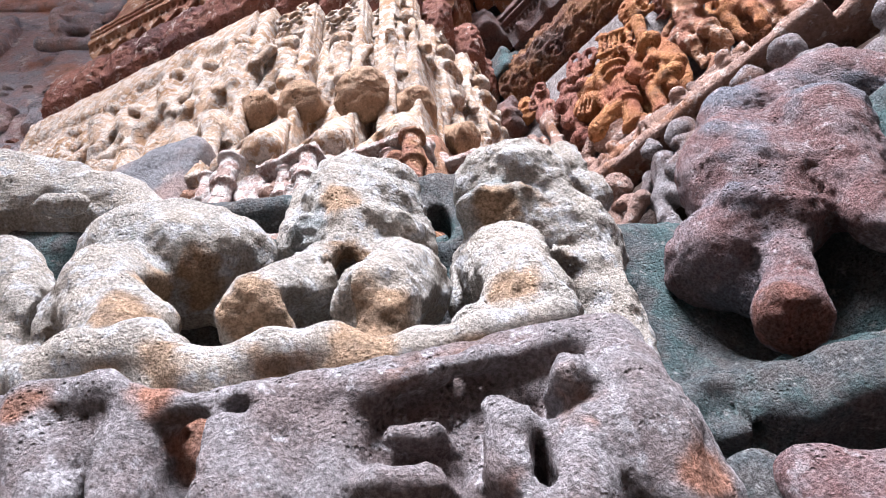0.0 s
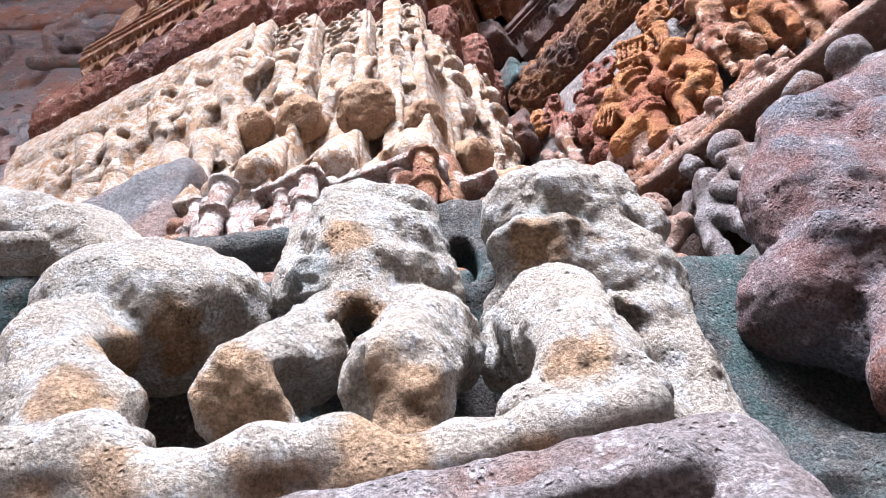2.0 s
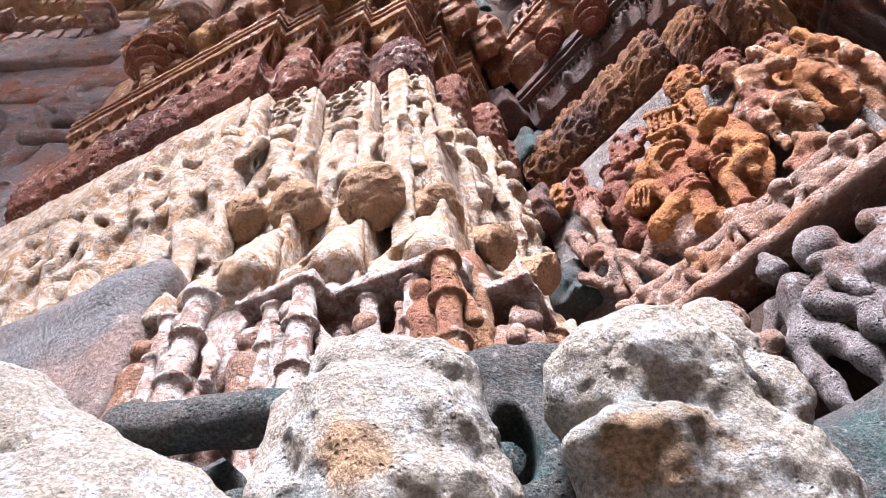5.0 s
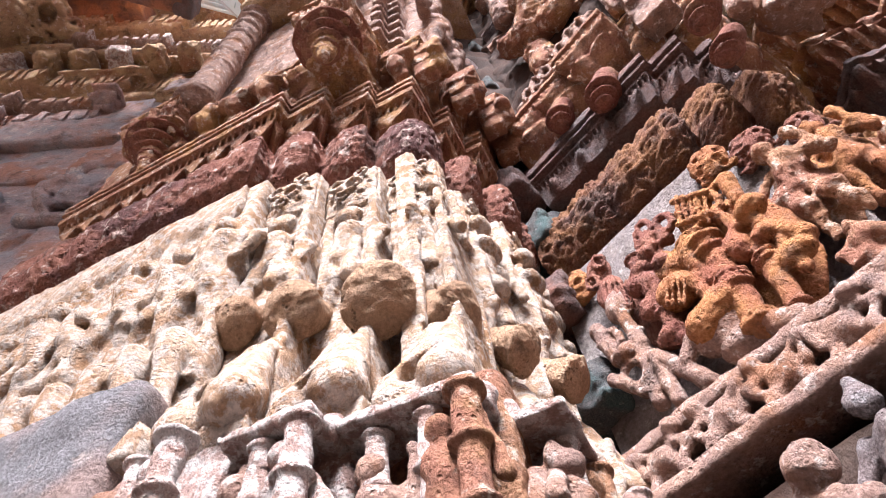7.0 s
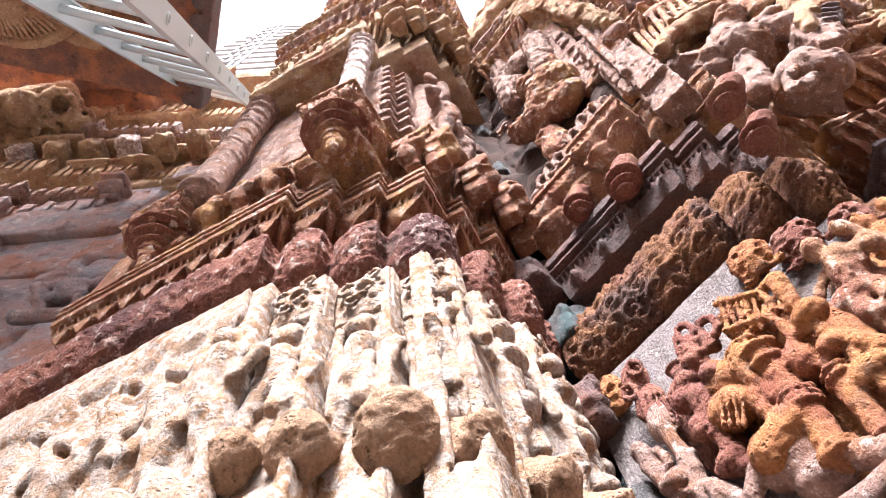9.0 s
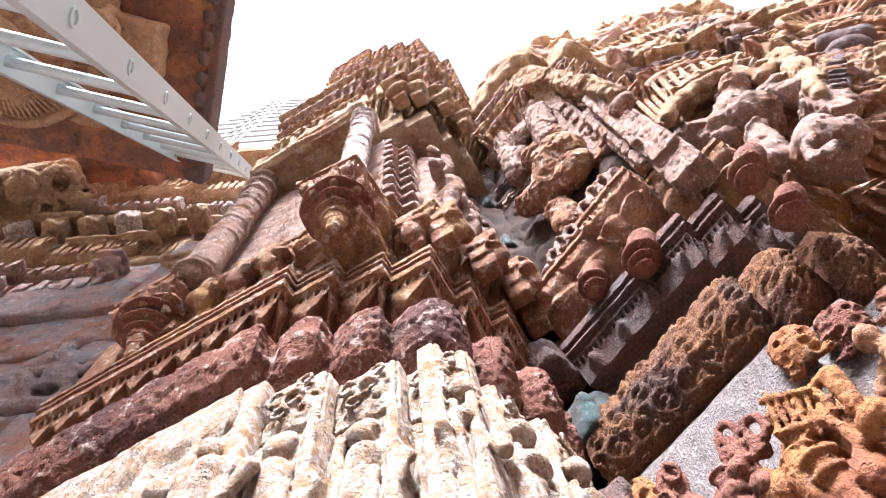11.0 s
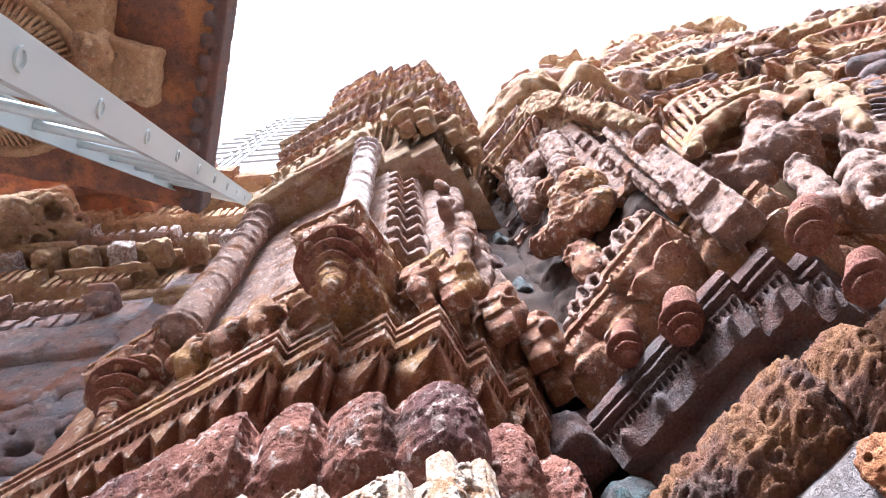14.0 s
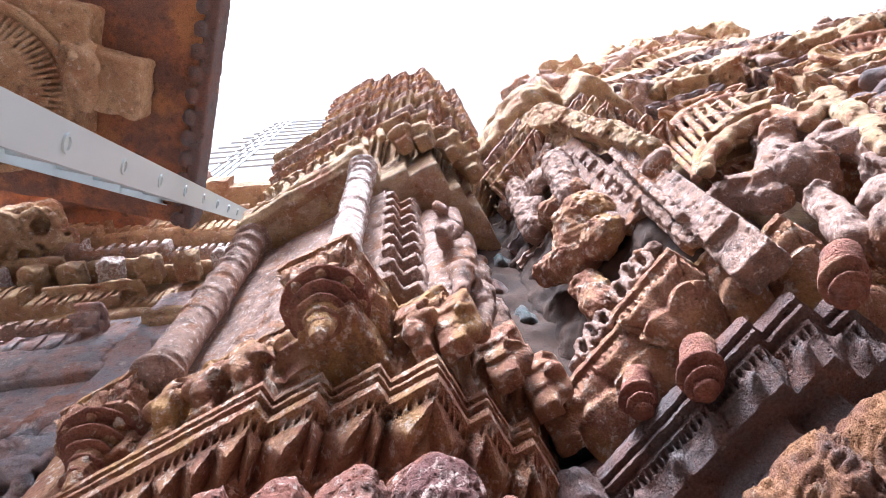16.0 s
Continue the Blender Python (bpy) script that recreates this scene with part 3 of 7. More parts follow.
hollow = [B((-0.06, 0.435, 1.48), (0.34, 0.05, 0.15), None, 0.02), C((-0.34, 0.42, 1.64), (-0.12, 0.41, 1.60), 0.035), C((-0.12, 0.41, 1.595), (0.17, 0.41, 1.60), 0.03),
    E((0.024, 0.392, 1.639), (0.0366, 0.0180, 0.0458)), C((-0.002, 0.385, 1.595), (0.049, 0.390, 1.596), 0.0111, 0.0130), C((-0.010, 0.390, 1.683), (0.062, 0.395, 1.683), 0.0165, 0.0167),
    E((0.022, 0.385, 1.623), (0.0111, 0.0500, 0.0222), k=0.006, cut=True), C((-0.206, 0.410, 1.676), (-0.107, 0.400, 1.670), 0.0158, 0.0177), E((-0.132, 0.385, 1.627), (0.0184, 0.0500, 0.0203), k=0.01, cut=True)]
part("backing", carve(hollow, res=0.0035, k=0.014, rough=0.003, rscale=40, seed=22), BLUE, plinth, "blue-green lichened backing stone")

left_e = carve([
    E((-0.187, 0.370, 1.571), (0.0805, 0.0580, 0.0522)), C((-0.279, 0.400, 1.672), (-0.152, 0.390, 1.599), 0.0392, 0.0235), C((-0.419, 0.410, 1.706), (-0.279, 0.400, 1.672), 0.0603, 0.0403),
    C((-0.209, 0.335, 1.516), (-0.175, 0.315, 1.452), 0.0346, 0.0311), C((-0.141, 0.375, 1.569), (-0.128, 0.375, 1.526), 0.0233, 0.0191), C((-0.173, 0.295, 1.431), (-0.137, 0.292, 1.429), 0.0164, 0.0131),
    E((-0.152, 0.345, 1.499), (0.0326, 0.0450, 0.0230), k=0.012, cut=True), E((-0.292, 0.352, 1.637), (0.0244, 0.0120, 0.0111)), C((-0.374, 0.372, 1.717), (-0.319, 0.375, 1.704), 0.0143, 0.0161),
    E((-0.321, 0.352, 1.657), (0.0127, 0.0140, 0.0150), k=0.004, cut=True), C((-0.303, 0.350, 1.564), (-0.237, 0.335, 1.478), 0.0226, 0.0129),
    C((-0.315, 0.360, 1.523), (-0.245, 0.340, 1.447), 0.0252, 0.0169), E((-0.251, 0.325, 1.499), (0.0035, 0.0300, 0.0265), k=0.004, cut=True)], res=0.0027, k=0.014, rough=0.003, rscale=55, seed=23, pit=0.0016, pscale=170)
tagged(part("elephant_statue", left_e, GREY, where=[((-0.149, 0.330, 1.507), 0.041), ((-0.174, 0.290, 1.456), 0.023), ((-0.162, 0.290, 1.442), 0.015)]), "weathered grey stone elephant standing on the frieze ledge", "statue")
mid = carve([
    C((-0.065, 0.348, 1.655), (-0.020, 0.350, 1.651), 0.0187, 0.0193), E((-0.043, 0.348, 1.605), (0.0483, 0.0340, 0.0430)), E((-0.044, 0.345, 1.568), (0.0569, 0.0340, 0.0239)),
    C((-0.084, 0.350, 1.632), (-0.092, 0.348, 1.567), 0.0156, 0.0149), C((-0.008, 0.356, 1.639), (0.004, 0.352, 1.565), 0.0156, 0.0139), E((-0.057, 0.322, 1.592), (0.0185, 0.0120, 0.0224)),
    C((-0.061, 0.330, 1.619), (-0.045, 0.330, 1.550), 0.0205, 0.0218), C((-0.083, 0.322, 1.533), (-0.044, 0.318, 1.531), 0.0053, 0.0052), C((-0.044, 0.318, 1.531), (0.007, 0.328, 1.532), 0.0052, 0.0053),
    C((-0.079, 0.325, 1.548), (0.003, 0.330, 1.546), 0.0036, 0.0036), C((-0.081, 0.328, 1.562), (0.001, 0.332, 1.559), 0.0030, 0.0029), C((-0.059, 0.330, 1.515), (-0.094, 0.303, 1.464), 0.0256, 0.0258),
    C((-0.011, 0.335, 1.519), (-0.023, 0.290, 1.453), 0.0285, 0.0248), C((-0.024, 0.288, 1.452), (-0.027, 0.286, 1.418), 0.0235, 0.0163), E((0.003, 0.352, 1.523), (0.0210, 0.0200, 0.0308)),
    C((-0.090, 0.300, 1.450), (-0.076, 0.296, 1.424), 0.0185, 0.0140), sawn((-0.026, 0.273, 1.429), (0, -0.92, -0.38)), sawn((-0.093, 0.290, 1.448), (-0.15, -0.75, -0.64)),
    E((-0.047, 0.325, 1.510), (0.0102, 0.0300, 0.0186), k=0.008, cut=True), E((-0.066, 0.310, 1.461), (0.0153, 0.0400, 0.0116), k=0.006, cut=True)], res=0.0024, k=0.009, rough=0.0034, rscale=60, seed=24, pit=0.002, pscale=170)
tagged(part("worn_statue", mid, GREY, where=[((-0.025, 0.262, 1.425), 0.031), ((-0.091, 0.282, 1.444), 0.030), ((-0.046, 0.320, 1.517), 0.022),
    ((-0.055, 0.310, 1.579), 0.020)]), "eroded pale stone seated statue on the frieze ledge", "statue")
rgt = carve([
    E((0.088, 0.338, 1.625), (0.0473, 0.0360, 0.0371)), E((0.055, 0.345, 1.621), (0.0201, 0.0280, 0.0260)), E((0.070, 0.330, 1.582), (0.0387, 0.0260, 0.0162)),
    C((0.112, 0.332, 1.602), (0.128, 0.335, 1.575), 0.0180, 0.0151), C((0.135, 0.345, 1.667), (0.136, 0.345, 1.626), 0.0158, 0.0131), E((0.103, 0.303, 1.554), (0.0079, 0.0180, 0.0047), k=0.003, cut=True),
    E((0.153, 0.350, 1.616), (0.0149, 0.0180, 0.0219)), C((0.081, 0.345, 1.572), (0.124, 0.350, 1.568), 0.0314, 0.0322), C((0.059, 0.350, 1.559), (0.144, 0.358, 1.560), 0.0223, 0.0245),
    C((0.063, 0.325, 1.513), (0.065, 0.292, 1.456), 0.0336, 0.0267), C((0.046, 0.288, 1.459), (0.084, 0.288, 1.456), 0.0097, 0.0099), C((0.065, 0.290, 1.451), (0.061, 0.284, 1.429), 0.0240, 0.0217),
    C((0.032, 0.285, 1.428), (0.075, 0.280, 1.432), 0.0134, 0.0147), C((0.075, 0.280, 1.432), (0.073, 0.280, 1.407), 0.0147, 0.0157), C((0.127, 0.352, 1.542), (0.134, 0.358, 1.487), 0.0257, 0.0259),
    C((0.134, 0.358, 1.487), (0.132, 0.355, 1.441), 0.0259, 0.0258), C((0.103, 0.330, 1.531), (0.125, 0.335, 1.528), 0.0080, 0.0082), E((0.099, 0.318, 1.499), (0.0121, 0.0300, 0.0185), k=0.012, cut=True),
    E((0.033, 0.300, 1.457), (0.0099, 0.0300, 0.0161), k=0.006, cut=True), C((0.043, 0.360, 1.551), (0.035, 0.360, 1.511), 0.0154, 0.0145)], res=0.0024, k=0.009, rough=0.0034, rscale=60, seed=25, pit=0.002, pscale=170)
tagged(part("worn_statue", rgt, GREY, where=[((0.100, 0.320, 1.506), 0.025), ((0.056, 0.270, 1.443), 0.016), ((0.061, 0.310, 1.571), 0.024),
    ((0.095, 0.305, 1.578), 0.018), ((0.059, 0.262, 1.410), 0.016)]), "eroded pale stone crouching statue on the frieze ledge", "statue")
right_e = carve([
    E((0.291, 0.348, 1.620), (0.0622, 0.0500, 0.0811)), E((0.241, 0.355, 1.548), (0.0404, 0.0450, 0.0408)), C((0.282, 0.335, 1.562), (0.259, 0.325, 1.502), 0.0307, 0.0170),
    C((0.259, 0.325, 1.502), (0.238, 0.320, 1.453), 0.0161, 0.0253), C((0.312, 0.345, 1.705), (0.408, 0.345, 1.734), 0.0398, 0.0533), C((0.408, 0.345, 1.734), (0.502, 0.350, 1.696), 0.0533, 0.0696),
    C((0.352, 0.320, 1.651), (0.328, 0.310, 1.519), 0.0460, 0.0164), E((0.435, 0.350, 1.638), (0.0687, 0.0500, 0.0562)), C((0.262, 0.320, 1.648), (0.299, 0.312, 1.596), 0.0139, 0.0154),
    C((0.239, 0.310, 1.562), (0.280, 0.306, 1.542), 0.0111, 0.0141), sawn((0.231, 0.315, 1.441), (0, -0.55, -0.83)), E((0.301, 0.330, 1.496), (0.0271, 0.0400, 0.0280), k=0.01, cut=True),
    C((0.249, 0.350, 1.501), (0.225, 0.370, 1.545), 0.0182, 0.0289)], res=0.003, k=0.012, rough=0.003, rscale=45, seed=26, pit=0.003, pscale=130)
tagged(part("elephant_statue", right_e, MAUVE, where=[((0.228, 0.310, 1.439), 0.035)]), "weathered mauve stone elephant beside the pier", "statue")
SHELF = Frame(0.208, 0.33, 22)
lower = carve([B(SHELF.w(0.08, 0.09, 1.402), (0.2, 0.1, 0.022), SHELF.axes, 0.01), B(SHELF.w(-0.03, 0.11, 1.47), (0.035, 0.06, 0.11), SHELF.axes, 0.02), B(SHELF.w(0.06, 0.1, 1.43), (0.1, 0.06, 0.03), SHELF.axes, 0.02),
               B(SHELF.w(0.1, 0.24, 1.2), (0.22, 0.08, 0.2), SHELF.axes, 0.02), C(SHELF.w(-0.012, 0.04, 1.56), SHELF.w(-0.018, 0.0, 1.38), 0.004, k=0.003, cut=True)], res=0.004, k=0.02, rough=0.005, seed=27)
tagged(part("side_ledge", lower, BLUE), "blue-grey lichen-stained stone ledge under the elephant", "ledge")
BASE = Frame(-0.04, 0.225, 14)
blk = [B(BASE.w(-0.03, 0.128, 1.19), (0.165, 0.1, 0.205), BASE.axes, 0.018), B(BASE.w(-0.2, 0.14, 1.2), (0.08, 0.09, 0.195), BASE.axes, 0.02),
    C((-0.210, 0.272, 1.381), (-0.182, 0.265, 1.382), 0.0090, 0.0085), C((-0.182, 0.265, 1.382), (-0.148, 0.258, 1.382), 0.0085, 0.0080), C((-0.148, 0.258, 1.382), (-0.112, 0.254, 1.368), 0.0080, 0.0074),
    C((-0.112, 0.254, 1.368), (-0.073, 0.248, 1.366), 0.0074, 0.0070), C((-0.073, 0.248, 1.366), (-0.025, 0.239, 1.362), 0.0070, 0.0065), C((-0.025, 0.239, 1.362), (0.026, 0.231, 1.368), 0.0065, 0.0065),
    C((0.026, 0.231, 1.368), (0.063, 0.225, 1.371), 0.0065, 0.0065), C((0.063, 0.225, 1.371), (0.085, 0.224, 1.367), 0.0065, 0.0066), C((-0.180, 0.275, 1.368), (-0.163, 0.274, 1.334), 0.0196, 0.0182),
    E((-0.154, 0.281, 1.361), (0.0397, 0.0200, 0.0275)), C((-0.127, 0.267, 1.361), (-0.124, 0.268, 1.329), 0.0177, 0.0169), C((-0.084, 0.248, 1.347), (-0.084, 0.249, 1.318), 0.0106, 0.0111),
    C((-0.065, 0.250, 1.355), (-0.067, 0.248, 1.316), 0.0146, 0.0164), E((-0.043, 0.258, 1.344), (0.0250, 0.0200, 0.0299)), C((-0.026, 0.247, 1.362), (-0.038, 0.246, 1.314), 0.0109, 0.0100),
    C((-0.013, 0.237, 1.340), (0.005, 0.235, 1.339), 0.0064, 0.0063), C((-0.015, 0.237, 1.319), (0.002, 0.235, 1.315), 0.0105, 0.0104), C((0.023, 0.217, 1.343), (0.032, 0.215, 1.327), 0.0047, 0.0083),
    E((0.031, 0.219, 1.311), (0.0094, 0.0140, 0.0130)), C((0.034, 0.219, 1.326), (0.051, 0.217, 1.326), 0.0046, 0.0047), E((0.058, 0.216, 1.342), (0.0123, 0.0180, 0.0132)),
    C((0.061, 0.223, 1.321), (0.049, 0.220, 1.295), 0.0162, 0.0191), E((0.081, 0.229, 1.328), (0.0240, 0.0300, 0.0343)), C((0.084, 0.226, 1.354), (0.086, 0.220, 1.296), 0.0148, 0.0131),
    C((0.103, 0.234, 1.336), (0.103, 0.229, 1.302), 0.0112, 0.0127), E((-0.098, 0.247, 1.338), (0.0090, 0.0220, 0.0176), k=0.006, cut=True), E((-0.078, 0.247, 1.359), (0.0066, 0.0200, 0.0061), k=0.006, cut=True),
    E((0.003, 0.227, 1.344), (0.0178, 0.0220, 0.0031), k=0.006, cut=True), E((0.014, 0.225, 1.323), (0.0068, 0.0240, 0.0127), k=0.006, cut=True), E((0.041, 0.216, 1.347), (0.0079, 0.0260, 0.0070), k=0.006, cut=True),
    E((0.042, 0.214, 1.311), (0.0036, 0.0200, 0.0121), k=0.006, cut=True), E((-0.006, 0.231, 1.327), (0.0131, 0.0200, 0.0035), k=0.006, cut=True), E((0.047, 0.214, 1.333), (0.0030, 0.0200, 0.0042), k=0.006, cut=True)]
tagged(part("base_block", carve(blk, res=0.0028, k=0.008, rough=0.0024, rscale=50, seed=28, pit=0.002, pscale=150), PALE,
            where=[((0.054, 0.200, 1.331), 0.012), ((0.095, 0.212, 1.302), 0.015), ((-0.121, 0.241, 1.371), 0.016),
    ((0.029, 0.207, 1.304), 0.006), ((-0.176, 0.255, 1.378), 0.016), ((-0.107, 0.273, 1.357), 0.020)]), "mauve weathered block with eroded carving", "stone block")
for at, r, m in (((0.152, 0.32, 1.305), (0.024, 0.035, 0.045), BLUE), ((0.225, 0.29, 1.295), (0.055, 0.045, 0.045), MAUVE)):
    tagged(part("fallen_stone", carve([B(at, r, SHELF.axes, 0.012), B((at[0] + 0.02, at[1] + 0.06, 0.6), (0.03, 0.03, 0.66), SHELF.axes, 0.01)], res=0.005, k=0.01, rough=0.006, rscale=30, seed=29), m), "rough broken block beside the plinth", "stone block")
for X, Y, W, D, Z in ((-0.05, 0.45, 0.2, 0.12, 0.69), (0.3, 0.45, 0.2, 0.12, 0.6)):
    tagged(part("base_wall", carve([B((X, Y, Z), (W, D, Z), BASE.axes, 0.02)], res=0.03, k=0.01, rough=0.008, seed=30), PALE), "plain lower courses of the temple base", "wall", kind="structure")
rng = random.Random(11)
FACETS = [(Face(MAIN, -0.285, -0.074), 0.095), (Face(MAIN, -0.19, -0.037), 0.095), (Face(MAIN, -0.095, 0.0), 0.095),
          (Face(MAIN, 0.0, 0.0, "y"), 0.105), (Face(MAIN, 0.04, 0.105, "y"), 0.095), (Face(MAIN, 0.08, 0.2, "y"), 0.1), (Face(MAIN, 0.08, 0.3, "y"), 0.1)]
BOSSES = [(-0.262, -0.072, 2.178, 0.036, "x"), (-0.186, -0.058, 2.165, 0.041, "x"), (-0.08, -0.034, 2.146, 0.05, "x"), (-0.004, 0.05, 2.145, 0.05, "y"), (0.05, 0.138, 2.147, 0.036, "y"), (0.09, 0.225, 2.15, 0.034, "y")]
for n, (F, wd) in enumerate(FACETS):
    prims = [B(F.w(wd / 2, -0.05, 2.25), (wd * 0.52, 0.014, 0.33), F.axes, 0.004), B(F.w(wd - 0.011, -0.04, 2.22), (0.01, 0.012, 0.22), F.axes, 0.003), B(F.w(0.006, -0.042, 2.3), (0.006, 0.01, 0.2), F.axes, 0.003), B(F.w(wd - 0.004, -0.075, 2.18), (0.008, 0.055, 0.27), F.axes, 0.005)]
    prims += figure(F, wd * 0.46, 2.2, 0.235, -0.039, rng, lean=rng.uniform(-0.05, 0.05))
    prims += [C(F.w(wd * 0.2, -0.022, 2.24), F.w(wd * 0.16, -0.026, 2.43), 0.008, 0.007), E(F.w(wd * 0.46, -0.03, 2.43), (0.026, 0.014, 0.02), F.axes), C(F.w(wd * 0.72, -0.024, 2.33), F.w(wd * 0.64, -0.016, 2.24), 0.009, 0.011)]
    if n > 2:
        prims += [E(F.w(wd * 0.5 + a, -0.018, z), (0.024, 0.02, 0.021), F.axes) for a, z in ((-0.02, 2.4), (0.018, 2.36), (-0.016, 2.47), (0.02, 2.44), (0.0, 2.31))]
    part("relief_panel", carve(prims, res=0.0026, k=0.005, rough=0.0013, rscale=60, seed=40 + n, pit=0.0012, pscale=120), CREAM, pier, "cream stone facet with a worn carved figure")
    crest = [B(F.w(wd / 2, -0.04, 2.515), (wd * 0.49, 0.012, 0.06), F.axes, 0.004), E(F.w(wd / 2, -0.032, 2.515), (wd * 0.44, 0.014, 0.06), F.axes)]
    for a, z, r in ((0.28, 2.53, 0.015), (0.58, 2.515, 0.018), (0.4, 2.488, 0.012), (0.76, 2.545, 0.011)):
        crest += [C(F.w(wd * a + r * math.cos(q), -0.016, z + r * math.sin(q)), F.w(wd * a + r * 0.9 * math.cos(q + 0.7), -0.016, z + r * 0.9 * math.sin(q + 0.7)), 0.0034) for q in (0, 0.7, 1.4, 2.1, 2.8, 3.5, 4.2, 4.9)]
        crest += [E(F.w(wd * a, -0.02, z), (r * 0.6, 0.016, r * 0.6), F.axes, k=0.002, cut=True)]
    crest += [E(F.w(wd * a, -0.016, z), (0.006, 0.02, 0.006), F.axes, k=0.002, cut=True) for a, z in ((0.15, 2.5), (0.44, 2.55), (0.72, 2.485), (0.88, 2.515), (0.2, 2.56))]
    part("crest", carve(crest, res=0.0022, k=0.003, rough=0.0014, rscale=80, seed=60 + n, pit=0.002, pscale=110), CREAM, pier, "pierced foliage crest")
    peak = [C(F.w(wd * 0.9, 0.015, 1.985), F.w(wd * 0.92, -0.022, 2.11), 0.03, 0.006), C(F.w(wd * 0.35, 0.01, 1.97), F.w(wd * 0.4, -0.02, 2.05), 0.03, 0.016), C(F.w(wd * 0.65, -0.03, 2.1), F.w(wd * 0.6, 0.0, 2.0), 0.02, 0.03),
            B(F.w(wd / 2, -0.03, 1.99), (wd * 0.55, 0.045, 0.035), turned(F.axes, rng, 0.08), 0.006), E(F.w(wd * 0.6, 0.026, 2.005), (0.02, 0.02, 0.016), F.axes, k=0.006, cut=True)]
    part("sloping_sill", carve(peak, res=0.003, k=0.008, rough=0.0025, rscale=45, seed=80 + n), CREAM, pier, "whitewashed lumpy sill")
for n, (X, Y, Z, r, along) in enumerate(BOSSES):
    F = Face(MAIN, X, Y, along)
    tilt = np.array((F.ex, F.en * 0.82 - np.array((0, 0, 0.57)), F.en * 0.57 + np.array((0, 0, 0.82))))
    boss = [E(F.w(0, -0.01, Z), (r * 0.95, r * 0.34, r), tilt), C(F.w(0, -0.06, Z + 0.04), F.w(0, -0.016, Z + 0.006), r * 0.6, r * 0.85), E(F.w(r * 0.25, -0.012, Z + r * 0.16), (r * 0.7, r * 0.34, r * 0.7), tilt),
            B(F.w(0, 0, Z) + tilt[1] * r * 0.58, (r * 1.6, r * 0.4, r * 1.6), tilt, 0.003, k=0.016, cut=True)]
    part("broken_boss", carve(boss, res=0.0024, k=0.005, rough=0.0022, rscale=70, seed=70 + n, pit=0.0018, pscale=140), BROKEN, pier, "brown broken stump of a lost figure")

part("sill_course", course(MAIN, PLAN, [(-0.07, 1.9), (0.012, 1.93), (0.016, 1.96), (-0.004, 2.0), (-0.03, 2.07), (-0.05, 2.12)], seg=0.006, rough=0.007, rscale=28, seed=39, back=0.03), CREAM, pier, "whitewashed sloping sill")
F4 = Face(MAIN, -0.95, -0.111)
prims = [B(F4.w(0.335, -0.054, 2.25), (0.335, 0.014, 0.34), F4.axes, 0.004)]
for i, s in enumerate((0.2, 0.29, 0.375, 0.46, 0.545, 0.62)):
    prims += figure(F4, s, 2.2 if i != 2 else 2.16, 0.25 if i % 2 else 0.22, -0.042, rng, lean=0.05)
for s in (0.33, 0.42, 0.5, 0.585, 0.66):
    prims.append(B(F4.w(s, -0.044, 2.3), (0.008, 0.014, 0.22), F4.axes, 0.004))
for i in range(9):
    prims.append(E(F4.w(0.15 + i * 0.06, -0.034, 2.12 + 0.04 * rng.random()), (0.034, 0.026, 0.03), turned(F4.axes, rng, 0.4)))
    prims.append(C(F4.w(0.15 + i * 0.06, -0.02, 2.15), F4.w(0.17 + i * 0.06, -0.02, 2.02), 0.018, 0.012))
part("relief_panel", carve(prims, res=0.0036, k=0.008, rough=0.002, rscale=45, seed=50), CREAM, pier, "cream stone wall with a row of worn figures")

# lower tier with colonnettes and seated shapes
LOWER = [(Face(MAIN, -0.285, -0.074), 0.095, WASH), (Face(MAIN, -0.19, -0.037), 0.095, WASH), (Face(MAIN, -0.095, 0.0), 0.13, RUST),
         (Face(MAIN, 0.035, 0.0, "y"), 0.105, RUST), (Face(MAIN, 0.07, 0.105, "y"), 0.095, WASH), (Face(MAIN, 0.1, 0.2, "y"), 0.2, WASH)]
for n, (F, wd, mat) in enumerate(LOWER):
    o = 0.045 if n < 3 else 0.03
    prims = [B(F.w(wd / 2, o - 0.065, 1.82), (wd * 0.55, 0.03, 0.16), F.axes, 0.01), C(F.w(wd * 0.05, o + 0.006, 1.7), F.w(wd, o + 0.008, 1.7), 0.018)]
    cols = (wd - 0.012, wd * 0.42) if n != 2 else (wd - 0.012, wd * 0.62, wd * 0.25)
    part("niche_back", carve(prims, res=0.0045, k=0.01, rough=0.004, seed=89 + n), mat, pier)
    for c, s in enumerate(cols):
        part("colonnette", carve(colonnette(F, s, o + (0.016 if c == 0 else 0.006), 1.69, 1.905, 0.0125 if c == 0 else 0.01, 4), res=0.0026, k=0.004, rough=0.0016, seed=90 + n), mat if c == 0 else WASH, pier, "ringed stone colonnette")
    for j, ps in enumerate((0.22, 0.7)):
        prims = figure(F, wd * ps, 1.71 + 0.012 * j, 0.175, o, rng) + [E(F.w(wd * ps, o - 0.02, 1.8), (0.022, 0.02, 0.08), F.axes)]
        part("carved_figure", carve(prims, res=0.0028, k=0.005, rough=0.002, rscale=60, seed=94 + n * 3 + j), (mat if j else PINK), pier, "worn standing carved shape")
    if n in (1, 2, 3):
        lp = [B(F.w(wd * 0.5, o - 0.012, 1.917), (wd * 0.5, 0.036, 0.006), turned(F.axes, rng, 0.03), 0.003), C(F.w(wd * 0.1, o - 0.03, 1.935), F.w(wd * 0.95, o - 0.02, 1.93), 0.012)]
        part("eaves_slab", carve(lp, res=0.0032, k=0.006, rough=0.003, seed=100 + n), WASH, pier, "thin greyish pink eaves slab")
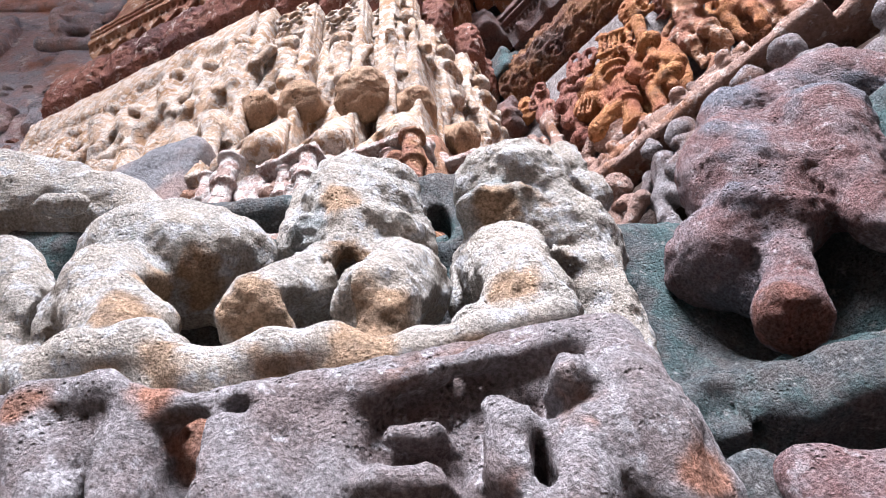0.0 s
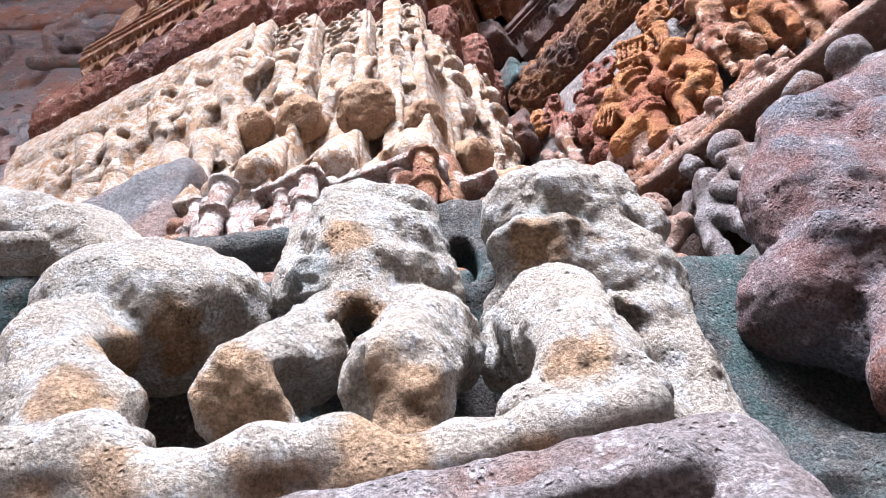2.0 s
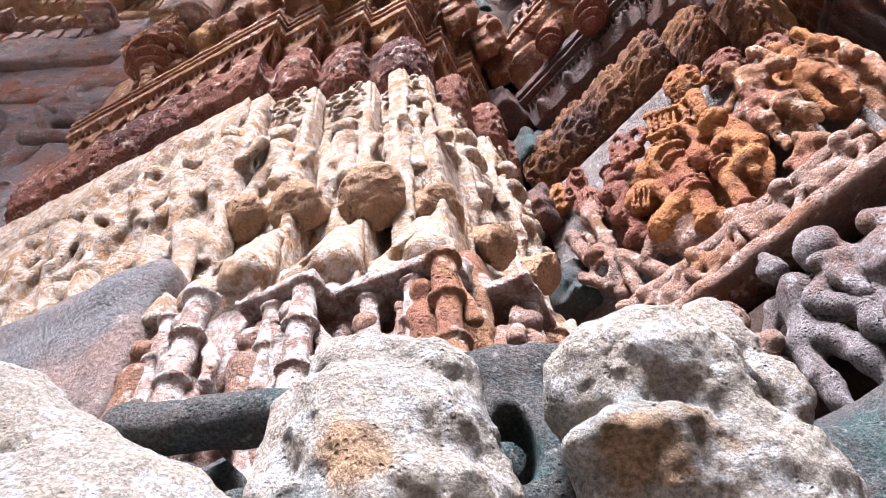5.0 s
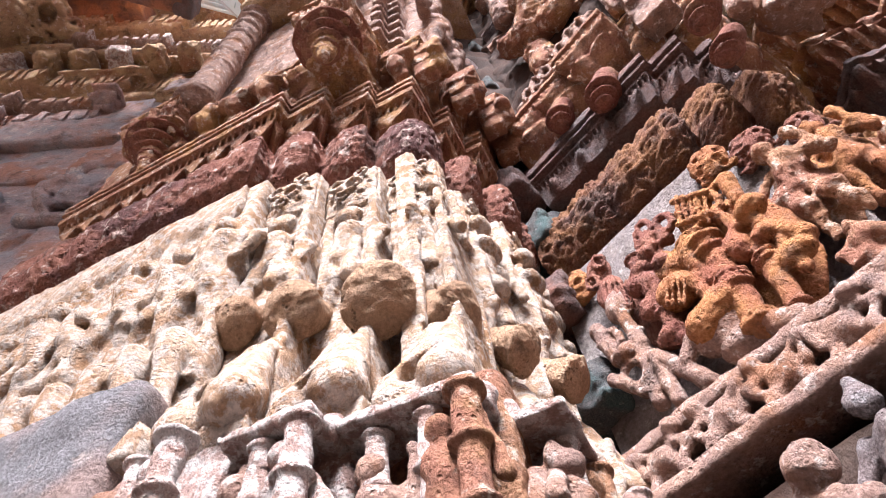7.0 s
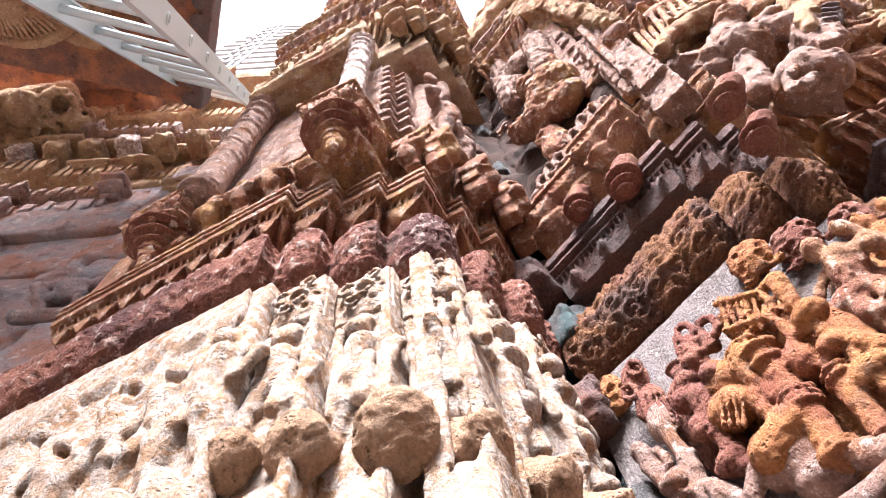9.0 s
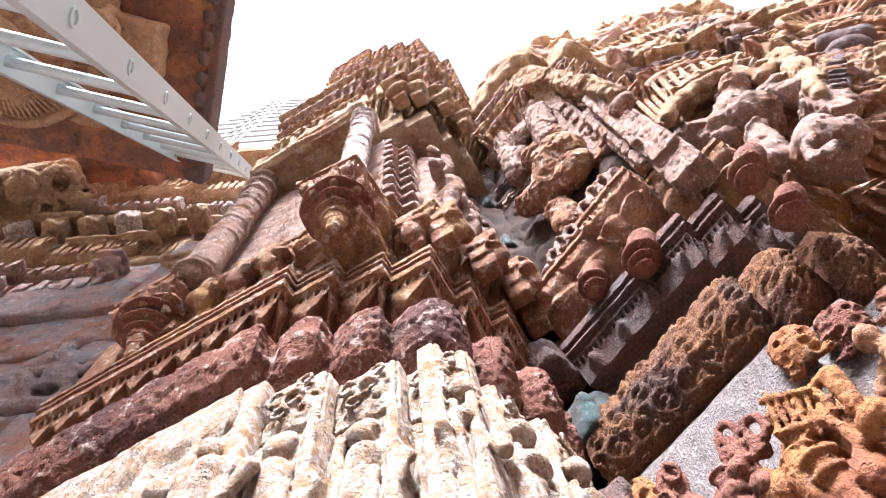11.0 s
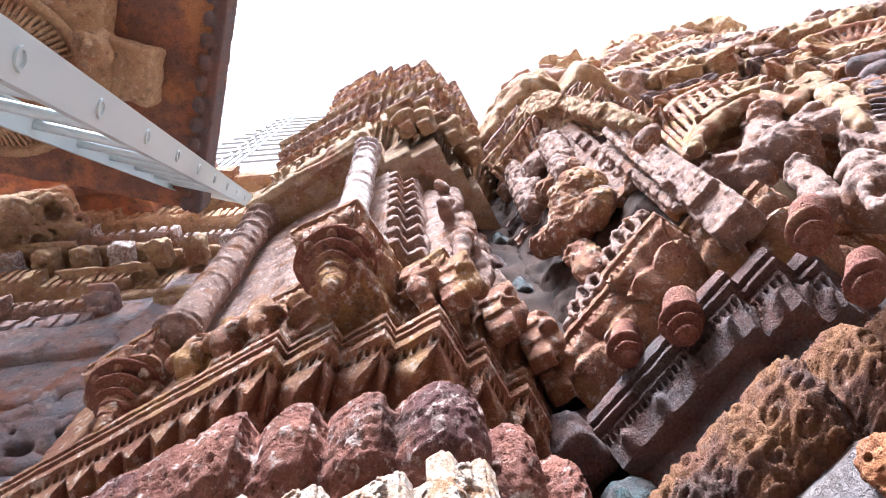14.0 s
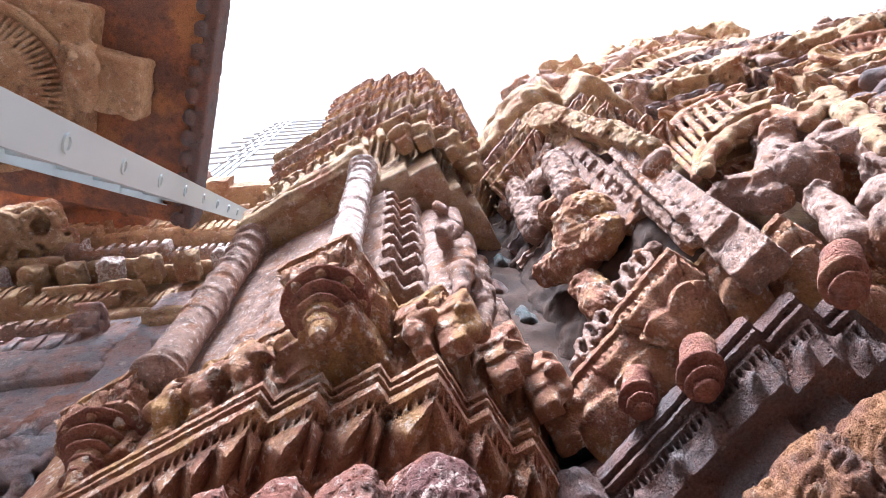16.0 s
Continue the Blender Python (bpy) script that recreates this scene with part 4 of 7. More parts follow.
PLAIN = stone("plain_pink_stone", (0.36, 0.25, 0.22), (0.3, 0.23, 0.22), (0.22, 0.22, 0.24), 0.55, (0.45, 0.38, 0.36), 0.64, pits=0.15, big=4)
slab = [B(MAIN.w(-0.62, -0.105, 1.84), (0.33, 0.045, 0.2), turned(MAIN.axes, rng, 0.04), 0.012), C(MAIN.w(-0.93, -0.115, 2.06), MAIN.w(-0.31, -0.115, 2.0), 0.018)]
part("plain_slab", carve(slab, res=0.006, k=0.03, rough=0.006, rscale=14, seed=110), PLAIN, pier, "smooth pink-grey plain slab")
part("foot", course(MAIN, PLAN, [(0.1, 0), (0.1, 1.66), (0.06, 1.7), (0.0, 1.72)], seg=0.03, rough=0.008, back=0.1), BLUE, pier)

# the brackets and the tall storey of the corner pier


def lotus_boss(at, r, down=True):
    out = []
    for i, (rr, zz, hh) in enumerate(((1.15, 0.35, 0.16), (0.9, 0.0, 0.14), (0.66, -0.3, 0.12), (0.46, -0.62, 0.14), (0.3, -0.95, 0.14), (0.16, -1.25, 0.2))):
        out.append(E(np.array(at) + (0, 0, zz * r), (rr * r, rr * r, hh * r), None, k=0.002))
    return out


for n, (X, Y, r) in enumerate(((-0.177, -0.115, 0.075), (-0.715, -0.09, 0.075))):
    at = MAIN.w(X, Y, 3.15)
    prims = [B(MAIN.w(X, Y + 0.05, 3.25), (0.066 if n == 0 else 0.09, 0.11, 0.04), MAIN.axes, 0.008), B(MAIN.w(X, Y + 0.09, 3.17), (0.06 if n == 0 else 0.08, 0.09, 0.06), MAIN.axes, 0.01), C(MAIN.w(X, Y, 3.19), MAIN.w(X, Y, 3.05), r * 0.7, r * 0.2)]
    for a in range(8):
        q = a * math.tau / 8
        prims.append(C(at + np.array((math.cos(q) * r * 0.9, math.sin(q) * r * 0.9, 0.02)), at + np.array((math.cos(q) * r * 1.1, math.sin(q) * r * 1.1, 0.08)), 0.012))
    part("lotus_boss", carve(lotus_boss(at, r) + [C(at + (0, 0, 0.04), at - (0, 0, 0.09), r * 0.7, r * 0.12)], res=0.003, k=0.004, rough=0.002, seed=118 + n), RUST_RED, pier, "stepped round lotus boss of dark red stone")
    part("lotus_bracket", carve(prims, res=0.0032, k=0.006, rough=0.003, rscale=60, seed=120 + n, pit=0.003, pscale=60), RUST, pier, "rust-red bracket with a hanging lotus boss")
for i, (X, Y, along) in enumerate(((-0.55, -0.07, "x"), (-0.46, -0.07, "x"), (-0.37, -0.07, "x"), (-0.05, 0.03, "x"), (0.02, 0.05, "y"), (0.07, 0.16, "y"), (0.11, 0.26, "y"), (0.11, 0.35, "y"))):
    F = Face(MAIN, X, Y, along)
    prims = corbel(F, 0.0, 3.09, 0.075, 0.16, 0.045, rng, 3) + [E(F.w(0, 0.02, 3.15), (0.026, 0.03, 0.04), F.axes)]
    part("bracket", carve(prims, res=0.0036, k=0.008, rough=0.003, seed=130 + i), RUST, pier)


def storey_column(fr, x, y, z0, z1, r):
    c = lambda z: fr.w(x, y, z)
    h = z1 - z0
    out = [C(c(z0), c(z1), r)]
    for t, g in ((0.0, 1.3), (0.04, 1.15), (0.3, 1.12), (0.42, 1.16), (0.55, 1.12), (0.66, 1.2), (0.72, 1.12), (0.8, 1.25), (0.9, 1.35), (1.0, 1.45)):
        out.append(E(c(z0 + h * t), (r * g, r * g, 0.022), None, k=0.006))
    return out


part("colonnette", carve(storey_column(MAIN, -0.13, -0.15, 3.3, 4.28, 0.036), res=0.004, k=0.008, rough=0.002, seed=140), WASH, pier, "ringed whitish colonnette")
part("colonnette", carve(storey_column(MAIN, -0.61, -0.12, 3.3, 4.3, 0.046), res=0.0045, k=0.008, rough=0.003, seed=141), PINK, pier, "ringed whitish colonnette")
for i in range(9):
    z = 3.38 + i * 0.1
    for F, wd in ((Face(MAIN, -0.1, 0.03, "y"), -0.08), (Face(MAIN, -0.1, 0.03), 0.07)):
        part("rib", carve([B(F.w(wd / 2, 0.012, z), (abs(wd) / 2, 0.02, 0.012), F.axes, 0.004), B(F.w(wd / 2, 0.006, z + 0.025), (abs(wd) / 2, 0.015, 0.012), F.axes, 0.004)], res=0.006, k=0.006, rough=0.002, seed=150 + i), PINK, pier)
for i, (s, z, h) in enumerate(((0.02, 3.34, 0.42), (0.12, 3.36, 0.4), (0.22, 3.35, 0.42), (0.04, 3.8, 0.4), (0.14, 3.82, 0.38), (0.24, 3.8, 0.4))):
    F = Face(MAIN, 0.02, 0.08, "y")
    part("carved_figure", carve(figure(F, s, z, h, 0.02, rng) + [C(F.w(s, -0.03, z), F.w(s, -0.03, z + h), 0.05)], res=0.005, k=0.01, rough=0.005, rscale=40, seed=160 + i), PINK, pier)

# ---- tiers of the tower over the corner pier ----
def notched(pitch, depth, below):
    """Dentils cut into the lower rows of a moulding."""
    return lambda e, t, ln, out, z: -depth * (np.abs((t * np.maximum(1, np.round(ln / pitch))) % 1 - 0.5) < 0.22) * (z < below)


def lip(z, d=0.0, h=0.11, deep=0.07):
    return [(d - deep, z - h), (d - deep * 0.6, z - h * 0.6), (d - 0.012, z - h * 0.3), (d, z - h * 0.26), (d, z - h * 0.12), (d - 0.008, z - h * 0.1), (d - 0.008, z), (d + 0.003, z + 0.004), (d + 0.003, z + 0.02), (d - deep, z + 0.06)]


T2 = [(-0.62, -0.2), (-0.16, -0.2), (-0.16, -0.165), (-0.055, -0.165), (-0.055, -0.13), (0.05, -0.13), (0.05, -0.095), (0.154, -0.095), (0.154, 0.02), (0.19, 0.02), (0.19, 0.12), (0.22, 0.12), (0.22, 0.45)]
T3 = [(-0.4, -0.24), (-0.16, -0.24), (-0.16, -0.205), (-0.05, -0.205), (-0.05, -0.165), (0.07, -0.165), (0.07, -0.125), (0.19, -0.125), (0.19, 0.0), (0.24, 0.0), (0.24, 0.1), (0.3, 0.1), (0.3, 0.3)]
over = carve([B(MAIN.w(-0.4, -0.05, 4.42), (0.25, 0.15, 0.1), MAIN.axes, 0.015), B(MAIN.w(-0.2, -0.07, 4.43), (0.09, 0.14, 0.08), MAIN.axes, 0.012), B(MAIN.w(-0.4, -0.08, 4.33), (0.22, 0.1, 0.03), MAIN.axes, 0.01),
              B(MAIN.w(-0.42, -0.2, 4.42), (0.18, 0.02, 0.02), MAIN.axes, 0.005, cut=True)], res=0.01, k=0.012, rough=0.008, rscale=14, seed=170)
part("overhanging_block", over, OCHRE, pier, "brown overhanging block with weathered faces")
part("tower_body", course(MAIN, T2, [(-0.06, 4.3), (-0.06, 6.95)], seg=0.08, rough=0.01, back=0.15), OCHRE, pier)
part("tower_cornice", course(MAIN, T2, lip(4.82, 0, 0.2, 0.08), seg=0.01, rough=0.005, rscale=30, seed=171, mod=notched(0.045, 0.025, 4.79)), OCHRE, pier, "zigzag cornice of the tower", sharp=55)
for i, (z, m) in enumerate(((5.0, RUST), (5.14, PINK), (5.28, OCHRE))):
    part("tower_cornice", course(MAIN, T2, lip(z, 0.02 + 0.03 * i, 0.1, 0.05), seg=0.012, rough=0.005, rscale=30, seed=172 + i, mod=notched(0.05, 0.02, z - 0.012)), m, pier, sharp=55)
rocky = carve([B(MAIN.w(-0.14, 0.03, 5.45), (0.32, 0.2, 0.06), turned(MAIN.axes, rng, 0.06), 0.01), B(MAIN.w(0.1, 0.12, 5.47), (0.14, 0.2, 0.07), turned(MAIN.axes, rng, 0.06), 0.01)], res=0.012, k=0.015, rough=0.02, rscale=12, seed=173)
part("rough_course", rocky, OCHRE, pier, "rough broken course")
for i in range(5):
    part("tower_cornice", course(MAIN, T3, lip(5.75 + 0.24 * i, 0.03 + 0.012 * i, 0.17, 0.08), seg=0.013, rough=0.007, rscale=25, seed=175 + i, mod=notched(0.06, 0.03, 5.73 + 0.24 * i)), RUST if i % 2 else PINK, pier, sharp=55)
part("tower_cap", carve([B(MAIN.w(0.06, 0.02, 6.95), (0.18, 0.18, 0.12), turned(MAIN.axes, rng, 0.1), 0.03), *rubble(Face(MAIN, 0.1, 0.0), 0, 6.9, 0.3, 0.25, 0.06, rng, 6)], res=0.016, k=0.02, rough=0.02, rscale=10, seed=183), OCHRE, pier)
for i in range(7):
    F = Face(MAIN, -0.5 + i * 0.075, -0.17)
    part("rib", carve([C(F.w(0, 0, 4.62), F.w(0, 0.015, 4.72), 0.016)], res=0.007, k=0.01, rough=0.002, seed=184), OCHRE, pier)
for i, (x, y) in enumerate(((0.09, -0.12), (0.17, -0.03), (0.2, 0.08), (0.02, -0.15))):
    part("bracket", carve(corbel(Face(MAIN, x, y + 0.03), 0, 4.52, 0.1, 0.2, 0.07, rng), res=0.007, k=0.008, rough=0.008, rscale=22, seed=190 + i), OCHRE, pier)

# ---- side pier: panels, rails and figures ----
S_LOW = [(-0.5, -0.03), (-0.121, -0.03), (-0.121, 0.005), (-0.031, 0.005), (-0.031, 0.05), (0.03, 0.05), (0.03, 0.25), (0.08, 0.25), (0.08, 0.9)]
part("panel_wall", course(SIDE, S_LOW, [(-0.012, 1.9), (-0.012, 2.545), (-0.03, 2.57)], seg=0.012, rough=0.0025, seed=12), ASH, side, "grey-pink smooth panel ground")
part("scalloped_roll", course(SIDE, S_LOW, [(-0.06, 2.55), (-0.01, 2.575), (0.015, 2.62), (0.02, 2.67), (0.01, 2.72), (-0.02, 2.755), (-0.06, 2.765)], seg=0.0045, rough=0.002, rscale=60, seed=14, mod=scrolls, pit=0.003, pscale=70), BROWN, side, "orange-brown roll moulding with carved foliage")
# both step walls take the painted shade colour
part("step_wall", course(SIDE, S_LOW, [(0.085, 0.0), (0.085, 1.98), (0.0, 2.02)], seg=0.04, rough=0.006, back=0.15), GAP_SHADE, side)
part("step_wall", course(SIDE, S_LOW, [(0.16, 0.0), (0.16, 1.86), (0.08, 1.89)], seg=0.04, rough=0.006, back=0.15), GAP_SHADE, side)
SL, SR, SR2 = Face(SIDE, -0.5, -0.03), Face(SIDE, -0.121, 0.005), Face(SIDE, -0.031, 0.05)
for i, (F, s, wd) in enumerate(((SL, 0.36, 0.036), (SL, 0.05, 0.03), (SR, 0.045, 0.04), (SR2, 0.03, 0.03))):
    med = [E(F.w(s, 0.0, 2.49), (wd, 0.02, 0.045), F.axes), C(F.w(s - wd, 0, 2.45), F.w(s + wd, 0, 2.45), 0.007)]
    part("medallion", carve(med, res=0.0026, k=0.004, rough=0.002, rscale=80, seed=200 + i, pit=0.014, pscale=62), ORANGE if i < 2 else RED, side, "pierced round medallion")
orange_group = [E(SIDE.w(-0.2, -0.035, 2.25), (0.095, 0.02, 0.15), SIDE.axes),
    C(SIDE.w(-0.217, -0.075, 2.289), SIDE.w(-0.225, -0.075, 2.111), 0.0207, 0.0182), E(SIDE.w(-0.217, -0.075, 2.289), (0.0290, 0.0290, 0.0104), SIDE.axes),
    E(SIDE.w(-0.218, -0.075, 2.263), (0.0284, 0.0284, 0.0102), SIDE.axes), E(SIDE.w(-0.221, -0.075, 2.200), (0.0271, 0.0271, 0.0097), SIDE.axes),
    E(SIDE.w(-0.221, -0.075, 2.190), (0.0269, 0.0269, 0.0096), SIDE.axes), E(SIDE.w(-0.221, -0.075, 2.181), (0.0268, 0.0268, 0.0096), SIDE.axes),
    E(SIDE.w(-0.224, -0.075, 2.118), (0.0255, 0.0255, 0.0091), SIDE.axes), E(SIDE.w(-0.225, -0.075, 2.111), (0.0254, 0.0254, 0.0091), SIDE.axes),
    C(SIDE.w(-0.169, -0.075, 2.196), SIDE.w(-0.179, -0.075, 2.095), 0.0138, 0.0128), E(SIDE.w(-0.169, -0.075, 2.196), (0.0194, 0.0194, 0.0069), SIDE.axes),
    E(SIDE.w(-0.170, -0.075, 2.184), (0.0192, 0.0192, 0.0069), SIDE.axes), E(SIDE.w(-0.178, -0.075, 2.099), (0.0180, 0.0180, 0.0064), SIDE.axes),
    E(SIDE.w(-0.233, -0.081, 2.299), (0.0217, 0.0200, 0.0200), SIDE.axes), E(SIDE.w(-0.229, -0.081, 2.312), (0.0252, 0.0200, 0.0084), SIDE.axes),
    E(SIDE.w(-0.268, -0.075, 2.297), (0.0336, 0.0180, 0.0269), SIDE.axes), C(SIDE.w(-0.275, -0.075, 2.325), SIDE.w(-0.297, -0.075, 2.297), 0.0120, 0.0118),
    C(SIDE.w(-0.245, -0.083, 2.284), SIDE.w(-0.236, -0.083, 2.217), 0.0165, 0.0094), C(SIDE.w(-0.257, -0.085, 2.240), SIDE.w(-0.255, -0.085, 2.206), 0.0128, 0.0078),
    C(SIDE.w(-0.255, -0.085, 2.206), SIDE.w(-0.244, -0.085, 2.175), 0.0093, 0.0091), E(SIDE.w(-0.245, -0.079, 2.175), (0.0396, 0.0240, 0.0228), SIDE.axes),
    C(SIDE.w(-0.278, -0.075, 2.165), SIDE.w(-0.238, -0.075, 2.177), 0.0305, 0.0275), E(SIDE.w(-0.287, -0.079, 2.250), (0.0341, 0.0240, 0.0292), SIDE.axes),
    C(SIDE.w(-0.281, -0.105, 2.257), SIDE.w(-0.302, -0.105, 2.215), 0.0028, 0.0027), C(SIDE.w(-0.275, -0.105, 2.249), SIDE.w(-0.295, -0.105, 2.208), 0.0028, 0.0027),
    C(SIDE.w(-0.268, -0.105, 2.242), SIDE.w(-0.287, -0.105, 2.201), 0.0028, 0.0027), C(SIDE.w(-0.261, -0.105, 2.234), SIDE.w(-0.281, -0.105, 2.195), 0.0027, 0.0027),
    C(SIDE.w(-0.167, -0.079, 2.359), SIDE.w(-0.160, -0.079, 2.368), 0.0078, 0.0079), C(SIDE.w(-0.160, -0.079, 2.368), SIDE.w(-0.151, -0.079, 2.370), 0.0079, 0.0079),
    C(SIDE.w(-0.151, -0.079, 2.370), SIDE.w(-0.143, -0.079, 2.368), 0.0079, 0.0079), C(SIDE.w(-0.143, -0.079, 2.368), SIDE.w(-0.136, -0.079, 2.359), 0.0079, 0.0078),
    C(SIDE.w(-0.136, -0.079, 2.359), SIDE.w(-0.133, -0.079, 2.347), 0.0078, 0.0077), C(SIDE.w(-0.133, -0.079, 2.347), SIDE.w(-0.134, -0.079, 2.335), 0.0077, 0.0077),
    C(SIDE.w(-0.134, -0.079, 2.335), SIDE.w(-0.137, -0.079, 2.323), 0.0077, 0.0076), C(SIDE.w(-0.137, -0.079, 2.323), SIDE.w(-0.144, -0.079, 2.313), 0.0076, 0.0075),
    C(SIDE.w(-0.144, -0.079, 2.313), SIDE.w(-0.152, -0.079, 2.309), 0.0075, 0.0075), C(SIDE.w(-0.166, -0.081, 2.323), SIDE.w(-0.175, -0.081, 2.315), 0.0067, 0.0067),
    C(SIDE.w(-0.175, -0.081, 2.315), SIDE.w(-0.186, -0.081, 2.319), 0.0067, 0.0067), C(SIDE.w(-0.186, -0.081, 2.319), SIDE.w(-0.193, -0.081, 2.332), 0.0067, 0.0068),
    C(SIDE.w(-0.193, -0.081, 2.332), SIDE.w(-0.192, -0.081, 2.349), 0.0068, 0.0069), C(SIDE.w(-0.192, -0.081, 2.349), SIDE.w(-0.184, -0.081, 2.362), 0.0069, 0.0070),
    C(SIDE.w(-0.184, -0.081, 2.362), SIDE.w(-0.172, -0.081, 2.363), 0.0070, 0.0070), C(SIDE.w(-0.172, -0.081, 2.363), SIDE.w(-0.163, -0.081, 2.354), 0.0070, 0.0069),
    C(SIDE.w(-0.163, -0.081, 2.354), SIDE.w(-0.161, -0.081, 2.338), 0.0069, 0.0068), C(SIDE.w(-0.161, -0.081, 2.338), SIDE.w(-0.166, -0.081, 2.323), 0.0068, 0.0067),
    C(SIDE.w(-0.187, -0.079, 2.247), SIDE.w(-0.180, -0.079, 2.261), 0.0080, 0.0081), C(SIDE.w(-0.180, -0.079, 2.261), SIDE.w(-0.170, -0.079, 2.270), 0.0081, 0.0081),
    C(SIDE.w(-0.170, -0.079, 2.270), SIDE.w(-0.158, -0.079, 2.271), 0.0081, 0.0081), C(SIDE.w(-0.158, -0.079, 2.271), SIDE.w(-0.148, -0.079, 2.263), 0.0081, 0.0081),
    C(SIDE.w(-0.148, -0.079, 2.263), SIDE.w(-0.142, -0.079, 2.250), 0.0081, 0.0080), C(SIDE.w(-0.142, -0.079, 2.250), SIDE.w(-0.143, -0.079, 2.234), 0.0080, 0.0079),
    C(SIDE.w(-0.143, -0.079, 2.234), SIDE.w(-0.149, -0.079, 2.221), 0.0079, 0.0078), C(SIDE.w(-0.149, -0.079, 2.221), SIDE.w(-0.159, -0.079, 2.213), 0.0078, 0.0078),
    C(SIDE.w(-0.159, -0.079, 2.213), SIDE.w(-0.171, -0.079, 2.212), 0.0078, 0.0078), C(SIDE.w(-0.221, -0.081, 2.310), SIDE.w(-0.215, -0.081, 2.317), 0.0075, 0.0076),
    C(SIDE.w(-0.215, -0.081, 2.317), SIDE.w(-0.206, -0.081, 2.322), 0.0076, 0.0076), C(SIDE.w(-0.206, -0.081, 2.322), SIDE.w(-0.198, -0.081, 2.324), 0.0076, 0.0076),
    C(SIDE.w(-0.198, -0.081, 2.324), SIDE.w(-0.189, -0.081, 2.322), 0.0076, 0.0076), C(SIDE.w(-0.189, -0.081, 2.322), SIDE.w(-0.182, -0.081, 2.316), 0.0076, 0.0076),
    C(SIDE.w(-0.182, -0.081, 2.316), SIDE.w(-0.176, -0.081, 2.307), 0.0076, 0.0075), C(SIDE.w(-0.176, -0.081, 2.307), SIDE.w(-0.172, -0.081, 2.297), 0.0075, 0.0074),
    C(SIDE.w(-0.172, -0.081, 2.297), SIDE.w(-0.171, -0.081, 2.285), 0.0074, 0.0074), C(SIDE.w(-0.171, -0.081, 2.285), SIDE.w(-0.172, -0.081, 2.273), 0.0074, 0.0073),
    C(SIDE.w(-0.137, -0.081, 2.361), SIDE.w(-0.144, -0.081, 2.308), 0.0139, 0.0100), E(SIDE.w(-0.140, -0.081, 2.279), (0.0244, 0.0200, 0.0179), SIDE.axes),
    C(SIDE.w(-0.144, -0.079, 2.310), SIDE.w(-0.143, -0.079, 2.265), 0.0100, 0.0097), E(SIDE.w(-0.186, -0.075, 2.239), (0.0207, 0.0200, 0.0286), SIDE.axes),
    C(SIDE.w(-0.144, -0.075, 2.243), SIDE.w(-0.115, -0.075, 2.181), 0.0111, 0.0137), E(SIDE.w(-0.141, -0.075, 2.168), (0.0316, 0.0180, 0.0195), SIDE.axes),
    C(SIDE.w(-0.141, -0.075, 2.201), SIDE.w(-0.141, -0.075, 2.140), 0.0092, 0.0103), E(SIDE.w(-0.148, -0.079, 2.221), (0.0187, 0.0200, 0.0156), SIDE.axes),
    C(SIDE.w(-0.173, -0.061, 2.324), SIDE.w(-0.178, -0.061, 2.223), 0.0171, 0.0159), C(SIDE.w(-0.218, -0.061, 2.384), SIDE.w(-0.210, -0.061, 2.313), 0.0198, 0.0187),
    C(SIDE.w(-0.205, -0.087, 2.407), SIDE.w(-0.224, -0.087, 2.352), 0.0040, 0.0039), C(SIDE.w(-0.197, -0.087, 2.394), SIDE.w(-0.216, -0.087, 2.341), 0.0040, 0.0038),
    C(SIDE.w(-0.189, -0.087, 2.383), SIDE.w(-0.208, -0.087, 2.331), 0.0040, 0.0038), C(SIDE.w(-0.181, -0.087, 2.370), SIDE.w(-0.201, -0.087, 2.321), 0.0039, 0.0038),
    C(SIDE.w(-0.173, -0.087, 2.360), SIDE.w(-0.192, -0.087, 2.309), 0.0039, 0.0037), C(SIDE.w(-0.214, -0.089, 2.400), SIDE.w(-0.165, -0.089, 2.362), 0.0054, 0.0052),
    C(SIDE.w(-0.228, -0.089, 2.349), SIDE.w(-0.179, -0.089, 2.317), 0.0052, 0.0050), E(SIDE.w(-0.200, -0.067, 2.378), (0.0320, 0.0120, 0.0267), SIDE.axes)]
part("carved_relief", carve(orange_group, res=0.0022, k=0.003, rough=0.0015, rscale=80, seed=210, pit=0.0018, pscale=120), ORANGE, side, "deeply undercut orange figures between ringed columns")
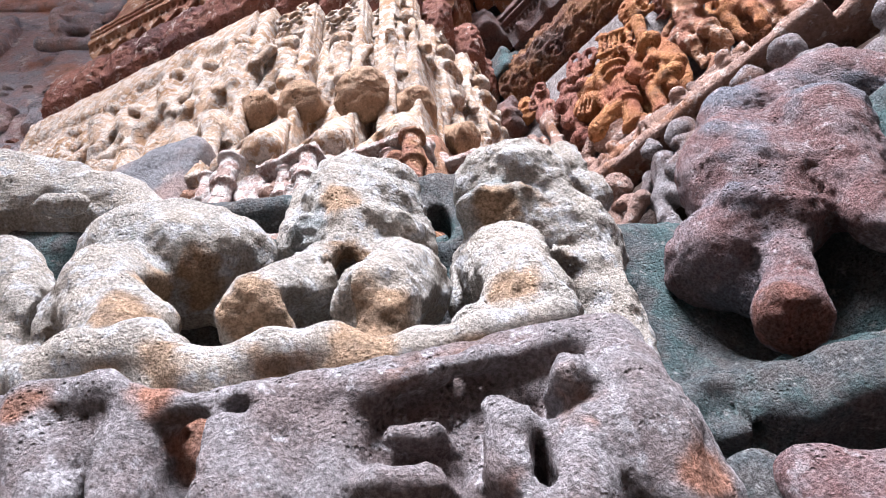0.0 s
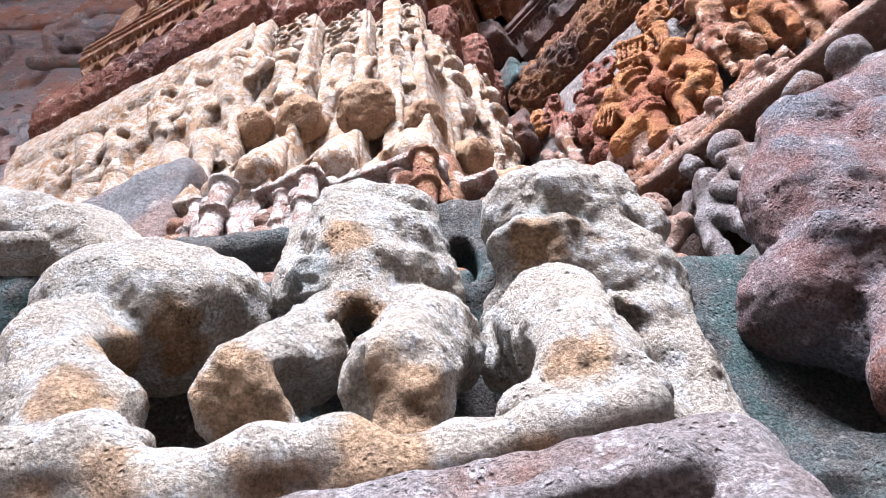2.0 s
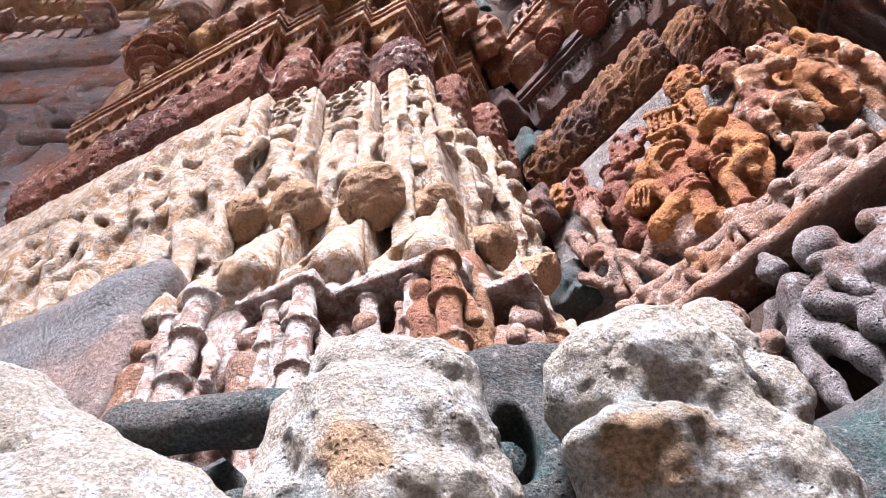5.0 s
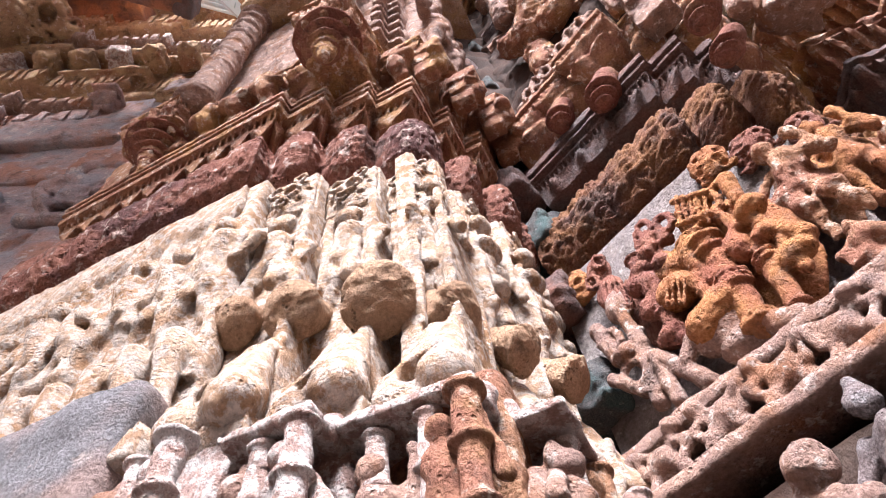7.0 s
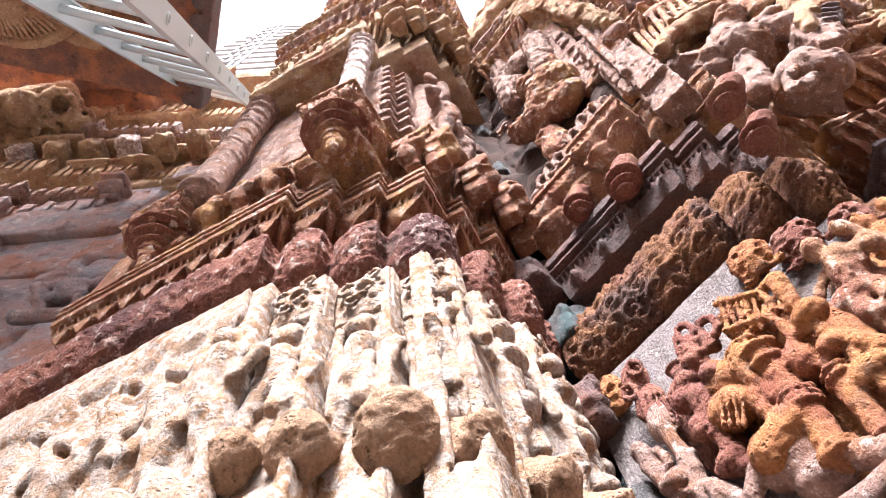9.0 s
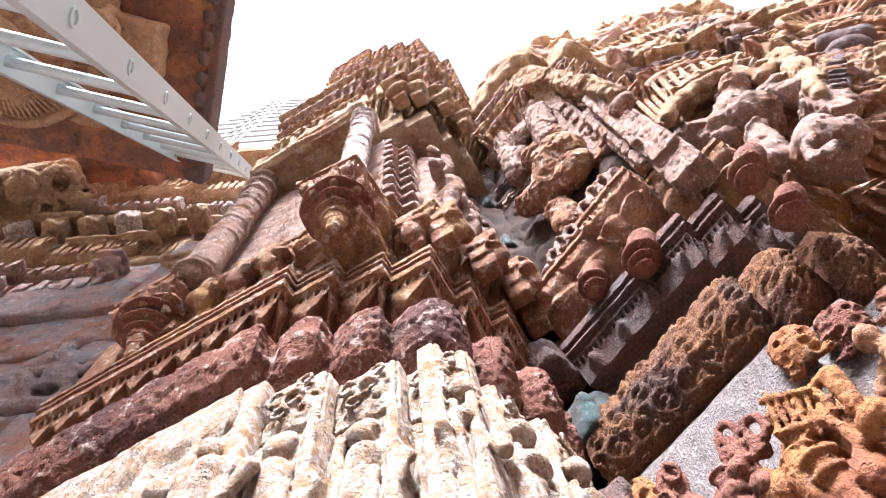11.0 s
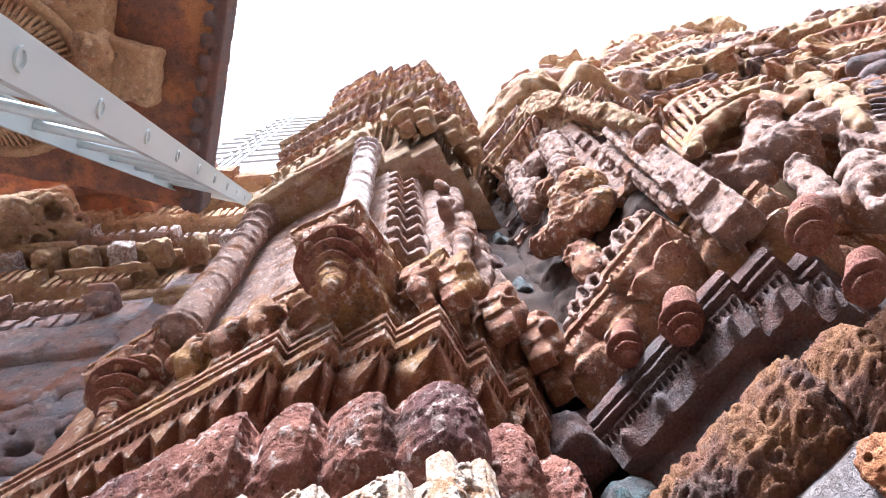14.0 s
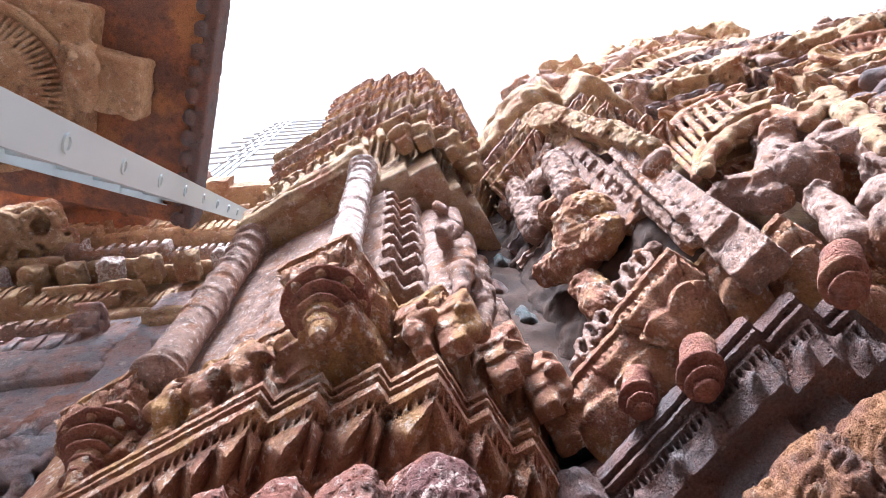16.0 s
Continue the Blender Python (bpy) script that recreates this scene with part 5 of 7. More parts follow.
red_group = [E(SIDE.w(-0.335, -0.035, 2.31), (0.05, 0.018, 0.1), SIDE.axes),
    C(SIDE.w(-0.319, -0.075, 2.376), SIDE.w(-0.320, -0.075, 2.209), 0.0126, 0.0111), E(SIDE.w(-0.319, -0.075, 2.376), (0.0176, 0.0176, 0.0063), SIDE.axes),
    E(SIDE.w(-0.319, -0.075, 2.320), (0.0169, 0.0169, 0.0060), SIDE.axes), E(SIDE.w(-0.319, -0.075, 2.313), (0.0168, 0.0168, 0.0060), SIDE.axes),
    E(SIDE.w(-0.320, -0.075, 2.239), (0.0159, 0.0159, 0.0057), SIDE.axes), E(SIDE.w(-0.320, -0.075, 2.209), (0.0156, 0.0156, 0.0056), SIDE.axes),
    E(SIDE.w(-0.316, -0.075, 2.338), (0.0227, 0.0200, 0.0210), SIDE.axes), E(SIDE.w(-0.314, -0.075, 2.302), (0.0204, 0.0180, 0.0255), SIDE.axes),
    E(SIDE.w(-0.335, -0.079, 2.315), (0.0189, 0.0180, 0.0172), SIDE.axes), C(SIDE.w(-0.293, -0.075, 2.390), SIDE.w(-0.258, -0.075, 2.361), 0.0126, 0.0123),
    E(SIDE.w(-0.292, -0.079, 2.356), (0.0193, 0.0180, 0.0158), SIDE.axes), E(SIDE.w(-0.281, -0.079, 2.315), (0.0170, 0.0200, 0.0187), SIDE.axes),
    C(SIDE.w(-0.308, -0.079, 2.306), SIDE.w(-0.307, -0.079, 2.244), 0.0119, 0.0081), E(SIDE.w(-0.325, -0.075, 2.194), (0.0221, 0.0180, 0.0173), SIDE.axes),
    C(SIDE.w(-0.342, -0.075, 2.194), SIDE.w(-0.307, -0.075, 2.173), 0.0095, 0.0124), E(SIDE.w(-0.336, -0.075, 2.264), (0.0166, 0.0160, 0.0216), SIDE.axes),
    E(SIDE.w(-0.391, -0.055, 2.444), (0.0251, 0.0120, 0.0387), SIDE.axes), E(SIDE.w(-0.386, -0.059, 2.378), (0.0276, 0.0120, 0.0368), SIDE.axes),
    C(SIDE.w(-0.389, -0.071, 2.400), SIDE.w(-0.396, -0.071, 2.339), 0.0042, 0.0040), C(SIDE.w(-0.378, -0.071, 2.388), SIDE.w(-0.386, -0.071, 2.330), 0.0041, 0.0040),
    C(SIDE.w(-0.368, -0.071, 2.377), SIDE.w(-0.375, -0.071, 2.319), 0.0041, 0.0039), C(SIDE.w(-0.358, -0.071, 2.365), SIDE.w(-0.366, -0.071, 2.309), 0.0041, 0.0039),
    C(SIDE.w(-0.349, -0.071, 2.356), SIDE.w(-0.358, -0.071, 2.300), 0.0040, 0.0039), C(SIDE.w(-0.294, -0.081, 2.425), SIDE.w(-0.304, -0.081, 2.369), 0.0037, 0.0036),
    C(SIDE.w(-0.286, -0.081, 2.414), SIDE.w(-0.297, -0.081, 2.360), 0.0037, 0.0035), C(SIDE.w(-0.278, -0.081, 2.405), SIDE.w(-0.289, -0.081, 2.351), 0.0036, 0.0035),
    C(SIDE.w(-0.270, -0.081, 2.395), SIDE.w(-0.282, -0.081, 2.342), 0.0036, 0.0035), C(SIDE.w(-0.263, -0.081, 2.386), SIDE.w(-0.275, -0.081, 2.334), 0.0036, 0.0034),
    C(SIDE.w(-0.235, -0.079, 2.374), SIDE.w(-0.243, -0.079, 2.368), 0.0062, 0.0062), C(SIDE.w(-0.243, -0.079, 2.368), SIDE.w(-0.252, -0.079, 2.371), 0.0062, 0.0062),
    C(SIDE.w(-0.252, -0.079, 2.371), SIDE.w(-0.258, -0.079, 2.382), 0.0062, 0.0062), C(SIDE.w(-0.258, -0.079, 2.382), SIDE.w(-0.258, -0.079, 2.396), 0.0062, 0.0063),
    C(SIDE.w(-0.258, -0.079, 2.396), SIDE.w(-0.253, -0.079, 2.406), 0.0063, 0.0063), C(SIDE.w(-0.253, -0.079, 2.406), SIDE.w(-0.243, -0.079, 2.406), 0.0063, 0.0063),
    C(SIDE.w(-0.243, -0.079, 2.406), SIDE.w(-0.235, -0.079, 2.400), 0.0063, 0.0063), C(SIDE.w(-0.235, -0.079, 2.400), SIDE.w(-0.232, -0.079, 2.386), 0.0063, 0.0062),
    C(SIDE.w(-0.232, -0.079, 2.386), SIDE.w(-0.235, -0.079, 2.374), 0.0062, 0.0062), C(SIDE.w(-0.267, -0.079, 2.400), SIDE.w(-0.274, -0.079, 2.396), 0.0054, 0.0054),
    C(SIDE.w(-0.274, -0.079, 2.396), SIDE.w(-0.282, -0.079, 2.399), 0.0054, 0.0054), C(SIDE.w(-0.282, -0.079, 2.399), SIDE.w(-0.288, -0.079, 2.408), 0.0054, 0.0055),
    C(SIDE.w(-0.288, -0.079, 2.408), SIDE.w(-0.288, -0.079, 2.421), 0.0055, 0.0055), C(SIDE.w(-0.288, -0.079, 2.421), SIDE.w(-0.284, -0.079, 2.430), 0.0055, 0.0056),
    C(SIDE.w(-0.284, -0.079, 2.430), SIDE.w(-0.275, -0.079, 2.431), 0.0056, 0.0056), C(SIDE.w(-0.275, -0.079, 2.431), SIDE.w(-0.268, -0.079, 2.425), 0.0056, 0.0055),
    C(SIDE.w(-0.268, -0.079, 2.425), SIDE.w(-0.265, -0.079, 2.413), 0.0055, 0.0055), C(SIDE.w(-0.265, -0.079, 2.413), SIDE.w(-0.267, -0.079, 2.400), 0.0055, 0.0054),
    C(SIDE.w(-0.366, -0.069, 2.436), SIDE.w(-0.372, -0.069, 2.431), 0.0038, 0.0038), C(SIDE.w(-0.372, -0.069, 2.431), SIDE.w(-0.379, -0.069, 2.434), 0.0038, 0.0038),
    C(SIDE.w(-0.379, -0.069, 2.434), SIDE.w(-0.385, -0.069, 2.443), 0.0038, 0.0038), C(SIDE.w(-0.385, -0.069, 2.443), SIDE.w(-0.387, -0.069, 2.454), 0.0038, 0.0039),
    C(SIDE.w(-0.387, -0.069, 2.454), SIDE.w(-0.384, -0.069, 2.464), 0.0039, 0.0039), C(SIDE.w(-0.384, -0.069, 2.464), SIDE.w(-0.376, -0.069, 2.466), 0.0039, 0.0039),
    C(SIDE.w(-0.376, -0.069, 2.466), SIDE.w(-0.369, -0.069, 2.458), 0.0039, 0.0039), C(SIDE.w(-0.369, -0.069, 2.458), SIDE.w(-0.364, -0.069, 2.447), 0.0039, 0.0038),
    C(SIDE.w(-0.364, -0.069, 2.447), SIDE.w(-0.366, -0.069, 2.436), 0.0038, 0.0038), C(SIDE.w(-0.392, -0.069, 2.405), SIDE.w(-0.398, -0.069, 2.400), 0.0037, 0.0037),
    C(SIDE.w(-0.398, -0.069, 2.400), SIDE.w(-0.406, -0.069, 2.403), 0.0037, 0.0037), C(SIDE.w(-0.406, -0.069, 2.403), SIDE.w(-0.413, -0.069, 2.412), 0.0037, 0.0038),
    C(SIDE.w(-0.413, -0.069, 2.412), SIDE.w(-0.414, -0.069, 2.424), 0.0038, 0.0038), C(SIDE.w(-0.414, -0.069, 2.424), SIDE.w(-0.411, -0.069, 2.432), 0.0038, 0.0038),
    C(SIDE.w(-0.411, -0.069, 2.432), SIDE.w(-0.403, -0.069, 2.432), 0.0038, 0.0038), C(SIDE.w(-0.403, -0.069, 2.432), SIDE.w(-0.395, -0.069, 2.426), 0.0038, 0.0038),
    C(SIDE.w(-0.395, -0.069, 2.426), SIDE.w(-0.392, -0.069, 2.417), 0.0038, 0.0038), C(SIDE.w(-0.392, -0.069, 2.417), SIDE.w(-0.392, -0.069, 2.405), 0.0038, 0.0037),
    C(SIDE.w(-0.261, -0.085, 2.357), SIDE.w(-0.267, -0.085, 2.352), 0.0052, 0.0052), C(SIDE.w(-0.267, -0.085, 2.352), SIDE.w(-0.274, -0.085, 2.355), 0.0052, 0.0052),
    C(SIDE.w(-0.274, -0.085, 2.355), SIDE.w(-0.279, -0.085, 2.363), 0.0052, 0.0053), C(SIDE.w(-0.279, -0.085, 2.363), SIDE.w(-0.279, -0.085, 2.373), 0.0053, 0.0053),
    C(SIDE.w(-0.279, -0.085, 2.373), SIDE.w(-0.275, -0.085, 2.380), 0.0053, 0.0053), C(SIDE.w(-0.275, -0.085, 2.380), SIDE.w(-0.268, -0.085, 2.380), 0.0053, 0.0053),
    C(SIDE.w(-0.268, -0.085, 2.380), SIDE.w(-0.261, -0.085, 2.374), 0.0053, 0.0053), C(SIDE.w(-0.261, -0.085, 2.374), SIDE.w(-0.259, -0.085, 2.365), 0.0053, 0.0053),
    C(SIDE.w(-0.259, -0.085, 2.365), SIDE.w(-0.261, -0.085, 2.357), 0.0053, 0.0052)]
part("carved_relief", carve(red_group, res=0.0022, k=0.003, rough=0.0015, rscale=80, seed=211, pit=0.0018, pscale=120), RUST_RED, side, "red carved lattice and figures")
grey_group = [
    C(SIDE.w(-0.376, -0.065, 2.252), SIDE.w(-0.389, -0.065, 2.127), 0.0134, 0.0124), C(SIDE.w(-0.362, -0.071, 2.188), SIDE.w(-0.316, -0.071, 2.098), 0.0119, 0.0133),
    C(SIDE.w(-0.366, -0.071, 2.189), SIDE.w(-0.362, -0.071, 2.104), 0.0112, 0.0105), E(SIDE.w(-0.266, -0.069, 2.149), (0.0454, 0.0220, 0.0302), SIDE.axes),
    C(SIDE.w(-0.302, -0.075, 2.168), SIDE.w(-0.327, -0.075, 2.143), 0.0123, 0.0122), E(SIDE.w(-0.250, -0.067, 2.116), (0.0369, 0.0200, 0.0265), SIDE.axes),
    C(SIDE.w(-0.218, -0.075, 2.110), SIDE.w(-0.186, -0.075, 2.085), 0.0159, 0.0184), E(SIDE.w(-0.382, -0.063, 2.330), (0.0249, 0.0160, 0.0355), SIDE.axes),
    C(SIDE.w(-0.384, -0.069, 2.316), SIDE.w(-0.376, -0.069, 2.229), 0.0114, 0.0107), C(SIDE.w(-0.434, -0.063, 2.319), SIDE.w(-0.419, -0.063, 2.238), 0.0143, 0.0135),
    E(SIDE.w(-0.401, -0.069, 2.229), (0.0216, 0.0200, 0.0166), SIDE.axes), C(SIDE.w(-0.382, -0.071, 2.172), SIDE.w(-0.391, -0.071, 2.166), 0.0063, 0.0063),
    C(SIDE.w(-0.438, -0.069, 2.209), SIDE.w(-0.400, -0.069, 2.151), 0.0099, 0.0094), C(SIDE.w(-0.383, -0.071, 2.173), SIDE.w(-0.394, -0.071, 2.166), 0.0063, 0.0063),
    C(SIDE.w(-0.394, -0.071, 2.166), SIDE.w(-0.407, -0.071, 2.168), 0.0063, 0.0064), C(SIDE.w(-0.407, -0.071, 2.168), SIDE.w(-0.419, -0.071, 2.181), 0.0064, 0.0064),
    C(SIDE.w(-0.419, -0.071, 2.181), SIDE.w(-0.422, -0.071, 2.196), 0.0064, 0.0065), C(SIDE.w(-0.422, -0.071, 2.196), SIDE.w(-0.415, -0.071, 2.208), 0.0065, 0.0066),
    C(SIDE.w(-0.415, -0.071, 2.208), SIDE.w(-0.402, -0.071, 2.211), 0.0066, 0.0065), C(SIDE.w(-0.402, -0.071, 2.211), SIDE.w(-0.389, -0.071, 2.203), 0.0065, 0.0065),
    C(SIDE.w(-0.389, -0.071, 2.203), SIDE.w(-0.382, -0.071, 2.188), 0.0065, 0.0064), C(SIDE.w(-0.382, -0.071, 2.188), SIDE.w(-0.383, -0.071, 2.173), 0.0064, 0.0063),
    C(SIDE.w(-0.402, -0.067, 2.263), SIDE.w(-0.410, -0.067, 2.257), 0.0060, 0.0059), C(SIDE.w(-0.410, -0.067, 2.257), SIDE.w(-0.422, -0.067, 2.259), 0.0059, 0.0060),
    C(SIDE.w(-0.422, -0.067, 2.259), SIDE.w(-0.431, -0.067, 2.269), 0.0060, 0.0060), C(SIDE.w(-0.431, -0.067, 2.269), SIDE.w(-0.434, -0.067, 2.284), 0.0060, 0.0061),
    C(SIDE.w(-0.434, -0.067, 2.284), SIDE.w(-0.429, -0.067, 2.295), 0.0061, 0.0061), C(SIDE.w(-0.429, -0.067, 2.295), SIDE.w(-0.419, -0.067, 2.299), 0.0061, 0.0061),
    C(SIDE.w(-0.419, -0.067, 2.299), SIDE.w(-0.407, -0.067, 2.291), 0.0061, 0.0061), C(SIDE.w(-0.407, -0.067, 2.291), SIDE.w(-0.401, -0.067, 2.276), 0.0061, 0.0060),
    C(SIDE.w(-0.401, -0.067, 2.276), SIDE.w(-0.402, -0.067, 2.263), 0.0060, 0.0060)]
part("carved_relief", carve(grey_group, res=0.0024, k=0.004, rough=0.002, rscale=70, seed=212), PINK, side, "grey-pink limbs and canopies below the figures")
for i, (F, s, z, h, m) in enumerate(((SR, 0.05, 2.2, 0.22, RUST), (SR2, 0.03, 2.24, 0.2, ORANGE), (SR, 0.045, 2.08, 0.12, RUST), (Face(SIDE, 0.03, 0.05, "y"), 0.05, 2.22, 0.22, RUST), (Face(SIDE, 0.03, 0.05, "y"), 0.14, 2.22, 0.22, RED))):
    part("carved_relief", carve(figure(F, s, z, h, 0.03, rng) + [E(F.w(s, 0, z + h * 0.5), (0.035, 0.025, h * 0.5), F.axes)], res=0.0035, k=0.008, rough=0.005, rscale=50, seed=220 + i), m, side)


def rail(z, d, thick, mat, seed):
    part("rail", course(SIDE, S_LOW, [(d - 0.02, z - thick), (d - 0.004, z - thick), (d, z - thick * 0.6), (d, z + thick * 0.6), (d - 0.006, z + thick), (d - 0.05, z + thick * 1.2)], seg=0.006, rough=0.003, rscale=45, seed=seed, back=0.03), mat, side, "long stone rail")


rail(2.035, 0.1, 0.012, PINK, 230)
rail(1.905, 0.185, 0.011, PINK, 231)
for i in range(6):
    part("small_figure", carve(crouched(SL, 0.05 + 0.075 * i, 1.93, 0.095, 0.12, rng), res=0.003, k=0.006, rough=0.002, rscale=70, seed=240 + i), PINK, side)
for i in range(5):
    prims = figure(SL, 0.04 + i * 0.095, 1.7, 0.17, 0.19, rng) if i % 2 else crouched(SL, 0.04 + i * 0.095, 1.71, 0.16, 0.19, rng)
    part("dancing_figure", carve(prims, res=0.0028, k=0.004, rough=0.003, rscale=60, seed=250 + i), (PINK, PALE, PINK, PALE, PALE)[i], side, "grey worn carved shape below the rail")
for i, (F, s) in enumerate(((SR, 0.02), (SR, 0.09), (SR2, 0.1))):
    part("dancing_figure", carve(crouched(F, s, 1.72, 0.16, 0.22, rng), res=0.003, k=0.005, rough=0.003, seed=260 + i), PALE, side)
part("lower_step", course(SIDE, S_LOW, [(0.26, 0.0), (0.26, 1.66), (0.22, 1.7), (0.15, 1.71)], seg=0.03, rough=0.006, back=0.1), BLUE, side)

# big carved storey of the side pier
part("carved_beast", carve([
    C(SIDE.w(-0.223, -0.040, 3.638), SIDE.w(-0.147, -0.040, 3.730), 0.0753, 0.0991), E(SIDE.w(-0.144, -0.050, 3.592), (0.0717, 0.0500, 0.0637), SIDE.axes),
    C(SIDE.w(-0.244, -0.050, 3.648), SIDE.w(-0.312, -0.050, 3.718), 0.0558, 0.0443), C(SIDE.w(-0.256, -0.020, 3.521), SIDE.w(-0.256, -0.020, 3.383), 0.0465, 0.0491),
    C(SIDE.w(-0.195, -0.030, 4.046), SIDE.w(-0.104, -0.030, 3.971), 0.0512, 0.0572)], res=0.0038, k=0.006, rough=0.007, rscale=40, seed=270, pit=0.006, pscale=60), RUST, side, "lumpy brown bracket beast")
part("bracket_figure", carve([
    C(SIDE.w(-0.063, -0.050, 4.286), SIDE.w(-0.115, -0.050, 3.958), 0.0562, 0.0454), E(SIDE.w(-0.072, -0.040, 4.524), (0.0567, 0.0300, 0.0520), SIDE.axes),
    E(SIDE.w(-0.163, -0.040, 4.354), (0.0755, 0.0400, 0.0800), SIDE.axes), C(SIDE.w(-0.236, -0.020, 4.548), SIDE.w(-0.280, -0.020, 4.106), 0.0621, 0.0486),
    C(SIDE.w(-0.122, -0.040, 3.968), SIDE.w(-0.091, -0.040, 3.604), 0.0342, 0.0257), C(SIDE.w(-0.145, -0.040, 3.836), SIDE.w(-0.118, -0.040, 3.596), 0.0251, 0.0224),
    E(SIDE.w(-0.246, -0.030, 4.234), (0.0638, 0.0400, 0.0638), SIDE.axes), C(SIDE.w(-0.195, -0.010, 4.810), SIDE.w(-0.311, -0.010, 4.523), 0.0574, 0.0522)], res=0.0038, k=0.006, rough=0.006, rscale=40, seed=271, pit=0.006, pscale=60), PINK, side, "worn bracket figure beside a short column")
part("trough_block", carve([
    bar(SIDE.w(0.009, 0.010, 4.513), SIDE.w(-0.045, 0.010, 3.568), 0.0379, 0.0521, 0.006), bar(SIDE.w(0.062, 0.010, 3.910), SIDE.w(0.011, 0.010, 3.281), 0.0487, 0.0562, 0.006),
    bar(SIDE.w(0.020, -0.030, 3.867), SIDE.w(-0.019, -0.030, 3.274), 0.0219, 0.0128, 0.002), bar(SIDE.w(0.064, -0.020, 3.903), SIDE.w(0.007, -0.020, 3.304), 0.0558, 0.0112, 0.002),
    E(SIDE.w(0.094, -0.040, 3.646), (0.0495, 0.0300, 0.0363), SIDE.axes), bar(SIDE.w(0.055, -0.020, 3.531), SIDE.w(0.030, -0.020, 3.194), 0.0344, 0.0406, 0.006),
    bar(SIDE.w(0.031, -0.000, 3.269), SIDE.w(0.015, -0.000, 3.075), 0.0355, 0.0464, 0.006), bar(SIDE.w(0.016, -0.020, 4.224), SIDE.w(0.011, -0.020, 4.152), 0.0212, 0.0191, 0.002),
    bar(SIDE.w(0.008, -0.020, 4.101), SIDE.w(0.004, -0.020, 4.034), 0.0202, 0.0182, 0.002), bar(SIDE.w(0.001, -0.020, 3.989), SIDE.w(-0.003, -0.020, 3.928), 0.0193, 0.0173, 0.002),
    bar(SIDE.w(-0.005, -0.020, 3.886), SIDE.w(-0.009, -0.020, 3.832), 0.0184, 0.0166, 0.002), bar(SIDE.w(-0.011, -0.020, 3.792), SIDE.w(-0.014, -0.020, 3.741), 0.0177, 0.0159, 0.002),
    bar(SIDE.w(-0.017, -0.020, 3.706), SIDE.w(-0.019, -0.020, 3.658), 0.0170, 0.0153, 0.002), bar(SIDE.w(-0.022, -0.020, 3.627), SIDE.w(-0.025, -0.020, 3.584), 0.0163, 0.0147, 0.002),
    bar(SIDE.w(0.011, -0.040, 3.769), SIDE.w(0.007, -0.040, 3.726), 0.0157, 0.0139, 0.002), bar(SIDE.w(0.005, -0.040, 3.680), SIDE.w(0.002, -0.040, 3.640), 0.0150, 0.0134, 0.002),
    bar(SIDE.w(-0.000, -0.040, 3.597), SIDE.w(-0.003, -0.040, 3.562), 0.0144, 0.0128, 0.002), bar(SIDE.w(-0.005, -0.040, 3.523), SIDE.w(-0.008, -0.040, 3.488), 0.0139, 0.0124, 0.002),
    bar(SIDE.w(-0.009, -0.040, 3.452), SIDE.w(-0.012, -0.040, 3.421), 0.0134, 0.0119, 0.002), bar(SIDE.w(-0.013, -0.040, 3.388), SIDE.w(-0.016, -0.040, 3.358), 0.0129, 0.0115, 0.002),
    bar(SIDE.w(-0.017, -0.040, 3.328), SIDE.w(-0.019, -0.040, 3.300), 0.0125, 0.0111, 0.002), bar(SIDE.w(-0.020, -0.040, 3.271), SIDE.w(-0.023, -0.040, 3.245), 0.0121, 0.0108, 0.002)], res=0.0038, k=0.006, rough=0.003, rscale=40, seed=272, pit=0.006, pscale=60), PINK, side, "long mauve block with a carved strip")
part("capping_slab", carve([
    bar(SIDE.w(-0.070, -0.030, 5.098), SIDE.w(0.093, -0.030, 4.473), 0.0683, 0.0342, 0.004), bar(SIDE.w(0.093, -0.030, 4.473), SIDE.w(0.108, -0.030, 4.000), 0.0559, 0.0280, 0.004),
    bar(SIDE.w(0.108, -0.030, 4.000), SIDE.w(0.116, -0.030, 3.730), 0.0427, 0.0194, 0.004), C(SIDE.w(-0.054, -0.020, 5.202), SIDE.w(0.062, -0.020, 4.944), 0.0588, 0.0654),
    C(SIDE.w(0.062, -0.020, 4.944), SIDE.w(0.096, -0.020, 4.422), 0.0708, 0.0504), C(SIDE.w(0.096, -0.020, 4.422), SIDE.w(0.123, -0.020, 4.025), 0.0412, 0.0432),
    C(SIDE.w(0.123, -0.020, 4.025), SIDE.w(0.125, -0.020, 3.788), 0.0393, 0.0319), C(SIDE.w(-0.085, 0.010, 4.989), SIDE.w(0.044, 0.010, 4.464), 0.0553, 0.0559)], res=0.0038, k=0.006, rough=0.008, rscale=40, seed=273, pit=0.006, pscale=60), OCHRE, side, "ochre capping slab")
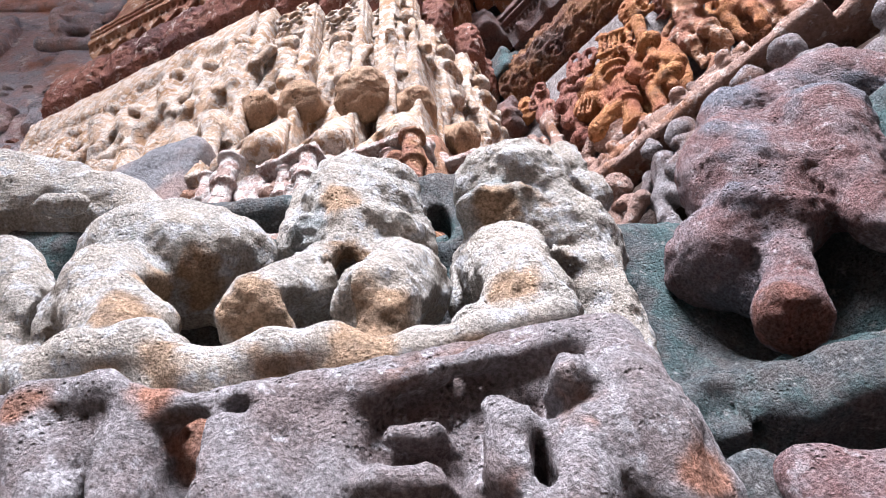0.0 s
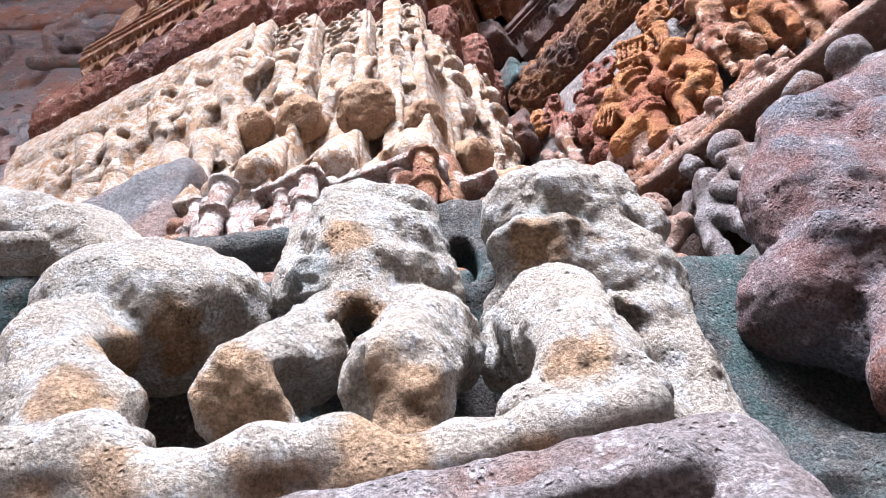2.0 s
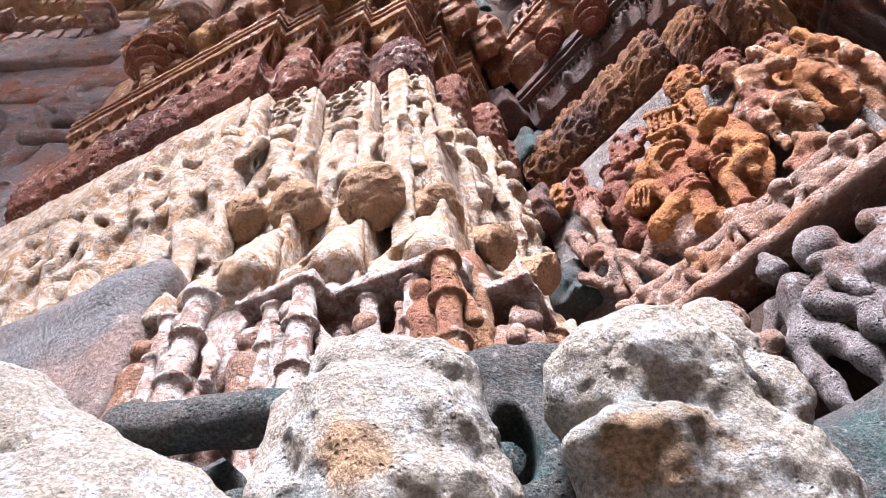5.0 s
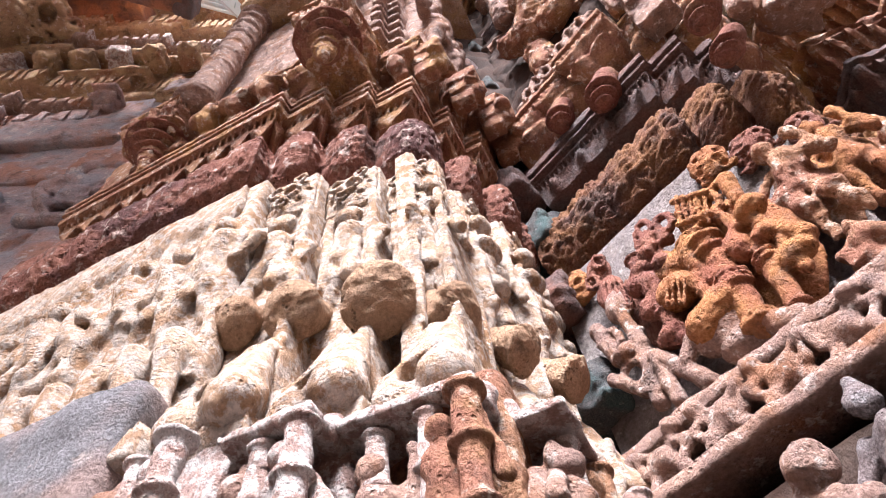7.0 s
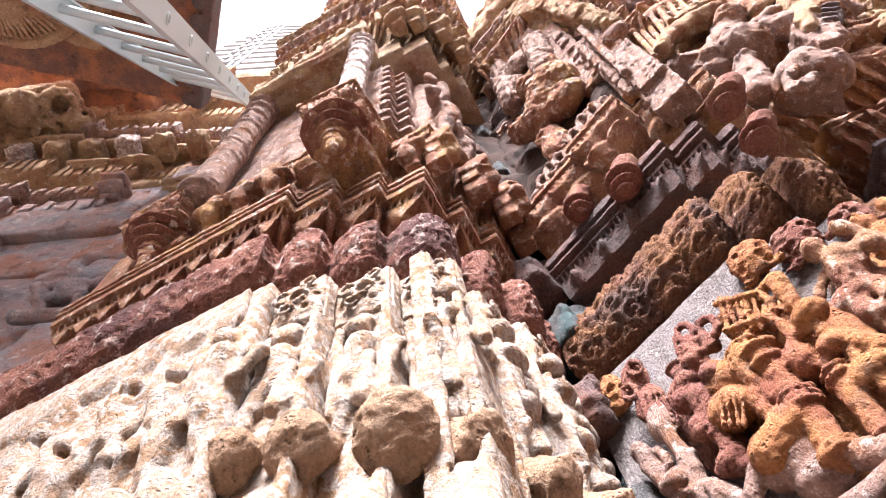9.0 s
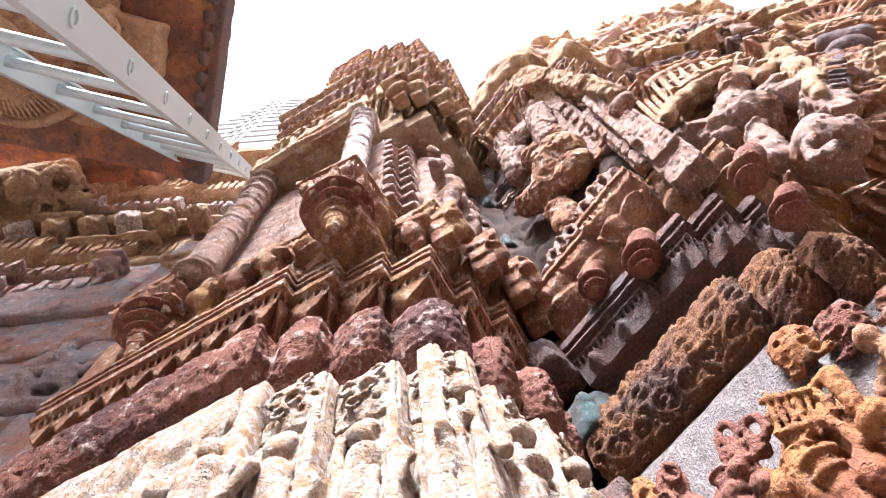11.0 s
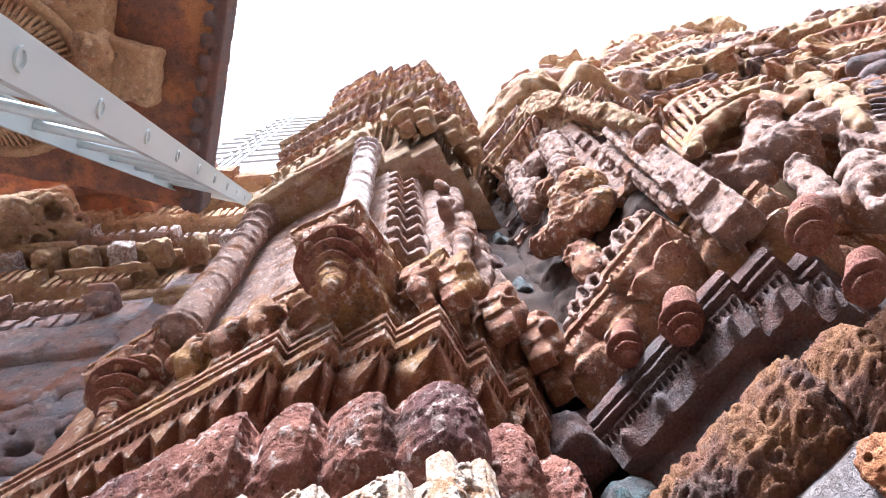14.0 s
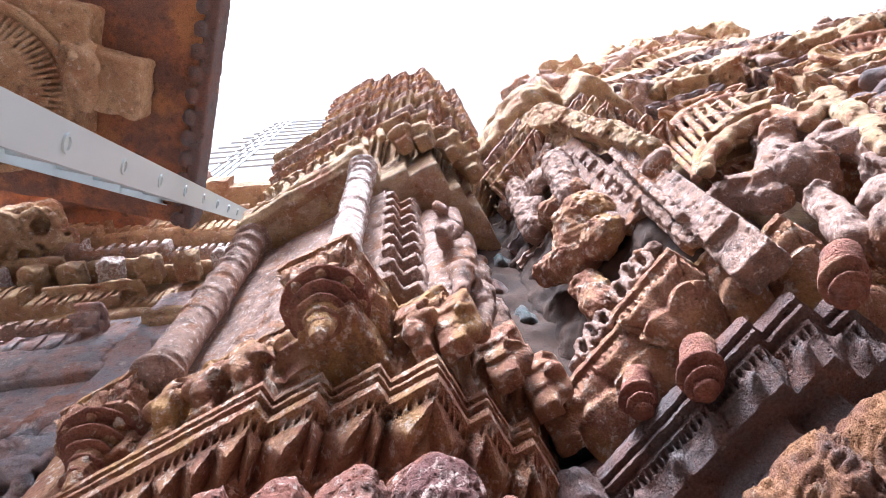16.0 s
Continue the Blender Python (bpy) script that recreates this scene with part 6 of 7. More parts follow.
part("pierced_block", carve([
    C(SIDE.w(-0.327, -0.050, 3.264), SIDE.w(-0.338, -0.050, 3.255), 0.0068, 0.0068), C(SIDE.w(-0.338, -0.050, 3.255), SIDE.w(-0.351, -0.050, 3.269), 0.0068, 0.0068),
    C(SIDE.w(-0.351, -0.050, 3.269), SIDE.w(-0.358, -0.050, 3.295), 0.0068, 0.0069), C(SIDE.w(-0.358, -0.050, 3.295), SIDE.w(-0.355, -0.050, 3.320), 0.0069, 0.0070),
    C(SIDE.w(-0.355, -0.050, 3.320), SIDE.w(-0.343, -0.050, 3.328), 0.0070, 0.0070), C(SIDE.w(-0.343, -0.050, 3.328), SIDE.w(-0.331, -0.050, 3.316), 0.0070, 0.0070),
    C(SIDE.w(-0.331, -0.050, 3.316), SIDE.w(-0.324, -0.050, 3.289), 0.0070, 0.0069), C(SIDE.w(-0.324, -0.050, 3.289), SIDE.w(-0.327, -0.050, 3.264), 0.0069, 0.0068),
    C(SIDE.w(-0.289, -0.050, 3.277), SIDE.w(-0.300, -0.050, 3.270), 0.0068, 0.0068), C(SIDE.w(-0.300, -0.050, 3.270), SIDE.w(-0.313, -0.050, 3.284), 0.0068, 0.0069),
    C(SIDE.w(-0.313, -0.050, 3.284), SIDE.w(-0.320, -0.050, 3.310), 0.0069, 0.0070), C(SIDE.w(-0.320, -0.050, 3.310), SIDE.w(-0.316, -0.050, 3.333), 0.0070, 0.0071),
    C(SIDE.w(-0.316, -0.050, 3.333), SIDE.w(-0.306, -0.050, 3.344), 0.0071, 0.0071), C(SIDE.w(-0.306, -0.050, 3.344), SIDE.w(-0.293, -0.050, 3.331), 0.0071, 0.0070),
    C(SIDE.w(-0.293, -0.050, 3.331), SIDE.w(-0.287, -0.050, 3.304), 0.0070, 0.0069), C(SIDE.w(-0.287, -0.050, 3.304), SIDE.w(-0.289, -0.050, 3.277), 0.0069, 0.0068),
    C(SIDE.w(-0.253, -0.050, 3.278), SIDE.w(-0.264, -0.050, 3.270), 0.0068, 0.0068), C(SIDE.w(-0.264, -0.050, 3.270), SIDE.w(-0.276, -0.050, 3.283), 0.0068, 0.0068),
    C(SIDE.w(-0.276, -0.050, 3.283), SIDE.w(-0.282, -0.050, 3.309), 0.0068, 0.0069), C(SIDE.w(-0.282, -0.050, 3.309), SIDE.w(-0.278, -0.050, 3.334), 0.0069, 0.0070),
    C(SIDE.w(-0.278, -0.050, 3.334), SIDE.w(-0.268, -0.050, 3.345), 0.0070, 0.0071), C(SIDE.w(-0.268, -0.050, 3.345), SIDE.w(-0.255, -0.050, 3.331), 0.0071, 0.0070),
    C(SIDE.w(-0.255, -0.050, 3.331), SIDE.w(-0.249, -0.050, 3.303), 0.0070, 0.0069), C(SIDE.w(-0.249, -0.050, 3.303), SIDE.w(-0.253, -0.050, 3.278), 0.0069, 0.0068),
    C(SIDE.w(-0.390, -0.025, 3.307), SIDE.w(-0.274, -0.025, 3.333), 0.0182, 0.0183)], res=0.0038, k=0.006, rough=0.0012, rscale=40, seed=274, pit=0.006, pscale=60), PINK, side, "pierced scroll end block")
part("pierced_block", carve([
    C(SIDE.w(-0.140, -0.050, 3.315), SIDE.w(-0.153, -0.050, 3.304), 0.0081, 0.0080), C(SIDE.w(-0.153, -0.050, 3.304), SIDE.w(-0.165, -0.050, 3.318), 0.0080, 0.0081),
    C(SIDE.w(-0.165, -0.050, 3.318), SIDE.w(-0.171, -0.050, 3.351), 0.0081, 0.0082), C(SIDE.w(-0.171, -0.050, 3.351), SIDE.w(-0.165, -0.050, 3.382), 0.0082, 0.0084),
    C(SIDE.w(-0.165, -0.050, 3.382), SIDE.w(-0.151, -0.050, 3.394), 0.0084, 0.0084), C(SIDE.w(-0.151, -0.050, 3.394), SIDE.w(-0.138, -0.050, 3.377), 0.0084, 0.0084),
    C(SIDE.w(-0.138, -0.050, 3.377), SIDE.w(-0.134, -0.050, 3.344), 0.0084, 0.0082), C(SIDE.w(-0.134, -0.050, 3.344), SIDE.w(-0.140, -0.050, 3.315), 0.0082, 0.0081),
    C(SIDE.w(-0.105, -0.050, 3.312), SIDE.w(-0.118, -0.050, 3.302), 0.0081, 0.0080), C(SIDE.w(-0.118, -0.050, 3.302), SIDE.w(-0.131, -0.050, 3.316), 0.0080, 0.0081),
    C(SIDE.w(-0.131, -0.050, 3.316), SIDE.w(-0.135, -0.050, 3.347), 0.0081, 0.0082), C(SIDE.w(-0.135, -0.050, 3.347), SIDE.w(-0.128, -0.050, 3.380), 0.0082, 0.0084),
    C(SIDE.w(-0.128, -0.050, 3.380), SIDE.w(-0.114, -0.050, 3.389), 0.0084, 0.0084), C(SIDE.w(-0.114, -0.050, 3.389), SIDE.w(-0.101, -0.050, 3.374), 0.0084, 0.0084),
    C(SIDE.w(-0.101, -0.050, 3.374), SIDE.w(-0.098, -0.050, 3.341), 0.0084, 0.0082), C(SIDE.w(-0.098, -0.050, 3.341), SIDE.w(-0.105, -0.050, 3.312), 0.0082, 0.0081),
    C(SIDE.w(-0.183, -0.050, 3.294), SIDE.w(-0.197, -0.050, 3.284), 0.0080, 0.0079), C(SIDE.w(-0.197, -0.050, 3.284), SIDE.w(-0.209, -0.050, 3.298), 0.0079, 0.0080),
    C(SIDE.w(-0.209, -0.050, 3.298), SIDE.w(-0.215, -0.050, 3.330), 0.0080, 0.0082), C(SIDE.w(-0.215, -0.050, 3.330), SIDE.w(-0.210, -0.050, 3.361), 0.0082, 0.0083),
    C(SIDE.w(-0.210, -0.050, 3.361), SIDE.w(-0.197, -0.050, 3.371), 0.0083, 0.0083), C(SIDE.w(-0.197, -0.050, 3.371), SIDE.w(-0.183, -0.050, 3.356), 0.0083, 0.0083),
    C(SIDE.w(-0.183, -0.050, 3.356), SIDE.w(-0.178, -0.050, 3.323), 0.0083, 0.0081), C(SIDE.w(-0.178, -0.050, 3.323), SIDE.w(-0.183, -0.050, 3.294), 0.0081, 0.0080),
    C(SIDE.w(-0.216, -0.025, 3.365), SIDE.w(-0.081, -0.025, 3.387), 0.0214, 0.0216)], res=0.0038, k=0.006, rough=0.0012, rscale=40, seed=275, pit=0.006, pscale=60), PINK, side, "pierced scroll end block")
part("lotus_bracket", carve([
    E(SIDE.w(-0.306, -0.040, 3.042), (0.0385, 0.0385, 0.0115), SIDE.axes), E(SIDE.w(-0.308, -0.040, 3.018), (0.0296, 0.0300, 0.0084), SIDE.axes),
    E(SIDE.w(-0.311, -0.040, 3.004), (0.0188, 0.0192, 0.0090), SIDE.axes), C(SIDE.w(-0.288, -0.030, 3.097), SIDE.w(-0.309, -0.030, 3.058), 0.0279, 0.0312)], res=0.003, k=0.004, rough=0.0016, rscale=60, seed=280), RUST_RED, side, "round hanging lotus bracket")
part("lotus_bracket", carve([
    E(SIDE.w(-0.190, -0.040, 2.959), (0.0444, 0.0444, 0.0133), SIDE.axes), E(SIDE.w(-0.197, -0.040, 2.936), (0.0341, 0.0346, 0.0096), SIDE.axes),
    E(SIDE.w(-0.201, -0.040, 2.920), (0.0217, 0.0222, 0.0104), SIDE.axes), C(SIDE.w(-0.167, -0.030, 3.018), SIDE.w(-0.191, -0.030, 2.974), 0.0324, 0.0360)], res=0.003, k=0.004, rough=0.0016, rscale=60, seed=281), RUST_RED, side, "round hanging lotus bracket")
part("lotus_bracket", carve([
    E(SIDE.w(0.057, -0.040, 2.865), (0.0405, 0.0405, 0.0121), SIDE.axes), E(SIDE.w(0.048, -0.040, 2.845), (0.0312, 0.0316, 0.0088), SIDE.axes),
    E(SIDE.w(0.042, -0.040, 2.834), (0.0198, 0.0203, 0.0095), SIDE.axes), C(SIDE.w(0.087, -0.030, 2.912), SIDE.w(0.059, -0.030, 2.879), 0.0295, 0.0329)], res=0.003, k=0.004, rough=0.0016, rscale=60, seed=282), RUST_RED, side, "round hanging lotus bracket")
part("lotus_bracket", carve([
    E(SIDE.w(0.026, -0.040, 2.697), (0.0346, 0.0346, 0.0104), SIDE.axes), E(SIDE.w(0.020, -0.040, 2.683), (0.0267, 0.0270, 0.0075), SIDE.axes),
    E(SIDE.w(0.015, -0.040, 2.674), (0.0170, 0.0173, 0.0081), SIDE.axes), C(SIDE.w(0.050, -0.030, 2.733), SIDE.w(0.028, -0.030, 2.708), 0.0250, 0.0280)], res=0.003, k=0.004, rough=0.0016, rscale=60, seed=283), RUST_RED, side, "round hanging lotus bracket")
for i in range(6):
    part("ledge_course", course(SIDE, [(-0.4, -0.05), (0.03, -0.02), (0.12, 0.05), (0.2, 0.45), (0.3, 0.9)], lip(3.42 + i * 0.16, -0.09 + 0.012 * i, 0.09, 0.06), seg=0.011, rough=0.008, rscale=22, seed=290 + i, mod=notched(0.055, 0.025, 3.405 + i * 0.16), pit=0.008, pscale=44), (PURPLE, PINK, PURPLE)[i % 3], side, sharp=55)
S_TOP = [(-0.3, -0.1), (-0.02, -0.1), (-0.02, -0.04), (0.1, -0.04), (0.1, 0.06), (0.24, 0.06), (0.24, 0.3), (0.32, 0.3), (0.34, 0.9)]
part("tower_body", course(SIDE, S_TOP, [(-0.06, 4.3), (-0.06, 5.6)], seg=0.08, rough=0.01, back=0.2), OCHRE, side)
for i, z in enumerate((4.6, 4.78, 4.96)):
    part("tower_cornice", course(SIDE, S_TOP, lip(z, 0.01, 0.13, 0.07), seg=0.012, rough=0.006, rscale=25, seed=300 + i, mod=notched(0.05, 0.025, z - 0.015)), (RUST, OCHRE, PINK)[i], side, sharp=55)
part("rough_course", carve([B(SIDE.w(-0.08, 0.1, 5.3), (0.24, 0.22, 0.2), SIDE.axes, 0.05), B(SIDE.w(0.08, 0.1, 5.25), (0.14, 0.16, 0.1), turned(SIDE.axes, rng, 0.2), 0.02), B(SIDE.w(0.25, 0.45, 5.2), (0.12, 0.4, 0.12), SIDE.axes, 0.04)], res=0.013, k=0.015, rough=0.022, rscale=12, seed=304), OCHRE, side, "rough ochre rubble course")

# ---- the central mass of the temple ----
THIRD = Frame(1.1, 0.62, 12)
mass = thing("temple_wall", (1.9, 1.2, 0), "towering carved temple wall of brown and mauve sandstone", "temple wall")
WIDE = [(-0.05, 0.6), (0.0, 0.02), (0.22, 0.0), (0.22, -0.05), (0.5, -0.05), (0.5, 0.02), (0.8, 0.02), (0.8, -0.06), (1.2, -0.06), (1.2, 0.0), (1.75, 0.0)]
part("body", course(THIRD, WIDE, [(-0.08, 0), (-0.08, 3.3), (-0.02, 4.2), (0.02, 5.0), (0.03, 5.55), (-0.06, 5.7)], seg=0.06, rough=0.02, rscale=8, back=0.3, seed=310), OCHRE, mass)
for i, (z, d, m) in enumerate(((2.35, 0.02, RED), (2.6, 0.04, ORANGE), (3.0, 0.06, PURPLE), (3.22, 0.05, RUST), (3.5, 0.03, RUST), (4.3, 0.05, RUST), (4.75, 0.06, PINK), (4.9, 0.07, OCHRE), (5.15, 0.07, RUST), (5.35, 0.06, PURPLE))):
    part("ledge_course", course(THIRD, WIDE, lip(z, d, 0.13, 0.09), seg=0.013, rough=0.007, rscale=24, seed=320 + i, mod=notched(0.06, 0.03, z - 0.015), pit=0.008, pscale=36), m, mass, sharp=55)
FT = Face(THIRD, 0, 0)
for i, (s, z, h, m) in enumerate(((0.33, 3.6, 0.55, RUST), (0.55, 3.6, 0.5, OCHRE), (0.2, 4.0, 0.3, PINK), (0.45, 4.05, 0.3, RUST), (0.75, 3.7, 0.5, RUST), (1.0, 3.8, 0.5, OCHRE), (0.9, 4.4, 0.4, RUST), (1.3, 4.4, 0.5, OCHRE), (0.4, 2.68, 0.25, ORANGE), (0.15, 2.68, 0.25, RUST), (0.6, 2.68, 0.25, RUST))):
    prims = (crouched(FT, s, z, h * 0.8, 0.07, rng) if i % 3 == 1 else []) + corbel(FT, s, z, h * 0.5, h * 0.5, 0.16, rng) + rubble(FT, s, z + h * 0.4, h * 0.7, h * 0.5, 0.06, rng, 5)
    part("bracket_figure", carve(prims, res=0.006, k=0.008, rough=0.007, rscale=26, seed=330 + i, pit=0.011, pscale=40), m, mass, "large bulging carved bracket")
part("ribbed_arch", carve([
    C(THIRD.w(-0.085, -0.110, 4.544), THIRD.w(0.030, -0.110, 4.742), 0.0225, 0.0242), C(THIRD.w(0.030, -0.110, 4.742), THIRD.w(0.174, -0.110, 4.931), 0.0242, 0.0259),
    C(THIRD.w(0.174, -0.110, 4.931), THIRD.w(0.300, -0.110, 4.995), 0.0259, 0.0267), C(THIRD.w(0.300, -0.110, 4.995), THIRD.w(0.414, -0.110, 4.970), 0.0267, 0.0269),
    C(THIRD.w(-0.196, -0.130, 3.980), THIRD.w(-0.099, -0.130, 4.173), 0.0182, 0.0198), C(THIRD.w(-0.099, -0.130, 4.173), THIRD.w(0.020, -0.130, 4.355), 0.0198, 0.0214),
    C(THIRD.w(0.020, -0.130, 4.355), THIRD.w(0.153, -0.130, 4.480), 0.0214, 0.0227), C(THIRD.w(0.153, -0.130, 4.480), THIRD.w(0.300, -0.130, 4.557), 0.0227, 0.0237),
    C(THIRD.w(-0.075, -0.110, 4.557), THIRD.w(-0.164, -0.110, 4.062), 0.0126, 0.0105), C(THIRD.w(-0.025, -0.110, 4.649), THIRD.w(-0.119, -0.110, 4.151), 0.0130, 0.0109),
    C(THIRD.w(0.031, -0.110, 4.740), THIRD.w(-0.069, -0.110, 4.247), 0.0134, 0.0113), C(THIRD.w(0.100, -0.110, 4.836), THIRD.w(-0.012, -0.110, 4.341), 0.0139, 0.0118),
    C(THIRD.w(0.175, -0.110, 4.928), THIRD.w(0.049, -0.110, 4.426), 0.0144, 0.0122), C(THIRD.w(0.243, -0.110, 4.973), THIRD.w(0.119, -0.110, 4.502), 0.0147, 0.0126),
    C(THIRD.w(0.301, -0.110, 4.991), THIRD.w(0.186, -0.110, 4.553), 0.0148, 0.0129), C(THIRD.w(0.357, -0.110, 4.980), THIRD.w(0.265, -0.110, 4.604), 0.0149, 0.0133),
    C(THIRD.w(0.407, -0.110, 4.961), THIRD.w(0.336, -0.110, 4.636), 0.0149, 0.0135), C(THIRD.w(0.006, -0.040, 4.614), THIRD.w(0.494, -0.040, 5.065), 0.0570, 0.0683),
    C(THIRD.w(-0.070, -0.030, 4.587), THIRD.w(0.204, -0.030, 4.932), 0.0510, 0.0581)], res=0.0055, k=0.006, rough=0.002, rscale=40, seed=345), RUST, mass, "half-round ribbed arch ornament")
part("arch_hood", carve([
    C(THIRD.w(-0.213, -0.180, 3.864), THIRD.w(-0.101, -0.180, 4.058), 0.0248, 0.0273), C(THIRD.w(-0.101, -0.180, 4.058), THIRD.w(0.048, -0.180, 4.186), 0.0273, 0.0292),
    C(THIRD.w(0.048, -0.180, 4.186), THIRD.w(0.190, -0.180, 4.209), 0.0292, 0.0301), C(THIRD.w(0.190, -0.180, 4.209), THIRD.w(0.203, -0.180, 4.033), 0.0301, 0.0285),
    C(THIRD.w(0.203, -0.180, 4.033), THIRD.w(0.353, -0.180, 4.152), 0.0285, 0.0304), C(THIRD.w(0.353, -0.180, 4.152), THIRD.w(0.248, -0.180, 3.847), 0.0304, 0.0270),
    C(THIRD.w(0.248, -0.180, 3.847), THIRD.w(0.153, -0.180, 3.617), 0.0270, 0.0243), C(THIRD.w(-0.102, -0.100, 4.141), THIRD.w(0.026, -0.100, 4.363), 0.0348, 0.0382),
    C(THIRD.w(0.026, -0.100, 4.363), THIRD.w(0.195, -0.100, 4.509), 0.0382, 0.0410), C(THIRD.w(0.195, -0.100, 4.509), THIRD.w(0.358, -0.100, 4.535), 0.0410, 0.0422),
    C(THIRD.w(0.358, -0.100, 4.535), THIRD.w(0.373, -0.100, 4.335), 0.0422, 0.0400), C(THIRD.w(0.373, -0.100, 4.335), THIRD.w(0.544, -0.100, 4.470), 0.0400, 0.0427),
    C(THIRD.w(0.544, -0.100, 4.470), THIRD.w(0.424, -0.100, 4.123), 0.0427, 0.0379), C(THIRD.w(0.424, -0.100, 4.123), THIRD.w(0.316, -0.100, 3.860), 0.0379, 0.0341),
    bar(THIRD.w(0.057, -0.060, 4.368), THIRD.w(0.221, -0.060, 4.420), 0.0724, 0.0434, 0.006), bar(THIRD.w(0.221, -0.060, 4.420), THIRD.w(0.384, -0.060, 4.097), 0.0853, 0.0502, 0.006),
    bar(THIRD.w(-0.038, -0.140, 4.210), THIRD.w(0.121, -0.140, 4.347), 0.0583, 0.0202, 0.004), bar(THIRD.w(0.121, -0.140, 4.347), THIRD.w(0.274, -0.140, 4.372), 0.0625, 0.0216, 0.004),
    bar(THIRD.w(0.288, -0.140, 4.184), THIRD.w(0.449, -0.140, 4.311), 0.0609, 0.0234, 0.004), bar(THIRD.w(0.449, -0.140, 4.311), THIRD.w(0.234, -0.140, 3.739), 0.0651, 0.0250, 0.004)], res=0.006, k=0.008, rough=0.01, rscale=20, seed=346, pit=0.005, pscale=60), OCHRE, mass, "thick broken arch hood")
part("figure_group", carve([
    bar(THIRD.w(-0.159, -0.110, 3.849), THIRD.w(-0.017, -0.110, 3.840), 0.0387, 0.0309, 0.006), bar(THIRD.w(0.156, -0.120, 3.687), THIRD.w(0.144, -0.120, 3.486), 0.0464, 0.0348, 0.006),
    bar(THIRD.w(0.078, -0.110, 3.979), THIRD.w(0.044, -0.110, 3.728), 0.0508, 0.0423, 0.006), bar(THIRD.w(-0.066, -0.120, 3.311), THIRD.w(-0.051, -0.120, 3.204), 0.0630, 0.0536, 0.006),
    E(THIRD.w(0.130, -0.160, 4.083), (0.0616, 0.0600, 0.0528), THIRD.axes), E(THIRD.w(0.025, -0.140, 3.765), (0.0849, 0.0700, 0.0695), THIRD.axes),
    C(THIRD.w(0.132, -0.120, 4.076), THIRD.w(-0.073, -0.120, 3.799), 0.0573, 0.0423), C(THIRD.w(0.144, -0.140, 3.891), THIRD.w(0.212, -0.140, 3.796), 0.0414, 0.0528),
    E(THIRD.w(0.193, -0.160, 3.907), (0.0462, 0.0500, 0.0378), THIRD.axes), C(THIRD.w(-0.044, -0.100, 3.860), THIRD.w(-0.149, -0.100, 3.835), 0.0397, 0.0308),
    C(THIRD.w(-0.113, -0.160, 3.470), THIRD.w(-0.198, -0.160, 3.230), 0.0331, 0.0377), E(THIRD.w(-0.113, -0.160, 3.470), (0.0430, 0.0500, 0.0331), THIRD.axes),
    E(THIRD.w(-0.103, -0.160, 3.189), (0.0879, 0.0800, 0.0674), THIRD.axes), C(THIRD.w(0.227, -0.130, 3.767), THIRD.w(0.190, -0.130, 3.549), 0.0566, 0.0445),
    E(THIRD.w(0.378, -0.110, 3.845), (0.1075, 0.0600, 0.0430), THIRD.axes), C(THIRD.w(-0.001, -0.090, 3.840), THIRD.w(0.053, -0.090, 3.746), 0.0596, 0.0582),
    C(THIRD.w(-0.171, -0.080, 3.874), THIRD.w(-0.079, -0.080, 3.732), 0.0469, 0.0451), E(THIRD.w(-0.025, -0.180, 3.443), (0.0667, 0.1000, 0.0501), THIRD.axes, k=0.01, cut=True),
    C(THIRD.w(0.060, -0.100, 3.498), THIRD.w(0.083, -0.100, 3.387), 0.0600, 0.0579), C(THIRD.w(-0.174, -0.220, 3.053), THIRD.w(-0.201, -0.220, 3.022), 0.0119, 0.0116),
    C(THIRD.w(-0.201, -0.220, 3.022), THIRD.w(-0.223, -0.220, 3.006), 0.0116, 0.0114), C(THIRD.w(-0.223, -0.220, 3.006), THIRD.w(-0.236, -0.220, 3.009), 0.0114, 0.0114),
    C(THIRD.w(-0.236, -0.220, 3.009), THIRD.w(-0.236, -0.220, 3.030), 0.0114, 0.0115), C(THIRD.w(-0.236, -0.220, 3.030), THIRD.w(-0.222, -0.220, 3.065), 0.0115, 0.0118),
    C(THIRD.w(-0.222, -0.220, 3.065), THIRD.w(-0.198, -0.220, 3.104), 0.0118, 0.0121), C(THIRD.w(-0.198, -0.220, 3.104), THIRD.w(-0.169, -0.220, 3.135), 0.0121, 0.0124),
    C(THIRD.w(-0.169, -0.220, 3.135), THIRD.w(-0.146, -0.220, 3.149), 0.0124, 0.0126)], res=0.006, k=0.007, rough=0.009, rscale=30, seed=347, pit=0.006, pscale=60), PINK, mass, "eroded figures under the hood")
